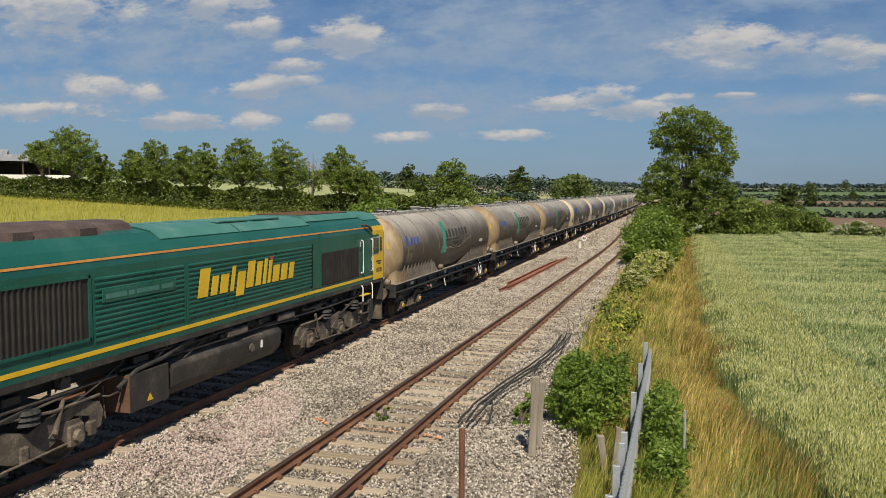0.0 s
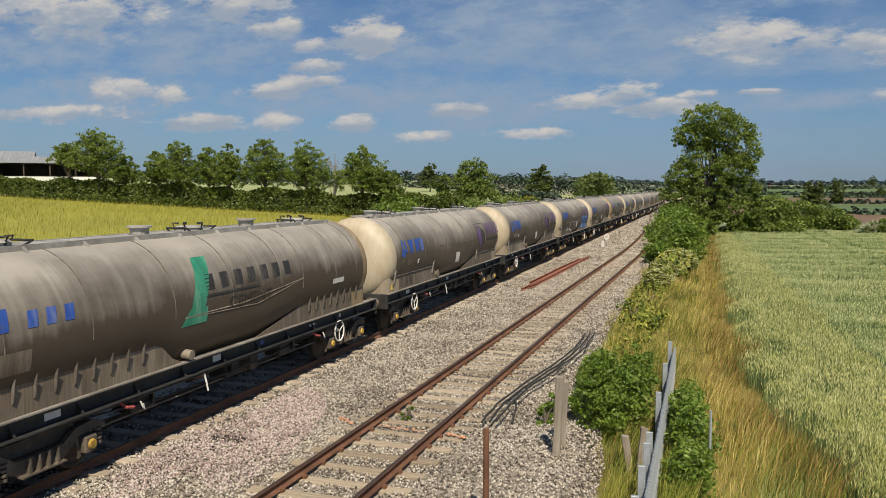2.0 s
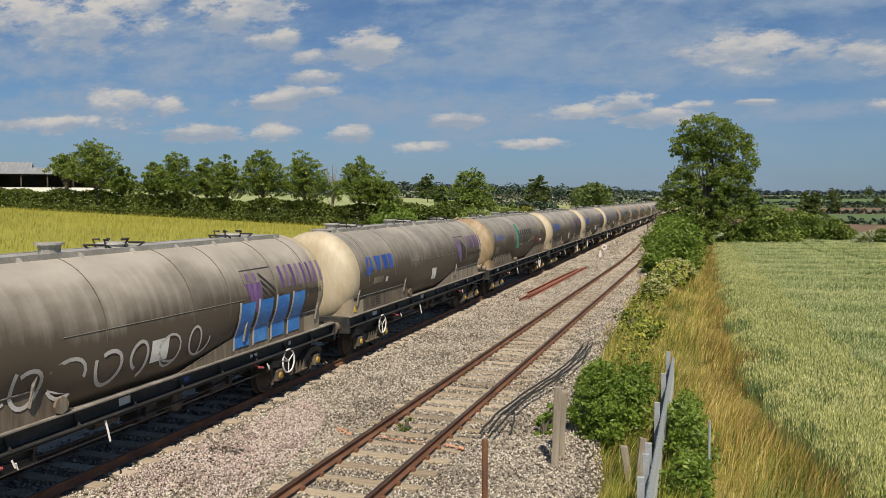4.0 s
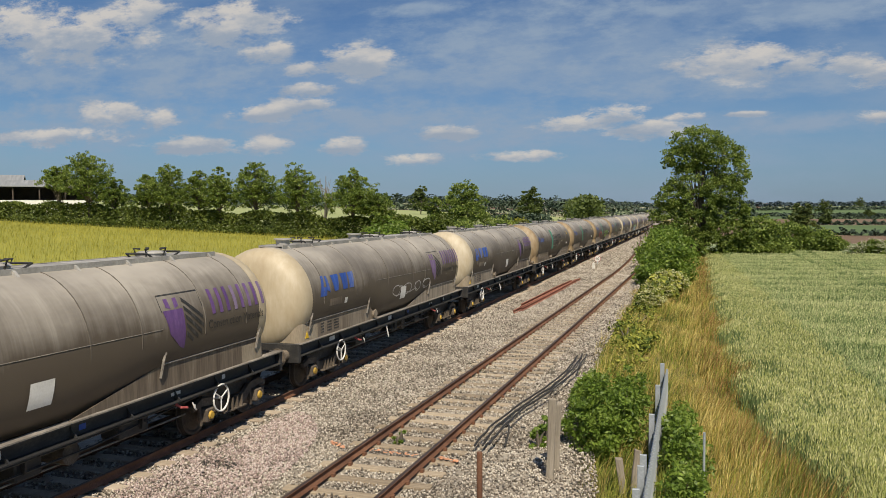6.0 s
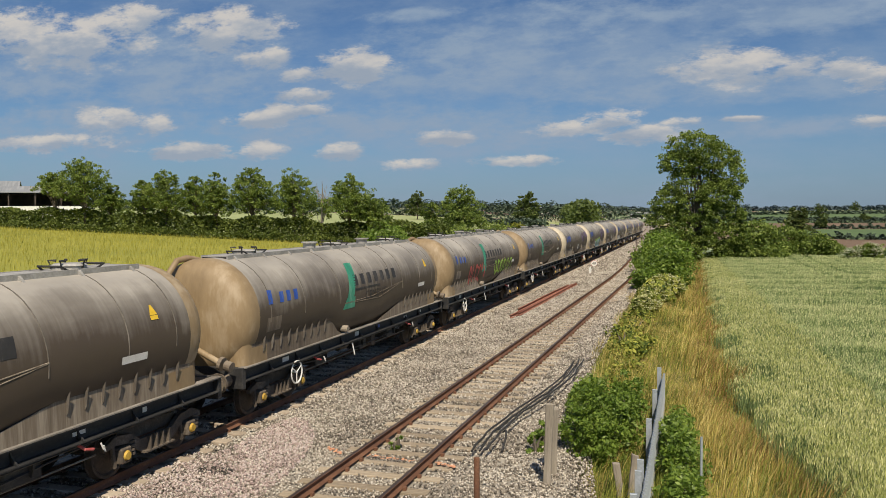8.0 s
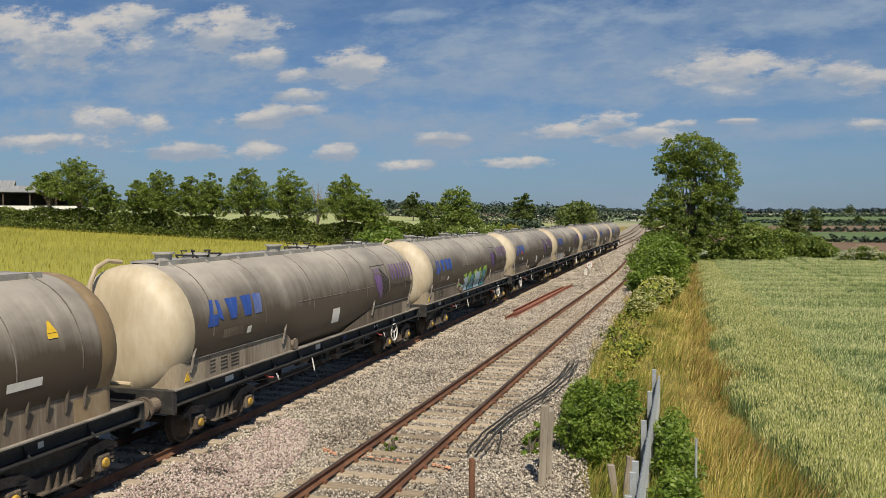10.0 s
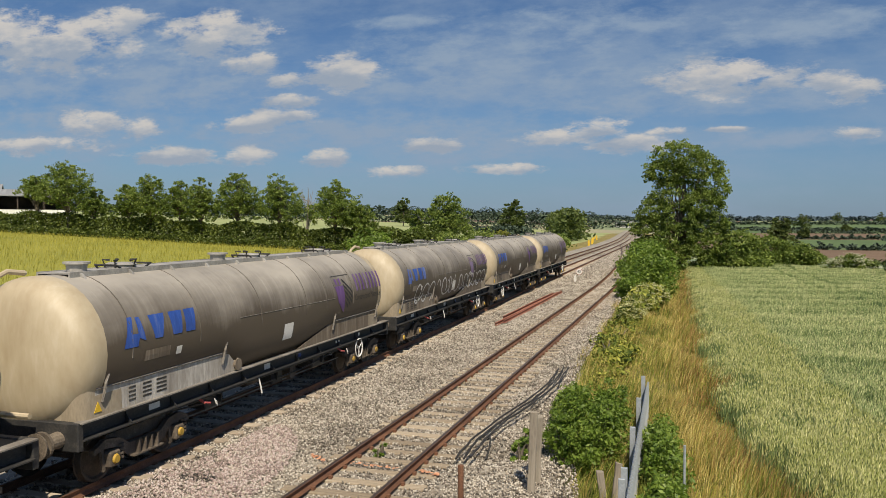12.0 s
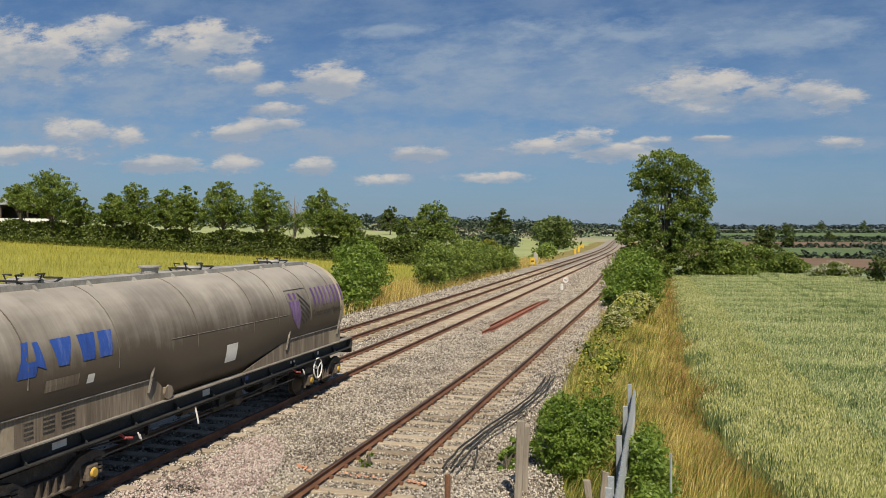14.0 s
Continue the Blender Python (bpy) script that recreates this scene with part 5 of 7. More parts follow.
def solebar(side):
    """A channel section side sill with a pierced ledge on it."""
    bm = bmesh.new()
    o = [(1.14, 1.03), (1.33, 1.03), (1.33, 1.055), (1.17, 1.06), (1.17, 1.31), (1.33, 1.315), (1.33, 1.34), (1.14, 1.34)]
    prism(bm, [(side * a, b) for a, b in o], -HALF + 0.1, HALF - 0.1, "y")
    return bm


def wheelset_wheel():
    bm = bmesh.new()
    n = 16
    prof = [(0.06, -0.09), (0.2, -0.075), (0.36, -0.03), (0.4, -0.065), (0.455, -0.065), (0.462, 0.05), (0.492, 0.06), (0.49, 0.075), (0.4, 0.075), (0.36, 0.03), (0.2, 0.03), (0.06, 0.06)]
    rings = [[bm.verts.new((-x, r * math.cos(i * math.tau / n), r * math.sin(i * math.tau / n))) for i in range(n)] for r, x in prof]
    for a, b in zip(rings, rings[1:]):
        for i in range(n):
            bm.faces.new((a[i], a[(i + 1) % n], b[(i + 1) % n], b[i]))
    bm.faces.new(rings[0])
    bm.faces.new(rings[-1][::-1])
    return bm


def wagon_bogie(root, y):
    """A two-axle bogie: side frames that dip in the middle, springs, axleboxes with painted caps, wheels."""
    b = part("bogie", prism(bmesh.new(), [(-0.9, 0.62), (0.9, 0.62), (0.9, 0.86), (-0.9, 0.86)], -0.95, 0.95), M["bogie"], root)
    b.location = (0, y, 0)
    side = [(-1.45, 0.62), (-1.45, 0.72), (-1.15, 0.85), (-0.75, 0.8), (-0.48, 0.62), (0.48, 0.62), (0.75, 0.8), (1.15, 0.85), (1.45, 0.72), (1.45, 0.62), (1.2, 0.68), (0.82, 0.64),
            (0.55, 0.42), (0.4, 0.37), (-0.4, 0.37), (-0.55, 0.42), (-0.82, 0.64), (-1.2, 0.68)]
    for s in (-1, 1):
        x = s * 1.08
        f = part("side_frame", prism(bmesh.new(), side, x - 0.05, x + 0.05), M["bogie"], b)
        bm = bmesh.new()
        for yy in (-0.28, -0.09, 0.1, 0.29):
            prism(bm, [(yy - 0.015, 0.37), (yy + 0.035, 0.38), (yy + 0.02, 0.64), (yy - 0.005, 0.64)], x + s * 0.05, x + s * 0.13)
        box(bm, min(x, x + s * 0.15), max(x, x + s * 0.15), -0.45, 0.45, 0.35, 0.38)
        part("ribs", bm, M["bogie"], b)
        for yy in (-1.0, 1.0):
            part("axlebox", bev(box(bmesh.new(), x - 0.1, x + 0.16 * s + (0.1 if s < 0 else 0), yy - 0.15, yy + 0.15, 0.32, 0.62) if s > 0 else box(bmesh.new(), x - 0.16, x + 0.1, yy - 0.15, yy + 0.15, 0.32, 0.62), 0.03), M["bogie"], b)
            part("axle_cap", rod(bmesh.new(), (x + s * 0.16, yy, 0.47), (x + s * 0.2, yy, 0.47), 0.095, 0.075, 14), M["cap_yellow"], b, "worn yellow axle cap")
            bm = bmesh.new()
            for k in range(4):
                rod(bm, (x + s * 0.02, yy + 0.27, 0.4 + 0.075 * k), (x + s * 0.02, yy + 0.27, 0.45 + 0.075 * k), 0.085, 0.085, 10)
            part("spring", bm, M["bogie"], b)
            part("horn_guide", prism(bmesh.new(), [(yy - 0.2, 0.7), (yy - 0.14, 0.28), (yy - 0.2, 0.26), (yy - 0.26, 0.7)], x + s * 0.02 - 0.03, x + s * 0.02 + 0.03), M["bogie"], b)
            part("brake_block", bev(box(bmesh.new(), s * 0.8 - 0.05, s * 0.8 + 0.05, yy * 0.48 - 0.06, yy * 0.48 + 0.06, 0.34, 0.62), 0.02), M["bogie"], b)
            w = part("wheel", wheelset_wheel(), M["wheel"], b, smooth=True)
            w.matrix_basis = pose(s * 0.76, yy, 0.462, 0, 0, 0 if s > 0 else 180)
    part("axle", rod(bmesh.new(), (-0.8, -1.0, 0.462), (0.8, -1.0, 0.462), 0.08), M["wheel"], b)
    part("axle", rod(bmesh.new(), (-0.8, 1.0, 0.462), (0.8, 1.0, 0.462), 0.08), M["wheel"], b)
    bm = bmesh.new()
    tube(bm, [(0.9, -1.5, 0.72), (0.92, -0.6, 0.5), (0.92, 0.6, 0.5), (0.9, 1.5, 0.72)], 0.02, 6)
    part("brake_rigging", bm, M["bogie"], b)
    return b


def fittings(root, y, kind):
    """Things on the roof walkway."""
    bm = bmesh.new()
    if kind == "lid":
        rod(bm, (0, y, TZ + TR - 0.02), (0, y, TZ + TR + 0.1), 0.3, 0.3, 18)
        rod(bm, (0, y, TZ + TR + 0.1), (0, y, TZ + TR + 0.14), 0.33, 0.26, 18)
        hatch = part("hatch", bm, M["walk_grey"], root)
        for k in range(5):
            a = k * math.tau / 5
            c = bmesh.new()
            tube(c, [(0.3 * math.cos(a), y + 0.3 * math.sin(a), TZ + TR + 0.05), (0.36 * math.cos(a), y + 0.36 * math.sin(a), TZ + TR + 0.2), (0.22 * math.cos(a), y + 0.22 * math.sin(a), TZ + TR + 0.19)], 0.025, 5)
            part("clamp", c, M["frame"], hatch)
        for s in (-1, 1):
            c = bmesh.new()
            tube(c, [(0.3, y + s * 0.35, TZ + TR + 0.02), (0.32, y + s * 0.55, TZ + TR + 0.11), (-0.2, y + s * 0.55, TZ + TR + 0.11), (-0.25, y + s * 0.35, TZ + TR)], 0.022, 5)
            part("guard_rail", c, M["frame"], hatch)
    else:
        rod(bm, (0.1, y, TZ + TR - 0.02), (0.1, y, TZ + TR + 0.18), 0.17, 0.2, 16)
        rod(bm, (0.1, y, TZ + TR + 0.18), (0.1, y, TZ + TR + 0.22), 0.25, 0.25, 16)
        part("vent", bm, M["walk_grey"], root)


def make_wagon(kind):
    """kind a: tan ends, ribbed skirts; kind b: cream ends, plain skirts."""
    a = kind == "a"
    root = new("cement_wagon")
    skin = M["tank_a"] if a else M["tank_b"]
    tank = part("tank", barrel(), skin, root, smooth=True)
    for s in (-1, 1):
        part("end_dome", dome(s), M["end_tan" if a else "end_cream"], tank, "stained tan domed end" if a else "cream-painted domed end", smooth=True)
        part("apron", apron(s), M["end_tan"] if a else M["apron"], tank, smooth=True)
    for side in (-1, 1):
        for near in (True, False):
            part("skirt", skirts(side, near), M["skirt"], tank, "dust-streaked steel skirt")
    rings = (-6.05, -3.82, -1.2, 1.28, 2.6, 4.6, 6.2) if not a else (-6.2, -4.4, -2.2, -0.2, 1.9, 3.0, 4.9, 6.3)
    for y in rings:
        part("band", band(y, 0.03), M["band_grime"], tank, smooth=True)
    for side in (-1, 1):
        bm = bmesh.new()
        if not a:
            tube(bm, [on_barrel(-2.2, 2.62, 0.0, side), on_barrel(0, 2.6, 0.0, side), on_barrel(3.2, 2.58, 0.0, side)], 0.007, 5)
            part("weld_seam", bm, M["ledge"], tank)
            for y0, y1 in ((-6.9, -2.6), (3.3, 6.9)):
                part("drip_rail", tube(bmesh.new(), [(side * 1.262, y0, 1.87), (side * 1.262, y1, 1.87)], 0.022, 6), M["ledge"], tank)
            for y in (-6.75, -2.8, 3.25, 6.75):
                part("lift_lug", tube(bmesh.new(), [(side * 1.28, y, 1.62), (side * 1.34, y + 0.02, 1.95), (side * 1.33, y + 0.1, 2.1), (side * 1.29, y + 0.15, 2.14)], 0.028, 6), M["ledge"], tank)
            part("valve", rod(rod(bmesh.new(), (side * 1.2, -2.2, 1.52), (side * 1.3, -2.2, 1.52), 0.1, 0.1, 12), (side * 1.3, -2.2, 1.52), (side * 1.34, -2.2, 1.52), 0.15, 0.15, 8), M["skirt"], tank)
        else:
            for y0, y1 in ((-6.4, -2.9), (3.5, 6.7)):
                k = 0
                while y0 + 0.42 * k <= y1:
                    y = y0 + 0.42 * k
                    part("gusset", prism(bmesh.new(), [(side * 1.25, 1.56), (side * 1.29, 1.62), (side * 1.34, 1.98), (side * 1.25, 1.84)], y - 0.008, y + 0.008, "y"), M["band_grime"], tank)
                    k += 1
            bm = bmesh.new()
            tube(bm, [on_barrel(-1.9, 2.28, 0.0, side), on_barrel(0.2, 2.3, 0.0, side), on_barrel(3.0, 2.55, 0.0, side)], 0.012, 5)
            tube(bm, [on_barrel(-1.9, 2.27, 0.0, side), on_barrel(0.8, 2.2, 0.0, side), on_barrel(3.0, 2.54, 0.0, side)], 0.01, 5)
            part("weld_seam", bm, M["skirt"], tank)
            part("pipe_stub", rod(bmesh.new(), (side * 1.2, -1.75, 1.52), (side * 1.42, -1.75, 1.5), 0.1, 0.1, 12), M["skirt"], tank)
    # frame
    fr = part("underframe", box(bmesh.new(), -0.3, 0.3, -HALF + 0.1, HALF - 0.1, 0.95, 1.3), M["frame"], root)
    for side in (-1, 1):
        part("solebar", solebar(side), M["frame"], fr, "black channel-section side sill")
        part("ledge", box(bmesh.new(), side * 1.24 - 0.1, side * 1.24 + 0.1, -HALF + 0.05, HALF - 0.05, 1.34, 1.365), M["ledge"], fr, "pierced pale ledge on the sill")
        part("flange", box(bmesh.new(), side * 1.335 - 0.006, side * 1.335 + 0.006, -HALF + 0.15, HALF - 0.15, 1.034, 1.056), M["frame"], fr)
        for i in range(10):
            y = -6.3 + 1.4 * i
            part("stiffener", prism(bmesh.new(), [(side * 1.17, 1.06), (side * 1.32, 1.06), (side * 1.2, 1.2), (side * 1.17, 1.3)], y, y + 0.03, "y"), M["frame"], fr)
    for e in (-1, 1):
        part("headstock", bev(box(bmesh.new(), -1.3, 1.3, e * (HALF - 0.06) - 0.07, e * (HALF - 0.06) + 0.07, 0.86, 1.36), 0.015), M["frame"], fr)
        part("deck", box(bmesh.new(), -1.24, 1.24, min(e * 7.0, e * 7.6), max(e * 7.0, e * 7.6), 1.3, 1.335), M["frame"], fr)
        for s in (-1, 1):
            bm = bmesh.new()
            rod(bm, (s * 0.88, e * HALF, 1.06), (s * 0.88, e * (HALF + 0.28), 1.06), 0.15, 0.13, 16)
            rod(bm, (s * 0.88, e * (HALF + 0.28), 1.06), (s * 0.88, e * (HALF + 0.36), 1.06), 0.09, 0.09, 12)
            rod(bm, (s * 0.88, e * (HALF + 0.36), 1.06), (s * 0.88, e * (HALF + 0.4), 1.06), 0.24, 0.23, 20)
            part("buffer", bm, M["bogie"], fr)
        part("coupling", tube(bmesh.new(), [(0, e * HALF, 1.0), (0, e * (HALF + 0.2), 0.96), (0.02, e * (HALF + 0.41), 0.95)], 0.06, 8), M["bogie"], fr)
        part("air_hose", tube(bmesh.new(), [(0.4, e * HALF, 0.95), (0.42, e * (HALF + 0.15), 0.75), (0.3, e * (HALF + 0.34), 0.62), (0.22, e * (HALF + 0.4), 0.7)], 0.028, 6), M["rubber"], fr)
    for y in (-3.9, 3.5):
        part("brake_cock", tube(bmesh.new(), [(1.2, y, 0.98), (1.3, y + 0.05, 0.9), (1.32, y + 0.22, 0.86)], 0.03, 6), M["mark_red"], fr, "red brake cock")
        part("cock_handle", tube(bmesh.new(), [(1.32, y + 0.4, 0.92), (1.34, y + 0.44, 0.8), (1.33, y + 0.5, 0.74), (1.33, y + 0.46, 0.86)], 0.016, 6), M["white_paint"], fr)
    # gear under the frame
    bm = bmesh.new()
    rod(bm, (-0.7, 0.9, 0.72), (1.0, 0.9, 0.72), 0.2, 0.2, 16)
    part("air_tank", bm, M["bogie"], fr)
    part("brake_cylinder", rod(rod(bmesh.new(), (0.6, -1.1, 0.78), (0.6, -0.5, 0.78), 0.14, 0.14, 12), (0.6, -0.5, 0.78), (0.6, 1.6, 0.72), 0.02, 0.02, 6), M["bogie"], fr)
    part("brake_pipe", tube(bmesh.new(), [(1.0, -5, 0.9), (1.05, -2.6, 0.72), (1.05, 1.4, 0.72), (1.0, 4.6, 0.9)], 0.02, 6), M["frame"], fr)
    part("pull_rod", tube(bmesh.new(), [(0.85, -4.3, 0.55), (0.85, 4.3, 0.55)], 0.018, 6), M["ledge"], fr)
    part("release_lever", tube(bmesh.new(), [(1.3, -1.5, 1.0), (1.34, -1.48, 0.8), (1.36, -1.46, 0.62)], 0.02, 6), M["white_paint"], fr, "white brake release lever")
    for y in (-2.9, -0.2, 2.6):
        part("hanger", prism(bmesh.new(), [(1.0, 1.03), (1.14, 1.03), (1.1, 0.7), (1.04, 0.7)], y, y + 0.04, "y"), M["frame"], fr)
    for y0, y1, z0, z1 in ((-3.4, -2.7, 0.62, 0.98), (-0.3, 0.25, 0.58, 0.95), (2.1, 2.9, 0.6, 0.98)):
        part("gear_box", bev(box(bmesh.new(), 0.55, 1.02, y0, y1, z0, z1), 0.03), M["frame"], fr)
    part("air_pipe", tube(bmesh.new(), [(1.12, -7.2, 0.98), (1.14, -4.0, 0.94), (1.14, 4.0, 0.94), (1.12, 7.2, 0.98)], 0.022, 6), M["frame"], fr)
    # plates on the sill
    for y, w, h, mt in ((-5.6, 0.34, 0.12, "white_paint"), (-1.0, 0.3, 0.14, "white_paint"), (0.9, 0.16, 0.1, "mark_blue"), (3.4, 0.3, 0.07, "white_paint"), (5.2, 0.12, 0.1, "white_paint")):
        part("data_plate", box(bmesh.new(), 1.172, 1.178, y, y + w, 1.18 - h / 2, 1.18 + h / 2), M[mt], fr)
    # roof walkway
    wk = part("walkway", box(bmesh.new(), -0.34, 0.34, -6.5, 6.5, TZ + TR + 0.005, TZ + TR + 0.03), M["walk_grey"], root)
    for s in (-1, 1):
        part("edge_angle", box(bmesh.new(), s * 0.36 - 0.018, s * 0.36 + 0.018, -6.5, 6.5, TZ + TR - 0.07, TZ + TR + 0.045), M["walk_grey"], wk)
        for i in range(10):
            y = -6.2 + 1.38 * i
            part("bracket", prism(bmesh.new(), [(s * 0.378, TZ + TR + 0.02), (s * 0.378, TZ + TR - 0.08), (s * 0.5, TZ + TR - 0.1), (s * 0.41, TZ + TR + 0.0)], y - 0.03, y + 0.03, "y"), M["walk_grey"], wk)
    for y in ((-4.6, 0.6, 4.7) if not a else (-5.1, 0.2, 5.0)):
        fittings(root, y, "lid")
    for y in ((-1.1, -6.0) if not a else (-1.6, 2.4)):
        fittings(root, y, "vent")
    for o in root.children:
        if o.name.split(".")[0] in ("tank", "walkway", "hatch", "vent"):
            o.location.y += TANK_BACK
    for y in (-5.05, 5.05):
        wagon_bogie(root, y * (5.66 / 5.05))
    return root


def bars(name, spans, z0, z1, mat, root, slant=0.0, label=""):
    """Plain upright blocks that stand for a firm's name."""
    for y0, y1 in spans:
        part(name, wrap(bmesh.new(), [(y0, z0), (y1, z0), (y1 + slant, z1), (y0 + slant, z1)]), M[mat], root, label)


def livery_a(root, seed):
    rng = random.Random(seed)
    faded = rng.random()
    part("green_flash", wrap(wrap(bmesh.new(), [(-2.05, 2.1), (-1.2, 2.1), (-1.15, 2.42), (-1.75, 2.42)]), [(-1.72, 2.42), (-1.25, 2.42), (-0.75, 3.42), (-1.25, 3.42)]), M["mark_green"], root, "peeling green flash")
    for k in range(7):
        y = -1.15 + k * 0.54
        part("name_block", wrap(bmesh.new(), [(y, 2.74), (y + 0.3, 2.74), (y + 0.34, 3.06), (y + 0.04, 3.06)]), M["mark_black"], root)
    part("underline", wrap(bmesh.new(), [(-1.2, 2.6), (0.9, 2.6), (0.9, 2.65), (-1.2, 2.65)]), M["mark_black"], root)
    wrapped_text("cement_lettering", "CEMENT", -0.35, 2.26, 0.26, 1.75, M["mark_black"], root)
    # owner's mark
    for k, (y, h) in enumerate(((-6.3, 0.34), (-5.75, 0.26), (-5.38, 0.26), (-5.0, 0.26))):
        part("mark_block", wrap(bmesh.new(), [(y, 2.72), (y + 0.2, 2.72), (y + 0.26, 2.72 + h), (y + 0.06, 2.72 + h)]), M["mark_blue"], root)
    part("bare_plate", wrap(bmesh.new(), [(4.7, 2.2), (5.4, 2.2), (5.4, 2.34), (4.7, 2.34)], 0.012), M["white_paint"], root, "white data plate")
    part("stencil_panel", wrap(bmesh.new(), [(-6.4, 2.05), (-5.7, 2.05), (-5.7, 2.4), (-6.4, 2.4)], 0.005), M["skirt"], root)
    # warning plate: on the end of the leading wagons, on the flank of the others
    if seed < 4:
        part("warning_sign", prism(prism(bmesh.new(), [(0.92, 2.74), (1.06, 2.74), (0.99, 2.9)], -7.42, -7.35, "y"), [(0.92, 2.65), (1.06, 2.65), (1.06, 2.73), (0.92, 2.73)], -7.42, -7.35, "y"), M["yellow_sign"], root, "yellow warning triangle")
    else:
        part("warning_sign", wrap(wrap(bmesh.new(), [(5.6, 2.9), (5.82, 2.9), (5.82, 2.98), (5.6, 2.98)]), [(5.6, 2.99), (5.82, 2.99), (5.73, 3.18), (5.69, 3.18)]), M["yellow_sign"], root, "yellow warning triangle")
    # big discharge pipe round the near end
    bm = bmesh.new()
    tube(bm, [(-0.45, -6.5, 3.8), (-0.46, -6.95, 3.87), (-0.49, -7.3, 3.82), (-0.52, -7.56, 3.55), (-0.53, -7.62, 3.2), (-0.53, -7.62, 2.4), (-0.44, -7.64, 2.1), (0.4, -7.68, 1.74), (0.9, -7.7, 1.52)], 0.075, 10)
    pipe = part("discharge_pipe", bm, M["end_tan"], root, "fat grey-brown pipe across the end", smooth=True)
    bm = bmesh.new()
    rod(bm, (0.92, -7.72, 1.52), (1.0, -7.72, 1.5), 0.16, 0.16, 14)
    rod(bm, (1.06, -7.72, 1.48), (1.22, -7.72, 1.44), 0.12, 0.12, 14)
    part("pipe_flange", bm, M["skirt"], pipe)


def livery_b(root, pipe):
    # blue mark: a drop and three slanting blocks
    bm = bmesh.new()
    wrap(bm, [(-6.6, 2.5), (-6.2, 2.5), (-6.12, 2.74), (-6.5, 2.74)])
    wrap(bm, [(-6.49, 2.74), (-6.34, 2.74), (-6.24, 3.06), (-6.38, 3.06)])
    wrap(bm, [(-6.16, 2.66), (-5.96, 2.58), (-6.04, 3.04), (-6.16, 3.04)])
    part("mark_drop", bm, M["mark_blue"], root, "blue drop-shaped mark")
    for y0, y1, lean0, lean1 in ((-5.68, -5.44, -0.1, 0.16), (-5.1, -4.8, -0.04, 0.1), (-4.66, -4.34, 0.04, 0.1)):
        part("mark_block", wrap(bmesh.new(), [(y0, 2.58), (y1, 2.58), (y1 + lean1, 3.04), (y0 + lean0, 3.04)]), M["mark_blue"], root)
    # shield: purple half, half of black slanting bars, thin outline
    part("shield", wrap(wrap(bmesh.new(), [(3.12, 2.45), (3.6, 2.45), (3.6, 2.92), (2.98, 2.92)]), [(3.45, 2.16), (3.6, 2.1), (3.6, 2.45), (3.12, 2.45)]), M["mark_purple"], root, "purple half of a shield")
    part("shield_emblem", wrap(wrap(bmesh.new(), [(3.1, 2.98), (3.24, 2.94), (3.22, 3.14), (3.1, 3.14)]), [(3.36, 2.94), (3.5, 2.98), (3.5, 3.14), (3.38, 3.14)]), M["mark_purple"], root)
    bm = bmesh.new()
    stroke(bm, [(2.95, 2.9), (2.95, 3.22), (3.6, 3.22), (4.25, 3.22), (4.25, 2.9)], 0.02, 0.008)
    part("shield_outline", bm, M["mark_black"], root)
    for k in range(5):
        bm = bmesh.new()
        top = 3.14 - 0.17 * k
        reach = (0.58, 0.58, 0.52, 0.4, 0.24)[k]
        for q in range(5):
            a, b = reach * q / 5, reach * (q + 1) / 5
            wrap(bm, [(3.64 + a, top - 0.09 - 0.75 * a), (3.64 + b, top - 0.09 - 0.75 * b), (3.64 + b, top - 0.75 * b), (3.64 + a, top - 0.75 * a)])
        part("shield_bar", bm, M["mark_black"], root, "black slanting bar")
    # the firm's name as pairs of plain uprights
    for k in range(4):
        y = 4.55 + 0.57 * k
        for y0, y1, z1 in ((0.02, 0.14, 3.2), (0.31, 0.43, 3.2)):
            part("name_block", wrap(bmesh.new(), [(y + y0, 2.68), (y + y1, 2.68), (y + y1, z1), (y + y0, z1)]), M["mark_purple"], root)
    wrapped_text("trade_lettering", "Construction", 4.4, 2.38, 0.2, 1.25, M["mark_black"], root)
    wrapped_text("trade_lettering", "Materials", 5.75, 2.38, 0.2, 0.85, M["mark_black"], root)
    part("data_sheet", wrap(bmesh.new(), [(-0.38, 1.78), (0.12, 1.78), (0.17, 2.2), (-0.33, 2.2)], 0.012), M["white_paint"], root, "white data sheet")
    part("stencil_panel", wrap(bmesh.new(), [(-5.7, 2.18), (-4.9, 2.18), (-4.88, 2.38), (-5.68, 2.38)], 0.005), M["skirt"], root)
    part("label_plate", wrap(bmesh.new(), [(-4.7, 2.16), (-4.52, 2.16), (-4.5, 2.32), (-4.68, 2.32)], 0.012), M["white_paint"], root)
    part("warning_sign", prism(bmesh.new(), [(-6.95, 1.45), (-6.75, 1.45), (-6.85, 1.64)], 1.262, 1.27), M["yellow_sign"], root, "yellow warning triangle")
    bm = bmesh.new()
    for r in range(4):
        for c in range(3):
            y, z = -6.0 + 0.42 * c, 1.46 + 0.08 * r
            box(bm, 1.252, 1.256, y, y + 0.2 + 0.12 * ((r * 3 + c) % 3) / 2, z, z + 0.035)
    tagged(part("stencil_marking", bm, M["mark_black"], root), kind="stuff")
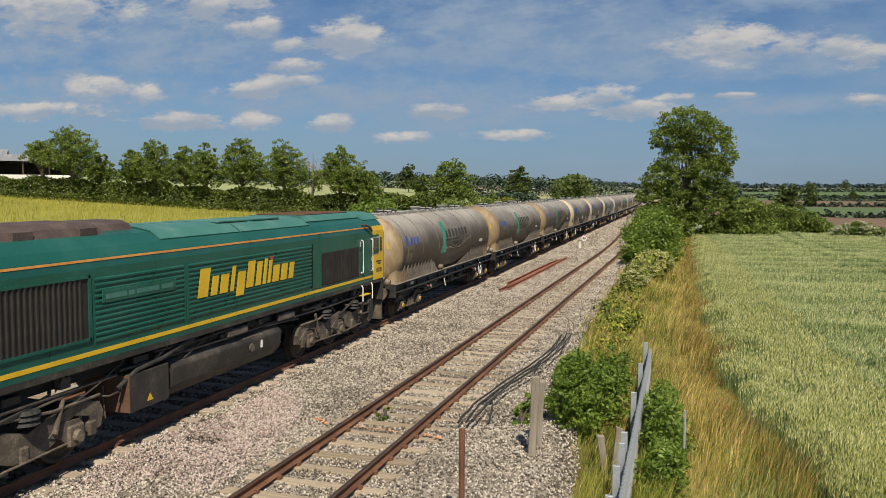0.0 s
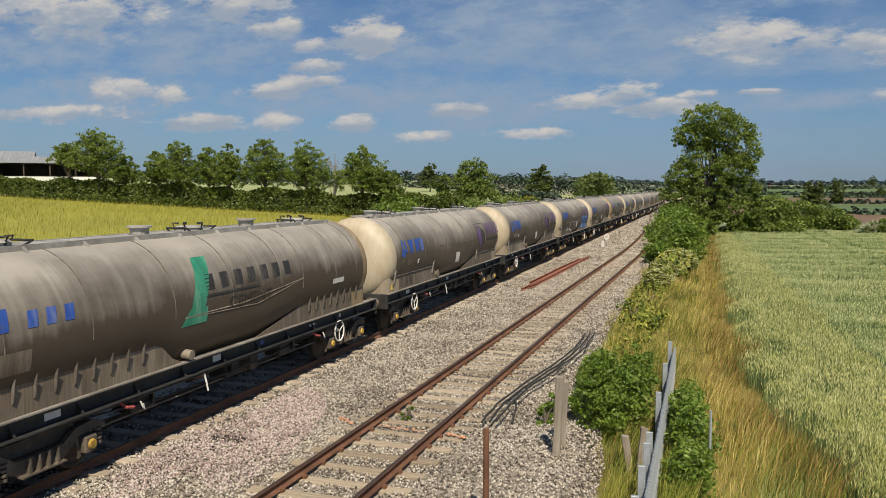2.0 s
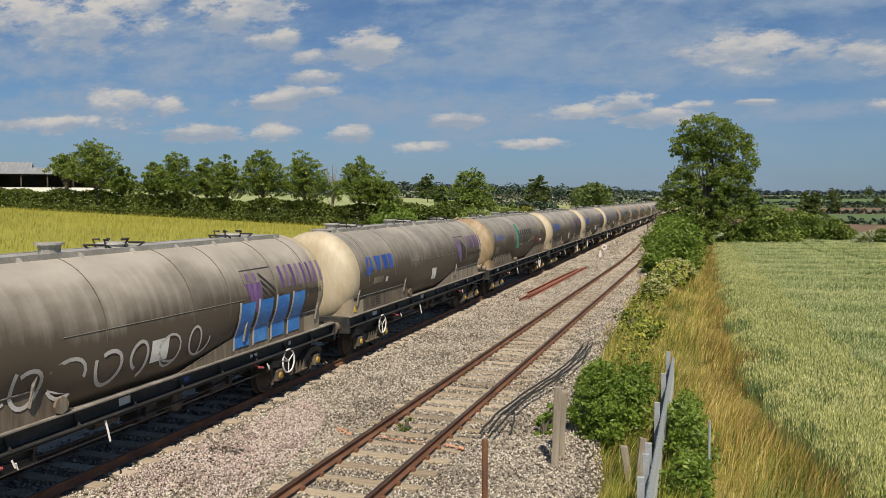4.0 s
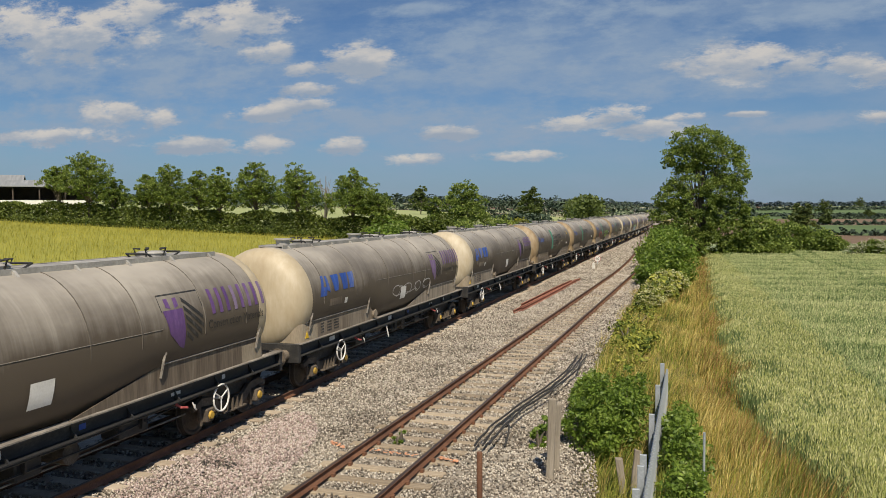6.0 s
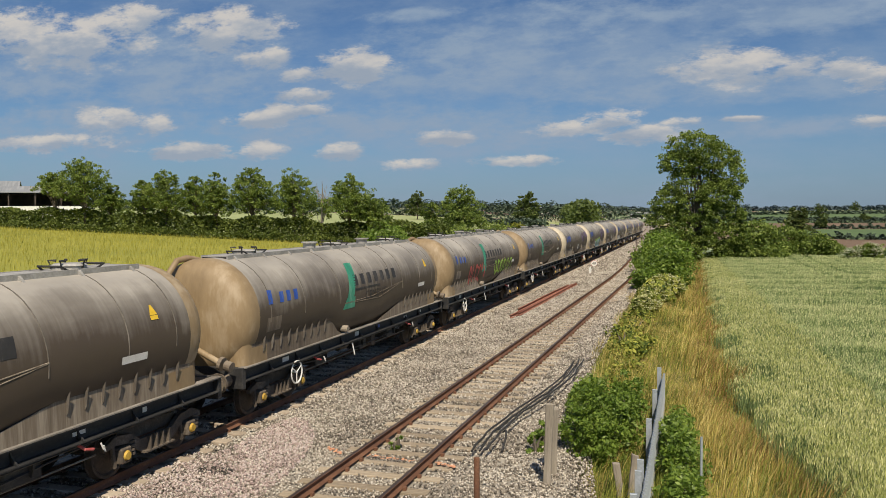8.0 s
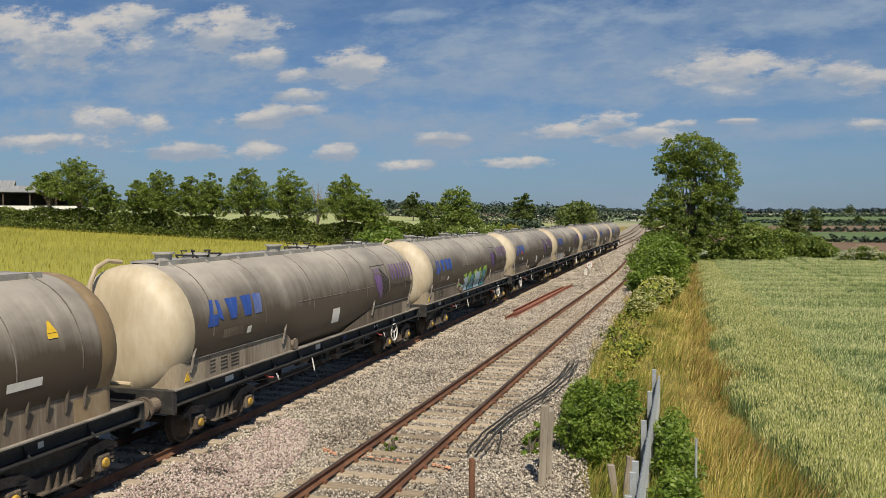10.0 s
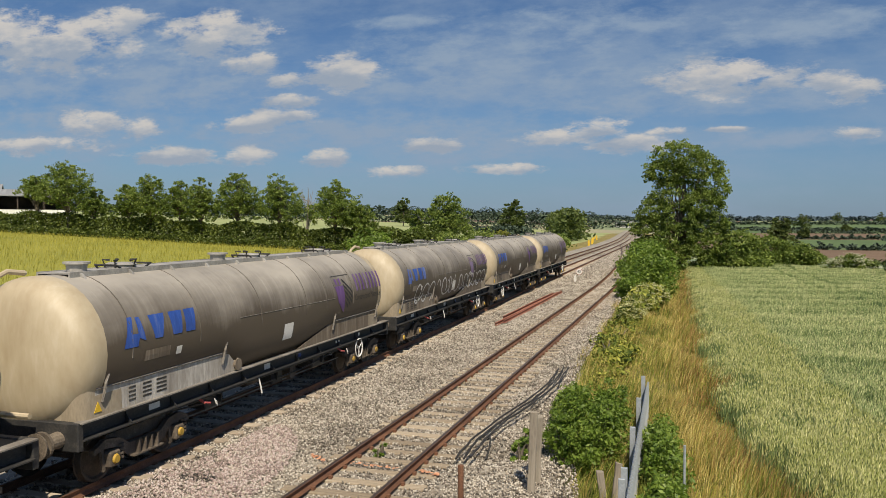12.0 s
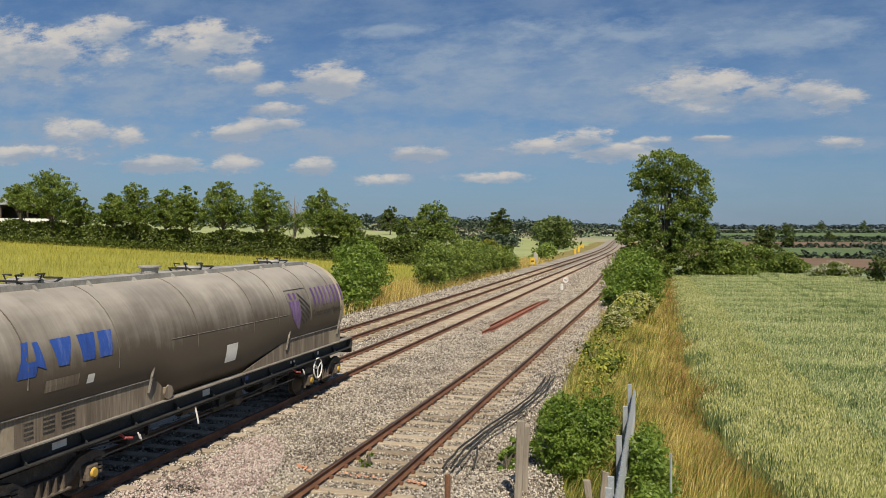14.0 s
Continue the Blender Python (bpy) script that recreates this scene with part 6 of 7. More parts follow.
    if pipe:
        bm = bmesh.new()
        tube(bm, [(-0.45, -6.7, 3.9), (-0.47, -7.1, 3.95), (-0.5, -7.4, 3.82), (-0.52, -7.56, 3.5), (-0.52, -7.6, 2.4), (-0.52, -7.6, 1.6), (-0.4, -7.62, 1.5), (0.5, -7.62, 1.5)], 0.05, 8)
        part("end_pipe", bm, M["end_cream"], root, "thin cream pipe down the end", smooth=True)
    part("lamp_socket", tube(bmesh.new(), [(0.55, -7.5, 1.35), (0.55, -7.52, 1.56)], 0.035, 6), M["white_paint"], root)


def handwheel(root, y):
    bm = bmesh.new()
    n = 28
    ring = [(0, 0.29 * math.cos(i * math.tau / n), 0.29 * math.sin(i * math.tau / n)) for i in range(n + 1)]
    tube(bm, ring, 0.022, 6)
    for k in range(3):
        a = 0.5 + k * math.tau / 3
        tube(bm, [(0, 0, 0), (0, 0.28 * math.cos(a), 0.28 * math.sin(a))], 0.016, 5)
    rod(bm, (-0.14, 0, 0), (0.02, 0, 0), 0.03)
    ob = part("handwheel", bm, M["white_paint"], root, "white parking-brake handwheel")
    ob.location = (1.3, y, 0.78)


def scrawl(k, root):
    """Sprayed colour on some of the wagons, as plain shapes."""
    if k == 17:
        for i in range(5):
            y = -2.75 + 0.95 * i
            part("spray_edge", wrap(bmesh.new(), [(y - 0.1, 1.7), (y + 1.0, 1.75), (y + 0.8 - 0.2 * (i % 2), 2.26 + 0.04 * i), (y + 0.2, 2.14 + 0.05 * i)], 0.012), M["spray_lime"], root, "lime green sprayed edging")
        for i in range(4):
            y = -2.6 + 1.12 * i
            part("spray_block", wrap(bmesh.new(), [(y, 1.42), (y + 1.0, 1.42), (y + 1.0 - 0.1 * (i % 2), 2.08 + 0.05 * i), (y + 0.16 + 0.1 * (i % 2), 2.0 + 0.05 * i)], 0.022), M["spray_teal" if i % 2 else "spray_pale"], root, "teal and pale blue sprayed block")
            part("spray_hollow", wrap(bmesh.new(), [(y + 0.38, 1.56), (y + 0.62, 1.56), (y + 0.62, 1.8), (y + 0.46, 1.8)], 0.032), M["spray_pale" if i % 2 else "spray_teal"], root)
            part("spray_shadow", wrap(bmesh.new(), [(y + 0.98, 1.42), (y + 1.06, 1.42), (y + 1.06 - 0.1 * (i % 2), 2.08 + 0.05 * i), (y + 1.0 - 0.1 * (i % 2), 2.08 + 0.05 * i)], 0.027), M["mark_black"], root)
    if k == 20:
        loops(11, -5.6, 6.2, 1.62, 2.45, 13, 0.065, "spray_silver", root, "pale grey sprayed scrawl")
    if k == 6:
        loops(12, -4.5, 1.5, 1.6, 2.3, 7, 0.06, "spray_silver", root, "pale grey sprayed scrawl")
        for i in range(4):
            y = 2.6 + 0.8 * i
            part("spray_block", wrap(bmesh.new(), [(y, 1.5), (y + 0.6, 1.5), (y + 0.7, 2.5), (y + 0.12, 2.5)], 0.014), M["spray_blue"], root, "bright blue sprayed block")
            part("spray_edge", wrap(bmesh.new(), [(y - 0.07, 1.46), (y, 1.46), (y + 0.12, 2.54), (y + 0.04, 2.54)], 0.016), M["spray_silver"], root)
    if k == 14:
        loops(13, -4.6, -1.8, 1.7, 2.5, 5, 0.13, "mark_red", root, "red sprayed scrawl")
        loops(14, 0.2, 4.6, 1.8, 2.5, 6, 0.1, "spray_lime", root, "green sprayed scrawl")
    if k == 8:
        loops(15, 3.4, 4.6, 2.1, 2.4, 4, 0.05, "mark_red", root, "faint red sprayed scrawl")
    if k == 18:
        loops(16, -5.3, -4.8, 2.5, 2.72, 3, 0.06, "mark_red", root, "red sprayed blot")
    if k == 10:
        loops(17, -1.2, 3.0, 1.9, 2.3, 4, 0.035, "spray_silver", root, "thin pale sprayed squiggle")


KIND = {k: "a" if k in (1, 2, 3, 8, 12, 13, 14, 15) else "b" for k in range(1, 23)}
WHEEL_FAR = (1, 2, 3, 6, 8, 9, 16, 17, 19, 20, 22)
WAGONS = []


def make_wagons():
    plain = {"a": make_wagon("a"), "b": make_wagon("b")}
    used = set()
    for k in range(1, 23):
        kind = KIND[k]
        if kind in used:
            root = copy_thing(plain[kind], pose(0, 0, 0))
        else:
            root = plain[kind]
        used.add(kind)
        WAGONS.append(root)
    for k, root in enumerate(WAGONS, 1):
        kind = KIND[k]
        before = set(root.children)
        if kind == "a":
            livery_a(root, k)
        else:
            livery_b(root, k in WHEEL_FAR)
        placed = ("mark_drop", "mark_block", "shield", "shield_emblem", "shield_outline", "shield_bar", "name_block", "trade_lettering", "data_sheet", "lamp_socket")
        for o in root.children:
            if o not in before and (kind == "a" or o.name.split(".")[0] not in placed):
                o.location.y += TANK_BACK
        handwheel(root, 4.97 if k in WHEEL_FAR else -5.08)
        scrawl(k, root)
        what = {6: " and blue graffiti", 8: " and faint red graffiti", 14: " and red graffiti", 17: " and teal graffiti", 20: " and silver graffiti"}.get(k, "")
        if kind == "a":
            text = "grimy grey cement tank wagon with tan ends" + what
        else:
            text = "dusty grey cement tank wagon with cream ends" + what
        if k == 19:
            text = "grey cement tank wagon, cream ends, one skirt caked white"
            for o in root.children_recursive:
                if o.name.startswith("skirt") and sum(v.co.y for v in o.data.vertices) < 0:
                    o.data = o.data.copy()
                    o.data.materials[0] = M["skirt_white"]
        tagged(root, text, "tank wagon", "cement wagons of the train")


make_wagons()


# ---------- the locomotive ----------
def loco_bogie(root, y):
    b = part("bogie", box(bmesh.new(), -0.9, 0.9, y - 2.4, y + 2.4, 0.75, 1.0), M["loco_black"], root)
    # a cast frame that arches over each wheel
    side = [(-2.8, 0.78), (-2.7, 0.98), (-2.2, 1.08), (-1.5, 1.0), (-1.05, 0.86), (-0.6, 1.0), (0, 1.06), (0.6, 1.0), (1.05, 0.86), (1.5, 1.0), (2.2, 1.08), (2.7, 0.98), (2.8, 0.78), (2.72, 0.52), (2.58, 0.5)]
    for k in (2.07, 0.0, -2.07):
        side += [(k + 0.44, 0.55), (k + 0.36, 0.78), (k, 0.88), (k - 0.36, 0.78), (k - 0.44, 0.55)]
        if k > -1:
            side += [(k - 0.7, 0.44), (k - 1.35, 0.44)]
    side += [(-2.58, 0.5), (-2.72, 0.52)]
    for s in (-1, 1):
        x = s * 1.08
        for j, (a, c, r) in enumerate((((-2.6, 1.05), (-0.6, 1.2), 0.03), ((-2.2, 0.45), (2.2, 0.45), 0.022), ((0.4, 1.2), (2.7, 1.1), 0.03), ((-0.3, 0.6), (0.6, 0.36), 0.04))):
            part("bogie_pipe", tube(bmesh.new(), [(x + s * 0.1, y + a[0], a[1]), (x + s * 0.16, y + (a[0] + c[0]) / 2, (a[1] + c[1]) / 2 - 0.05), (x + s * 0.1, y + c[0], c[1])], r, 7), M["bogie"], b)
        for k in (-2.07, 0.0, 2.07):
            arm = [(k - 0.62, 0.66), (k - 0.3, 0.84), (k + 0.12, 0.8), (k + 0.26, 0.6), (k + 0.12, 0.36), (k - 0.16, 0.36), (k - 0.34, 0.56)]
            part("radius_arm", prism(bmesh.new(), [(a + y, c) for a, c in arm], x + s * 0.08 - 0.04, x + s * 0.08 + 0.04), M["bogie"], b)
        part("side_frame", prism(bmesh.new(), [(a + y, c) for a, c in side], x - 0.07, x + 0.1), M["bogie"], b)
        for k in (-2.07, 0, 2.07):
            yy = y + k
            part("axlebox", bev(box(bmesh.new(), min(x, x + s * 0.16), max(x, x + s * 0.16), yy - 0.2, yy + 0.2, 0.34, 0.74), 0.04), M["bogie"], b)
            part("axle_cap", rod(bmesh.new(), (x + s * 0.16, yy, 0.53), (x + s * 0.24, yy, 0.53), 0.12, 0.1, 14), M["bogie"], b)
            w = part("wheel", wheelset_wheel(), M["wheel"], b, smooth=True)
            w.matrix_basis = pose(s * 0.76, yy, 0.533, 0, 0, 0 if s > 0 else 180) @ Matrix.Scale(1.15, 4)
        for k in (-1.05, 1.05):
            for j in range(3):
                part("rubber_spring", rod(bmesh.new(), (x + s * 0.05, y + k, 1.02 + j * 0.09), (x + s * 0.05, y + k, 1.085 + j * 0.09), 0.24, 0.2, 16), M["rubber"], b)
            part("damper", rod(bmesh.new(), (x + s * 0.14, y + k * 1.5, 0.7), (x + s * 0.14, y + k * 1.7, 1.25), 0.05, 0.04, 10), M["bogie"], b)
        for k in (-2.5, -0.9, 0.95, 2.5):
            part("brake_unit", bev(box(bmesh.new(), x - 0.05, x + 0.08 * s + 0.05, y + k - 0.1, y + k + 0.1, 0.4, 0.68), 0.03), M["bogie"], b)
        part("sand_pipe", tube(bmesh.new(), [(x, y + 2.9, 1.2), (x, y + 2.95, 0.6), (x - s * 0.2, y + 2.8, 0.2)], 0.025, 6), M["bogie"], b)
    return b


def loco_profile():
    half = [(1.28, 1.7), (1.33, 1.78), (1.33, 3.42), (1.3, 3.6), (1.16, 3.76), (0.86, 3.95), (0.5, 4.02)]
    return half + [(-x, z) for x, z in half[::-1]]


def make_loco():
    root = tagged(new("locomotive"), "green and yellow diesel freight locomotive with black underframe", "locomotive")
    bm = bmesh.new()
    prof = loco_profile()
    stations = [(-10.1, 0.0, 1), (8.95, 0.0, 1), (9.85, 0.0, 1), (10.12, 0.12, 0.97)]
    rings = [[bm.verts.new((x * q, y, 1.7 + (z - 1.7) * (1 - drop * 0.35))) for x, z in prof] for y, drop, q in stations]
    for a, b in zip(rings, rings[1:]):
        for i in range(len(prof)):
            bm.faces.new((a[i], a[(i + 1) % len(prof)], b[(i + 1) % len(prof)], b[i]))
    bm.faces.new(rings[0])
    bm.faces.new(rings[-1][::-1])
    body = part("body", bm, M["loco_green"], root)
    X = 1.332
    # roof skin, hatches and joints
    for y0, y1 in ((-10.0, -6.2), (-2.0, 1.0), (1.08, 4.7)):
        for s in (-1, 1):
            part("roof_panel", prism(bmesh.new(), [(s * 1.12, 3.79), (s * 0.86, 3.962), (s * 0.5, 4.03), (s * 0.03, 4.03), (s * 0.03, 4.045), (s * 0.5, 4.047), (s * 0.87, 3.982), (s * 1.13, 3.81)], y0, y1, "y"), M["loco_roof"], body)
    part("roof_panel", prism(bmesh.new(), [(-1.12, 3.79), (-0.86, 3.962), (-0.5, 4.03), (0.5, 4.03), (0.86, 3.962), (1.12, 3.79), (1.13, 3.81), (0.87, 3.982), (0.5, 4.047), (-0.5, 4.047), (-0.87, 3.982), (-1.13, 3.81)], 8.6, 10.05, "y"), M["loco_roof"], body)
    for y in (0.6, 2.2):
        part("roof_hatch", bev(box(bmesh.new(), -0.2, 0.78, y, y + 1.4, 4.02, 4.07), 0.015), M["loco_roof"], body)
    # silencer
    bm = bmesh.new()
    o = [(-0.75, 3.95), (-0.72, 4.1), (-0.5, 4.2), (0.5, 4.2), (0.72, 4.1), (0.85, 3.9)]
    prism(bm, o, -6.15, -3.3, "y")
    part("silencer", bm, M["exhaust"], body, "brown heat-stained exhaust silencer")
    bm = bmesh.new()
    prism(bm, [(-0.5, 3.98), (-0.48, 4.13), (-0.3, 4.19), (0.3, 4.19), (0.5, 4.12), (0.62, 3.95)], -3.25, -2.15, "y")
    part("silencer", bm, M["exhaust"], body, "brown exhaust duct")
    for y in (-5.4, -3.9):
        part("access_hatch", bev(box(bmesh.new(), 0.66, 0.82, y, y + 0.45, 3.95, 4.1), 0.01), M["exhaust"], body)
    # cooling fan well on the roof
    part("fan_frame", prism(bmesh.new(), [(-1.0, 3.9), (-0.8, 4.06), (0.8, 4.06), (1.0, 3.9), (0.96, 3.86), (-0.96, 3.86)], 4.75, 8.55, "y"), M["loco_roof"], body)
    mesh_part = part("fan_mesh", box(bmesh.new(), -0.72, 0.72, 5.0, 8.3, 4.055, 4.075), M["grille"], body)
    for i in range(16):
        part("mesh_bar", box(bmesh.new(), -0.74, 0.74, 5.0 + 0.21 * i, 5.03 + 0.21 * i, 4.075, 4.1), M["rusty_mesh"], mesh_part)
    # stripes
    for s in (-1, 1):
        part("yellow_stripe", box(bmesh.new(), s * X - 0.004, s * X + 0.004, -10.1, 9.2, 1.885, 1.965), M["loco_yellow"], body, "yellow waist stripe along the sill")
        part("sill", box(bmesh.new(), s * 1.3 - 0.03, s * 1.3 + 0.028, -10.1, 9.9, 1.66, 1.8), M["loco_black"], body)
        part("orange_line", prism(bmesh.new(), [(s * 1.306, 3.545), (s * 1.318, 3.545), (s * 1.312, 3.585), (s * 1.3, 3.585)], -10.1, 9.1, "y"), M["loco_orange"], body, "thin orange cantrail line")
        part("yellow_side", box(bmesh.new(), s * X - 0.004, s * X + 0.006, 9.05, 9.95, 1.78, 2.62), M["loco_yellow"], body, "yellow warning panel wrapped on the cab side")
        part("yellow_top", prism(bmesh.new(), [(s * 1.335, 3.3), (s * 1.34, 3.44), (s * 1.31, 3.6), (s * 1.3, 3.6), (s * 1.325, 3.42)], 9.0, 9.95, "y"), M["loco_yellow"], body)
    part("yellow_end", prism(bmesh.new(), [(-1.25, 1.75), (1.25, 1.75), (1.25, 2.6), (-1.25, 2.6)], 10.125, 10.14, "y"), M["loco_yellow"], body)
    # near side: intake grille with upright slats
    part("grille_back", box(bmesh.new(), X - 0.01, X + 0.005, -10.0, -4.32, 2.2, 3.28), M["grille"], body)
    gf = part("grille_frame", box(box(box(bmesh.new(), X, X + 0.03, -10.0, -4.28, 3.26, 3.31), X, X + 0.03, -10.0, -4.28, 2.16, 2.21), X, X + 0.03, -4.33, -4.26, 2.16, 3.31), M["loco_green"], body)
    slat = None
    for i in range(46):
        y = -9.95 + 0.12 * i
        if slat is None:
            slat = part("slat", prism(bmesh.new(), [(X, 0.0), (X + 0.028, 0.02), (X + 0.028, 0.05), (X, 0.03)], 2.21, 3.26, "z"), M["grille"], gf)
            slat.location = (0, y, 0)
        else:
            share("slat", slat, gf, pose(0, y, 0))
    # ribbed side panels
    rib = None
    for y0, y1, cnt in ((-4.16, -1.55, 12), (-1.38, 4.4, 12)):
        pan = part("side_panel", box(box(bmesh.new(), X, X + 0.012, y0 - 0.06, y0, 2.05, 3.3), X, X + 0.012, y1, y1 + 0.06, 2.05, 3.3), M["loco_green"], body)
        for i in range(cnt):
            z = 2.1 + 0.098 * i
            part("rib", prism(bmesh.new(), [(X, z), (X + 0.022, z + 0.02), (X + 0.022, z + 0.05), (X, z + 0.07)], y0, y1, "y"), M["loco_green"], pan)
    part("nameplate", bev(box(bmesh.new(), X + 0.02, X + 0.035, -4.0, -1.85, 2.78, 3.0), 0.006), M["loco_green"], body, "dark cast plate")
    bm = bmesh.new()
    for y0, y1 in ((-3.9, -3.35), (-3.28, -3.14), (-3.06, -2.4), (-2.32, -1.95)):
        box(bm, X + 0.035, X + 0.041, y0, y1, 2.84, 2.93)
    part("name_bars", bm, M["loco_roof"], body)
    # the operator's name as plain yellow blocks
    w = 0.385
    tall = (1, 0, 0, 0.75, -1, 1, 0.8, 1, 0.75, 0, 0, 0)
    wide = (0.42, 0.28, 0.36, 0.17, 0.38, 0.36, 0.27, 0.17, 0.17, 0.36, 0.36, 0.28)
    y = -1.1
    for t, ww in zip(tall, wide):
        z0, z1 = (2.36 if t < 0 else 2.5), (2.93 if t <= 0 else 2.93 + 0.2 * t)
        q = X + 0.024
        e = 0.22 * (z1 - z0)
        bm = prism(bmesh.new(), [(y, z0 - 0.02), (y + ww * 0.9, z0 - 0.02), (y + ww * 0.9 + e, z1 - 0.03), (y + e, z1 - 0.03)], q, q + 0.006)
        part("name_block", bm, M["loco_yellow"], body, "plain yellow name block")
        y += ww + 0.072
    part("red_dot", box(bmesh.new(), X + 0.024, X + 0.03, 2.05, 2.2, 3.06, 3.14), M["mark_red"], body)
    # radiator grilles at the rear
    part("door_panel", bev(box(bmesh.new(), X, X + 0.012, 4.42, 4.95, 2.02, 3.3), 0.004), M["loco_green"], body)
    for y0, y1 in ((5.02, 6.38), (6.44, 7.8)):
        g = part("radiator_grille", bev(box(bmesh.new(), X, X + 0.018, y0, y1, 2.03, 2.98), 0.006), M["grille"], body, "brown-black mesh radiator grille")
        for i in range(11):
            yy = y0 + 0.06 + 0.12 * i
            part("grille_bar", box(bmesh.new(), X + 0.018, X + 0.03, yy, yy + 0.025, 2.06, 2.95), M["grille"], g)
    part("joint", box(bmesh.new(), X, X + 0.02, 4.96, 5.0, 1.98, 3.56), M["loco_green"], body)
    # cab: door, handrails, windows
    part("cab_door", bev(box(bmesh.new(), X, X + 0.014, 8.08, 8.78, 1.98, 3.42), 0.006), M["loco_green"], body)
    for y in (8.02, 8.84):
        part("handrail", tube(bmesh.new(), [(X, y, 2.12), (X + 0.07, y, 2.14), (X + 0.07, y, 3.15), (X, y, 3.18)], 0.024, 8), M["white_paint"], body, "white handrail")
        part("lower_handrail", tube(bmesh.new(), [(X, y, 1.72), (X + 0.05, y, 1.65), (X + 0.05, y, 1.2)], 0.022, 8), M["white_paint"], body)
    win = part("side_window", bev(box(bmesh.new(), X - 0.01, X + 0.012, 8.98, 9.55, 2.62, 3.22), 0.004), M["walk_grey"], body)
    part("pane", box(bmesh.new(), X + 0.012, X + 0.016, 9.02, 9.25, 2.66, 3.18), M["glass"], win)
    part("pane", box(bmesh.new(), X + 0.012, X + 0.016, 9.29, 9.51, 2.66, 3.18), M["glass"], win)
    part("window_pillar", box(bmesh.new(), X - 0.004, X + 0.005, 9.57, 9.95, 2.62, 3.3), M["loco_yellow"], body)
    part("quarter_light", prism(bmesh.new(), [(9.62, 2.7), (9.84, 2.74), (9.8, 3.2), (9.64, 3.2)], X + 0.005, X + 0.014), M["glass"], body)
    part("cab_windscreen", box(bmesh.new(), -1.1, 1.1, 10.1, 10.13, 2.75, 3.3), M["glass"], body)
    part("notice", box(bmesh.new(), X + 0.012, X + 0.016, 7.86, 7.94, 2.98, 3.14), M["white_paint"], body)
    part("crest", rod(bmesh.new(), (X + 0.01, 8.93, 2.5), (X + 0.016, 8.93, 2.5), 0.09, 0.09, 16), M["loco_yellow"], body)
    bm = bmesh.new()
    for i in range(5):
        box(bm, X + 0.006, X + 0.01, 9.33 + 0.1 * i, 9.4 + 0.1 * i, 2.02, 2.16)
    for y0, y1, z in ((9.28, 9.78, 2.36), (9.42, 9.7, 2.28)):
        box(bm, X + 0.006, X + 0.01, y0, y1, z, z + 0.05)
    part("number_bars", bm, M["mark_black"], body)
    part("horn_pipe", tube(bmesh.new(), [(1.2, 8.2, 3.66), (1.36, 8.25, 3.66), (1.4, 8.5, 3.6), (1.38, 8.8, 3.45)], 0.035, 8), M["loco_black"], body)
    # below the sill
    fr = part("underframe", box(bmesh.new(), -1.02, 1.02, -10.0, 9.8, 1.4, 1.7), M["grille"], root)
    bm = bmesh.new()
    o = [(-1.25, 0.75), (-1.05, 0.52), (1.05, 0.52), (1.25, 0.75), (1.3, 1.15), (1.1, 1.34), (-1.1, 1.34), (-1.3, 1.15)]
    prism(bm, o, -1.9, 2.72, "y")
    tank = part("fuel_tank", bev(bm, 0.04, 2), M["loco_black"], fr, "black oily fuel tank", smooth=True)
    part("filler", rod(bmesh.new(), (1.24, 1.2, 0.98), (1.32, 1.2, 0.98), 0.1, 0.1, 14), M["bogie"], tank)
    part("gauge", box(bmesh.new(), 1.28, 1.31, 1.65, 1.72, 0.9, 1.08), M["white_paint"], tank)
    bx = part("battery_box", bev(box(bmesh.new(), 0.3, 1.3, -3.26, -2.05, 0.56, 1.3), 0.015), M["loco_black"], fr)
    part("box_edge", box(bmesh.new(), 0.3, 1.31, -3.28, -3.255, 0.58, 1.28), M["rusty_mesh"], bx)
    part("warning_sign", prism(bmesh.new(), [(-2.75, 0.68), (-2.57, 0.68), (-2.66, 0.83)], 1.3, 1.306), M["yellow_sign"], bx)
    part("air_reservoir", rod(bmesh.new(), (1.0, -1.6, 1.5), (1.0, 2.4, 1.5), 0.14, 0.14, 14), M["loco_black"], fr)
    for i, (y0, y1, z) in enumerate(((-3.4, 3.6, 1.42), (-9.5, -3.5, 1.36), (3.0, 8.5, 1.38), (-2.4, 0.5, 1.58))):
        part("pipe_run", tube(bmesh.new(), [(1.2, y0, z), (1.22, (y0 + y1) / 2, z - 0.04), (1.2, y1, z)], 0.03, 7), M["loco_black"], fr)
    part("hose", tube(bmesh.new(), [(1.22, -3.5, 1.1), (1.27, -3.0, 1.35), (1.27, -2.2, 1.42), (1.25, -1.5, 1.58), (1.24, -1.1, 1.62)], 0.045, 8), M["rubber"], fr)
    rng = random.Random(44)
    for k in range(16):
        y0 = -9.6 + 1.15 * k
        z0, z1, ln = rng.uniform(1.0, 1.6), rng.uniform(1.1, 1.62), rng.uniform(0.7, 2.2)
        part("pipe_run", tube(bmesh.new(), [(1.12, y0, z0), (1.2, y0 + 0.15, z0 - 0.03), (1.22, y0 + ln * 0.6, (z0 + z1) / 2), (1.18, y0 + ln, z1), (1.1, y0 + ln + 0.1, z1 + 0.05)], rng.uniform(0.016, 0.04), 7), M["bogie" if k % 3 == 0 else "loco_black"], fr)
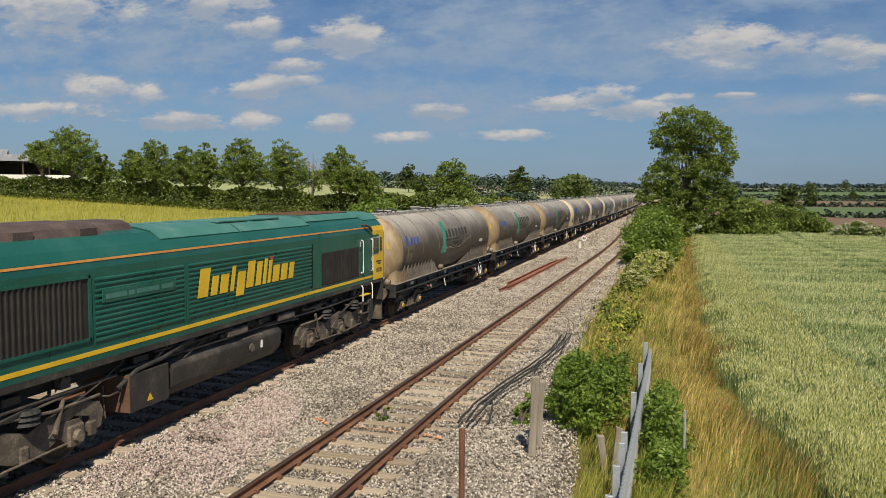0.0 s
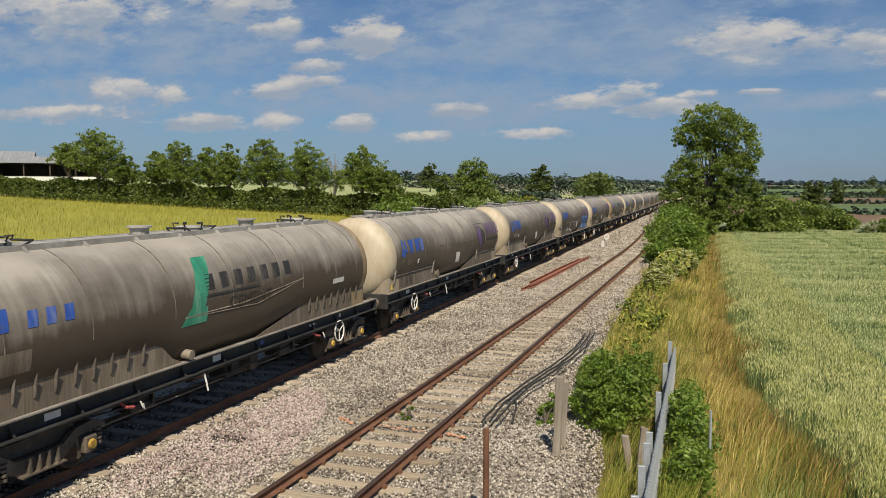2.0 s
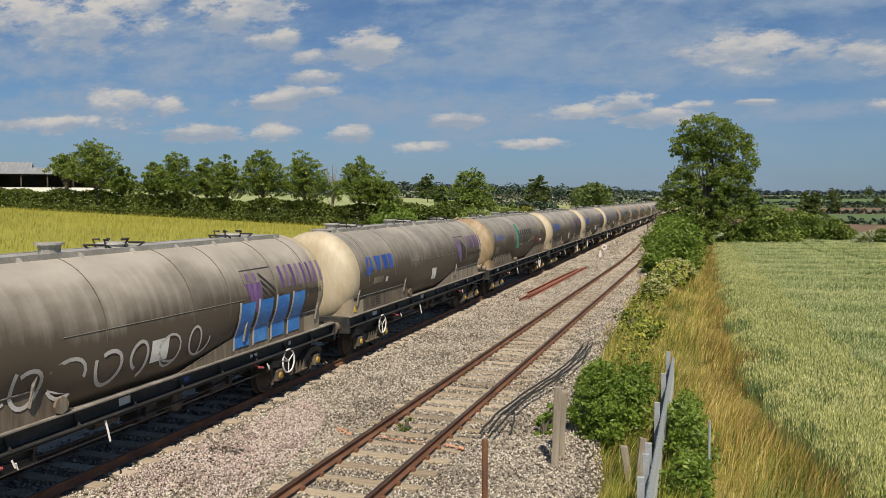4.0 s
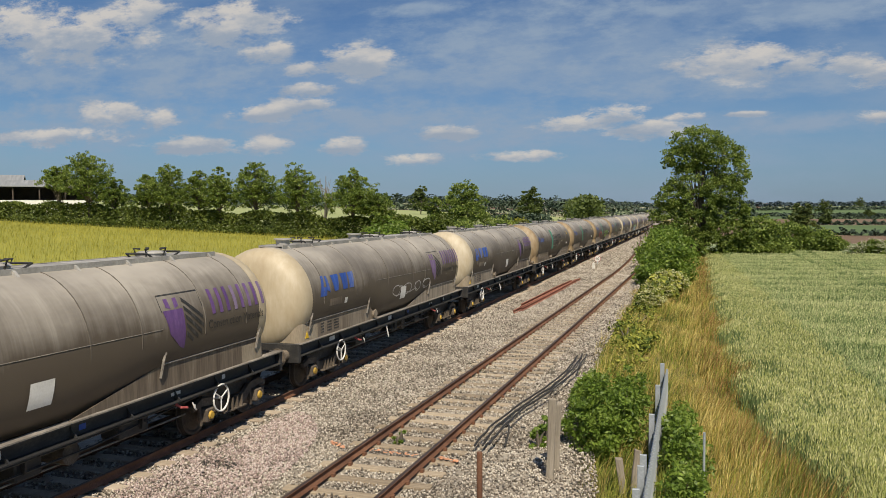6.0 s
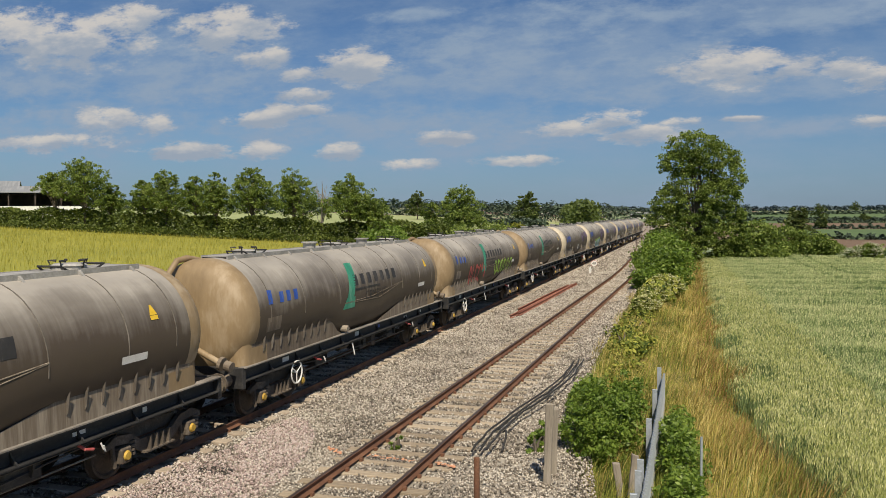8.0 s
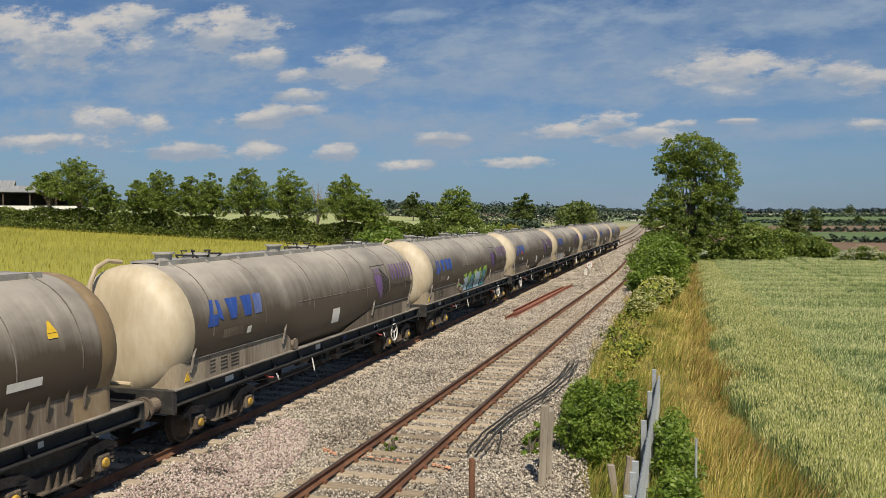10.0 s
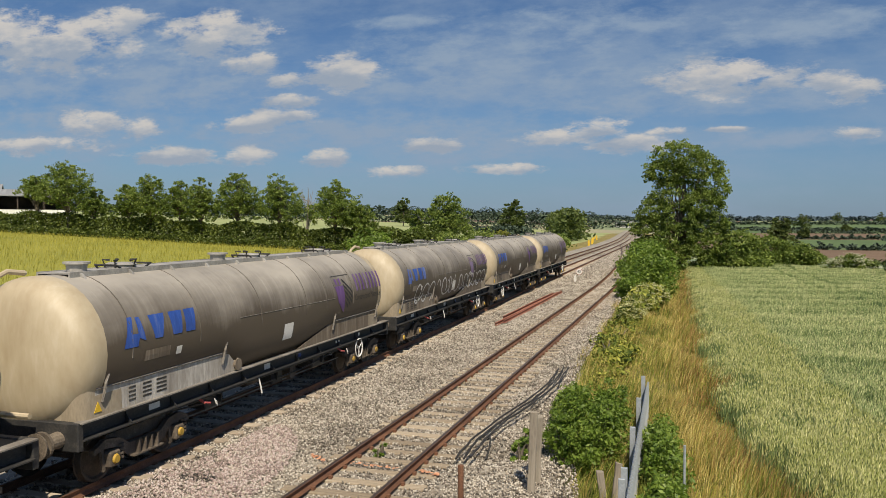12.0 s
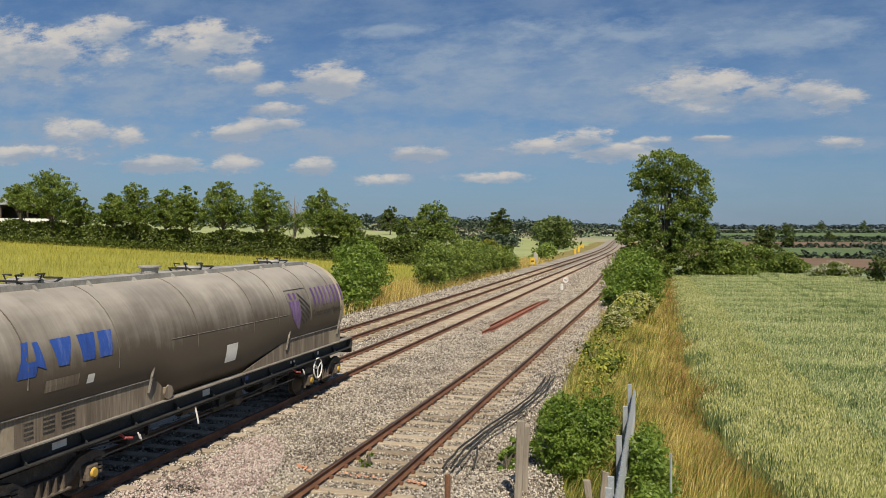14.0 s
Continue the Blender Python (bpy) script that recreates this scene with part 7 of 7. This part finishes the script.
    for k in range(12):
        y0 = -9.3 + 1.55 * k + rng.uniform(-0.2, 0.2)
        w, h, z0 = rng.uniform(0.15, 0.5), rng.uniform(0.1, 0.24), rng.uniform(1.3, 1.45)
        part("equipment_box", bev(box(bmesh.new(), 1.08, rng.uniform(1.16, 1.26), y0, y0 + w, z0, z0 + h), 0.015), M["bogie" if k % 2 else "loco_black"], fr)
    for k in range(13):
        y0 = -9.4 + 1.5 * k
        part("sill_bracket", prism(bmesh.new(), [(1.1, 1.36), (1.28, 1.62), (1.28, 1.66), (1.1, 1.66)], y0, y0 + 0.03, "y"), M["loco_black"], fr)
    for y in (0.2, 2.6):
        part("cooler", bev(box(bmesh.new(), 0.9, 1.28, y, y + 0.9, 1.38, 1.56), 0.03), M["bogie"], fr)
    for y in (-6.63, 6.63):
        loco_bogie(fr, y)
    for e, y in ((1, 9.95),):
        part("headstock", bev(box(bmesh.new(), -1.3, 1.3, y - 0.1, y + 0.12, 1.0, 1.75), 0.02), M["loco_black"], fr)
        part("snow_plough", prism(bmesh.new(), [(-1.25, 0.3), (1.25, 0.3), (1.25, 0.95), (-1.25, 0.95)], y + 0.05, y + 0.13, "y"), M["bogie"], fr)
        part("step_box", bev(box(bmesh.new(), 1.0, 1.34, y - 1.35, y - 0.9, 0.55, 1.15), 0.03), M["loco_black"], fr)
        for k in range(3):
            part("cab_step", box(bmesh.new(), 1.12, 1.36, 8.1, 8.75, 0.75 + 0.3 * k, 0.78 + 0.3 * k), M["loco_yellow"] if k == 2 else M["loco_black"], fr)
        for s in (-1, 1):
            bm = bmesh.new()
            rod(bm, (s * 0.88, y + 0.1, 1.06), (s * 0.88, y + 0.5, 1.06), 0.16, 0.14, 16)
            rod(bm, (s * 0.88, y + 0.5, 1.06), (s * 0.88, y + 0.56, 1.06), 0.27, 0.25, 20)
            part("buffer", bm, M["bogie"], fr)
    return root


LOCO = make_loco()


# ================= movement =================
def run(t):
    """How far the train has come by t."""
    return SPEED * t - SLOW * t * t


def on_line(y):
    x = float(MAIN_X + bend(y))
    slope = float(bend(y + 5) - bend(y - 5)) / 10
    return pose(x, y, 0, 0, 0, -math.degrees(math.atan(slope)))


def motions():
    times = [0.5 * i for i in range(29)]
    walk(LOCO, [(t, on_line(LOCO_Y - run(t))) for t in times])
    for k, root in enumerate(WAGONS):
        walk(root, [(t, on_line(FIRST + HALF + PITCH * k - run(t))) for t in times])

# ================= things beside the line =================
def rust_post(x, y, top):
    r = tagged(new("iron_post"), "rust-brown steel pipe post standing in the ballast", "post")
    r.location = (x, y, -0.3)
    part("pipe", rod(rod(bmesh.new(), (0, 0, 0), (0, 0, top + 0.3), 0.045, 0.045, 16), (0, 0, top + 0.3), (0, 0, top + 0.305), 0.036, 0.036, 16), M["rust"], r)


rust_post(-3.02, 11.25, 1.26)


def wood_post(x, y, h, w, lean, label, seed):
    rng = random.Random(seed)
    r = tagged(new("wooden_post"), label, "post", "old fence posts")
    r.matrix_basis = pose(x, y, -0.45, lean[0], lean[1], rng.uniform(0, 40))
    bm = bmesh.new()
    n = 6
    rings = []
    for i in range(n):
        z = h * i / (n - 1)
        k = w / 2 * (1 + rng.uniform(-0.07, 0.05))
        rings.append([bm.verts.new((sx * k * rng.uniform(0.92, 1.03), sy * k * 0.85 * rng.uniform(0.92, 1.03), z + (rng.uniform(-0.02, 0.05) if i == n - 1 else 0))) for sx, sy in ((-1, -1), (1, -1), (1, 1), (-1, 1))])
    for a, b in zip(rings, rings[1:]):
        for i in range(4):
            bm.faces.new((a[i], a[(i + 1) % 4], b[(i + 1) % 4], b[i]))
    bm.faces.new(rings[-1])
    bm.faces.new(rings[0][::-1])
    part("timber", bev(bm, 0.012), M["old_wood"], r)


wood_post(-2.58, 14.72, 1.72, 0.15, (0, 2.0), "weathered grey timber gatepost at the ballast edge", 1)
wood_post(-2.56, 15.3, 1.5, 0.13, (1, 1.0), "second weathered brown timber post behind it", 2)
wood_post(-1.02, 14.6, 0.92, 0.13, (0, 5), "short split timber stake by the steel fence", 3)
wood_post(-1.2, 14.8, 0.72, 0.14, (3, -8), "short broken timber stake by the steel fence", 4)


def thin_pole(x, y, h):
    r = tagged(new("metal_stake"), "thin grey metal stake in the long grass", "stake")
    r.location = (x, y, -0.45)
    part("tube", rod(bmesh.new(), (0, 0, 0), (0, 0, h), 0.022, 0.022, 12), M["zinc"], r)


thin_pole(0.2, 14.4, 1.42)


def palisade(x, y0, y1, top):
    """Galvanised steel fence: upright pales on two rails, with posts."""
    root = tagged(new("steel_fence"), "galvanised steel palisade fence along the verge", "fence")
    g = -0.45
    for z in (top - 0.28, g + 0.3):
        part("fence_rail", box(box(bmesh.new(), x - 0.03, x + 0.02, y0, y1, z, z + 0.05), x - 0.03, x - 0.024, y0, y1, z - 0.02, z + 0.05), M["zinc"], root)
    post = None
    for y in (10.5, 11.7, 12.8, 13.4, 16.15, 18.9, 21.65):
        if post is None:
            post = part("fence_post", bev(box(bmesh.new(), x - 0.14, x - 0.03, -0.03, 0.03, g, top + 0.08), 0.006), M["zinc"], root)
            post.location = (0, y, 0)
        else:
            share("fence_post", post, root, pose(0, y, 0))
    pale = None
    n = int((y1 - y0) / 0.155)
    for i in range(n + 1):
        yy = y0 + 0.155 * i
        if pale is None:
            o = [(-0.045, -0.005), (-0.024, 0.04), (0.0, 0.0), (0.024, 0.04), (0.045, -0.005), (0.045, 0.003), (0.024, 0.05), (0.0, 0.01), (-0.024, 0.05), (-0.045, 0.003)]
            bm = bmesh.new()
            prism(bm, [(x + 0.02 + b, a) for a, b in o], g + 0.1, top - 0.06, "z")
            pale = part("pale", bm, M["zinc"], root)
            pale.location = (0, yy, 0)
        else:
            share("pale", pale, root, pose(0, yy, random.Random(i).uniform(-0.015, 0.015)))
    return root


palisade(-0.69, 7.0, 21.7, 0.71)


def cables():
    root = tagged(new("signal_cables"), "bundle of black lineside cables trailing over the ballast", "cable")
    base = [(-4.17, 15.75, -0.1), (-4.15, 16.9, -0.02), (-4.03, 18.95, -0.06), (-3.66, 21.0, 0.0), (-3.5, 24.0, -0.08), (-3.6, 27.0, -0.16)]
    rng = random.Random(9)
    for k in range(3):
        pts = []
        for i in range(21):
            t = i / 20 * (len(base) - 1)
            j = min(int(t), len(base) - 2)
            p = Vector(base[j]).lerp(Vector(base[j + 1]), t - j)
            p += Vector((rng.uniform(-0.03, 0.03) * 0.5 + 0.16 * (k - 1), 0, 0.05 + 0.03 * k + rng.uniform(-0.01, 0.015)))
            pts.append(p)
        part("cable", tube(bmesh.new(), pts, 0.024, 7), M["rubber"], root, smooth=True)
    part("cable", tube(bmesh.new(), [(-3.95, 17.0, 0.05), (-3.86, 16.9, 0.12), (-3.8, 16.6, 0.02), (-3.82, 16.3, -0.18)], 0.022, 7), M["rubber"], root, smooth=True)


cables()


def spare_rails():
    n = len(RAIL)
    for k, (a, b) in enumerate((((-8.45, 38.0), (-7.98, 56.6)), ((-8.27, 38.9), (-7.8, 57.4)), ((-8.62, 40.5), (-8.14, 55.5)))):
        root = tagged(new("spare_rail"), "rusty length of spare rail lying on the ballast", "rail", "spare rails")
        v, f = [], []
        for j in range(11):
            t = j / 10
            x, y = a[0] + (b[0] - a[0]) * t + 0.05 * math.sin(4 * t + k), a[1] + (b[1] - a[1]) * t
            v += [(x + p * (1 if k == 0 else 1.0), y, q + (-0.055 + 0.02 * k)) for p, q in RAIL]
        for r in range(10):
            for i in range(n):
                f.append((r * n + i, r * n + (i + 1) % n, (r + 1) * n + (i + 1) % n, (r + 1) * n + i))
        under(np_mesh("rail", v, f, M["red_rust"]), root)


spare_rails()


def speed_sign(x, y):
    root = tagged(new("speed_sign"), "round white lineside speed sign with black figures", "sign")
    root.location = (x, y, -0.25)
    part("post", rod(bmesh.new(), (0, 0, 0), (0, 0, 0.3), 0.03), M["zinc"], root)
    part("rim", rod(bmesh.new(), (0, 0.02, 0.55), (0, 0.0, 0.55), 0.3, 0.3, 24), M["mark_red"], root)
    part("disc", rod(bmesh.new(), (0, 0.0, 0.55), (0, -0.012, 0.55), 0.27, 0.27, 24), M["white_paint"], root)
    cu = bpy.data.curves.new("figures", "FONT")
    cu.body, cu.size, cu.align_x, cu.align_y, cu.extrude = "40", 0.34, "CENTER", "CENTER", 0.002
    ob = new("figures", cu)
    bpy.context.view_layer.update()
    me = bpy.data.meshes.new_from_object(ob.evaluated_get(bpy.context.evaluated_depsgraph_get()))
    bpy.data.objects.remove(ob)
    me.materials.clear()
    me.materials.append(M["rubber"])
    fig = new("figures", me)
    fig.parent = root
    fig.matrix_basis = pose(0, -0.018, 0.55, 90, 0, 0)
    part("backing", box(bmesh.new(), -0.1, 0.25, 0.03, 0.05, 0.78, 0.86), M["white_paint"], root)


speed_sign(-8.62, 75.0)


def marker(x, y, h, w, mat, label):
    r = tagged(new("marker_post"), label, "marker", "lineside markers")
    r.location = (x, y, float(land(x, y)) if x < -18 else -0.26)
    part("post", bev(box(bmesh.new(), -w / 2, w / 2, -w / 3, w / 3, 0, h), 0.02), mat, r)
    part("cap", prism(bmesh.new(), [(-w / 2, h), (w / 2, h), (0, h + w * 0.5)], -w / 3, w / 3, "y"), mat, r)


marker(-8.2, 68.4, 0.55, 0.2, M["white_paint"], "short white painted marker post in the ballast")
for mx, my in ((-19.6, 190), (-20.6, 208), (-22.0, 224), (-24.5, 262), (-26.5, 275)):
    marker(mx, my, 1.3, 0.45, M["yellow_sign"], "yellow lineside marker far down the line")
marker(-18.9, 124, 1.7, 0.5, M["concrete"], "grey concrete lineside post")
marker(-19.4, 126, 1.9, 0.4, M["concrete"], "taller grey concrete lineside post")


def yellow_board(x, y):
    r = tagged(new("yellow_board"), "yellow lineside warning board on a post", "sign")
    r.location = (x, y, -0.5)
    part("post", rod(bmesh.new(), (0, 0, 0), (0, 0, 0.9), 0.04), M["zinc"], r)
    part("board", bev(box(bmesh.new(), -0.32, 0.32, -0.03, 0.0, 0.5, 1.5), 0.01), M["yellow_sign"], r)
    part("bar", box(bmesh.new(), -0.2, 0.2, -0.04, -0.03, 0.9, 1.1), M["rubber"], r)


yellow_board(-18.2, 116)


def paint_marks():
    root = tagged(new("paint_mark"), "orange spray-paint line across the siding stones", "paint mark")
    rng = np.random.default_rng(77)
    for x0, y0, x1, y1, n in ((-7.5, 15.5, -7.05, 15.2, 36), (-6.5, 15.25, -5.35, 15.15, 45), (-4.95, 15.2, -4.5, 15.02, 36)):
        t = rng.random(n)
        c = np.stack([x0 + (x1 - x0) * t + rng.normal(size=n) * 0.02, y0 + (y1 - y0) * t + rng.normal(size=n) * 0.035, np.full(n, -0.172) + rng.uniform(0, 0.012, n)], 1)
        v, f = leaf_quads(c, 0.055, rng, up=6, long=1.2)
        tagged(under(np_mesh("fleck", v, f, M["orange_paint"]), root), kind="stuff")


paint_marks()
bush("weed", -6.12, 15.95, [(0, 0, 0.12, 0.12, 0.12, 0.14), (0.06, 0.08, 0.2, 0.07, 0.08, 0.1)], 260, 0.05, M["leaf_fresh"], "small green weed growing between the siding rails", 301, category="weed", z=-0.22)
bush("weed", -3.15, 16.6, [(0, 0, 0.25, 0.2, 0.3, 0.3), (0.1, 0.5, 0.35, 0.18, 0.3, 0.3)], 500, 0.06, M["leaf_fresh"], "yellow-flowered weed beside the gatepost", 302, category="weed", z=-0.24)


def cinder(x, y):
    rng = np.random.default_rng(31)
    ob = stones("cinders", x - 0.5, x + 0.5, y - 0.35, y + 0.35, 150, -0.19, 0.04, M["oily"], 31, "small heap of black cinders on the ballast",
                lambda a, b: ((a - x) / 0.42) ** 2 + ((b - y) / 0.22) ** 2 < 1, 1.0)
    return ob


cinder(-9.05, 13.5)


# ================= farm buildings =================
M["sheet_grey"] = material("sheet_grey", [(0.16, 0.17, 0.18), (0.24, 0.25, 0.26), (0.32, 0.33, 0.34)], 0.7, scale=0.5, fine=6, bump=0.3, stretch=(4, 0.3, 0.3))
M["barn_dark"] = material("barn_dark", [(0.04, 0.03, 0.025), (0.08, 0.06, 0.05), (0.12, 0.09, 0.075)], 0.9, scale=0.5, fine=6, bump=0.2)
M["roof_brown"] = material("roof_brown", [(0.14, 0.09, 0.075), (0.2, 0.14, 0.115), (0.26, 0.19, 0.16)], 0.85, scale=0.5, fine=6, bump=0.2)


def barn(x, y, w, d, h, roof, turn, wall, top, label, lift=0.0):
    r = tagged(new("barn"), label, "barn", "farm buildings")
    r.matrix_basis = pose(x, y, float(land(x, y)) - 0.3 + lift, 0, 0, turn)
    wl = part("wall", box(box(box(bmesh.new(), -w / 2, w / 2, d / 2 - 0.2, d / 2, 0, h), -w / 2, -w / 2 + 0.2, -d / 2, d / 2, 0, h), w / 2 - 0.2, w / 2, -d / 2, d / 2, 0, h), M["barn_dark"], r)
    part("front_wall", box(bmesh.new(), -w / 2 + 0.2, w / 2 - 0.2, -d / 2, -d / 2 + 0.2, 0, h * 0.5), wall, r)
    n = max(2, int(w / 5))
    for i in range(n + 1):
        xx = -w / 2 + 0.3 + (w - 0.6) * i / n
        part("stanchion", box(bmesh.new(), xx - 0.12, xx + 0.12, -d / 2 - 0.01, -d / 2 + 0.19, h * 0.5, h), M["barn_dark"], r)
    part("roof", prism(bmesh.new(), [(-d / 2 - 0.5, h - 0.1), (0, h + roof), (d / 2 + 0.5, h - 0.1), (d / 2 + 0.5, h + 0.08), (0, h + roof + 0.18), (-d / 2 - 0.5, h + 0.08)], -w / 2 - 0.4, w / 2 + 0.4), top, r)


barn(-147.2, 150.0, 22, 14, 6.2, 1.5, 42, M["white_paint"], M["sheet_grey"], "open-sided farm barn with white walls behind the hedge")
barn(-170.0, 152.0, 22, 14, 6.4, 2.2, 42, M["sheet_grey"], M["sheet_grey"], "large grey steel-sheeted farm shed")
for bx, by, bw in ((-160, 900, 26), (-118, 930, 18), (-60, 1000, 22)):
    barn(bx, by, bw, 10, 5, 3, 10, M["white_paint"], M["sheet_grey"], "pale distant farm building among trees")


motions()
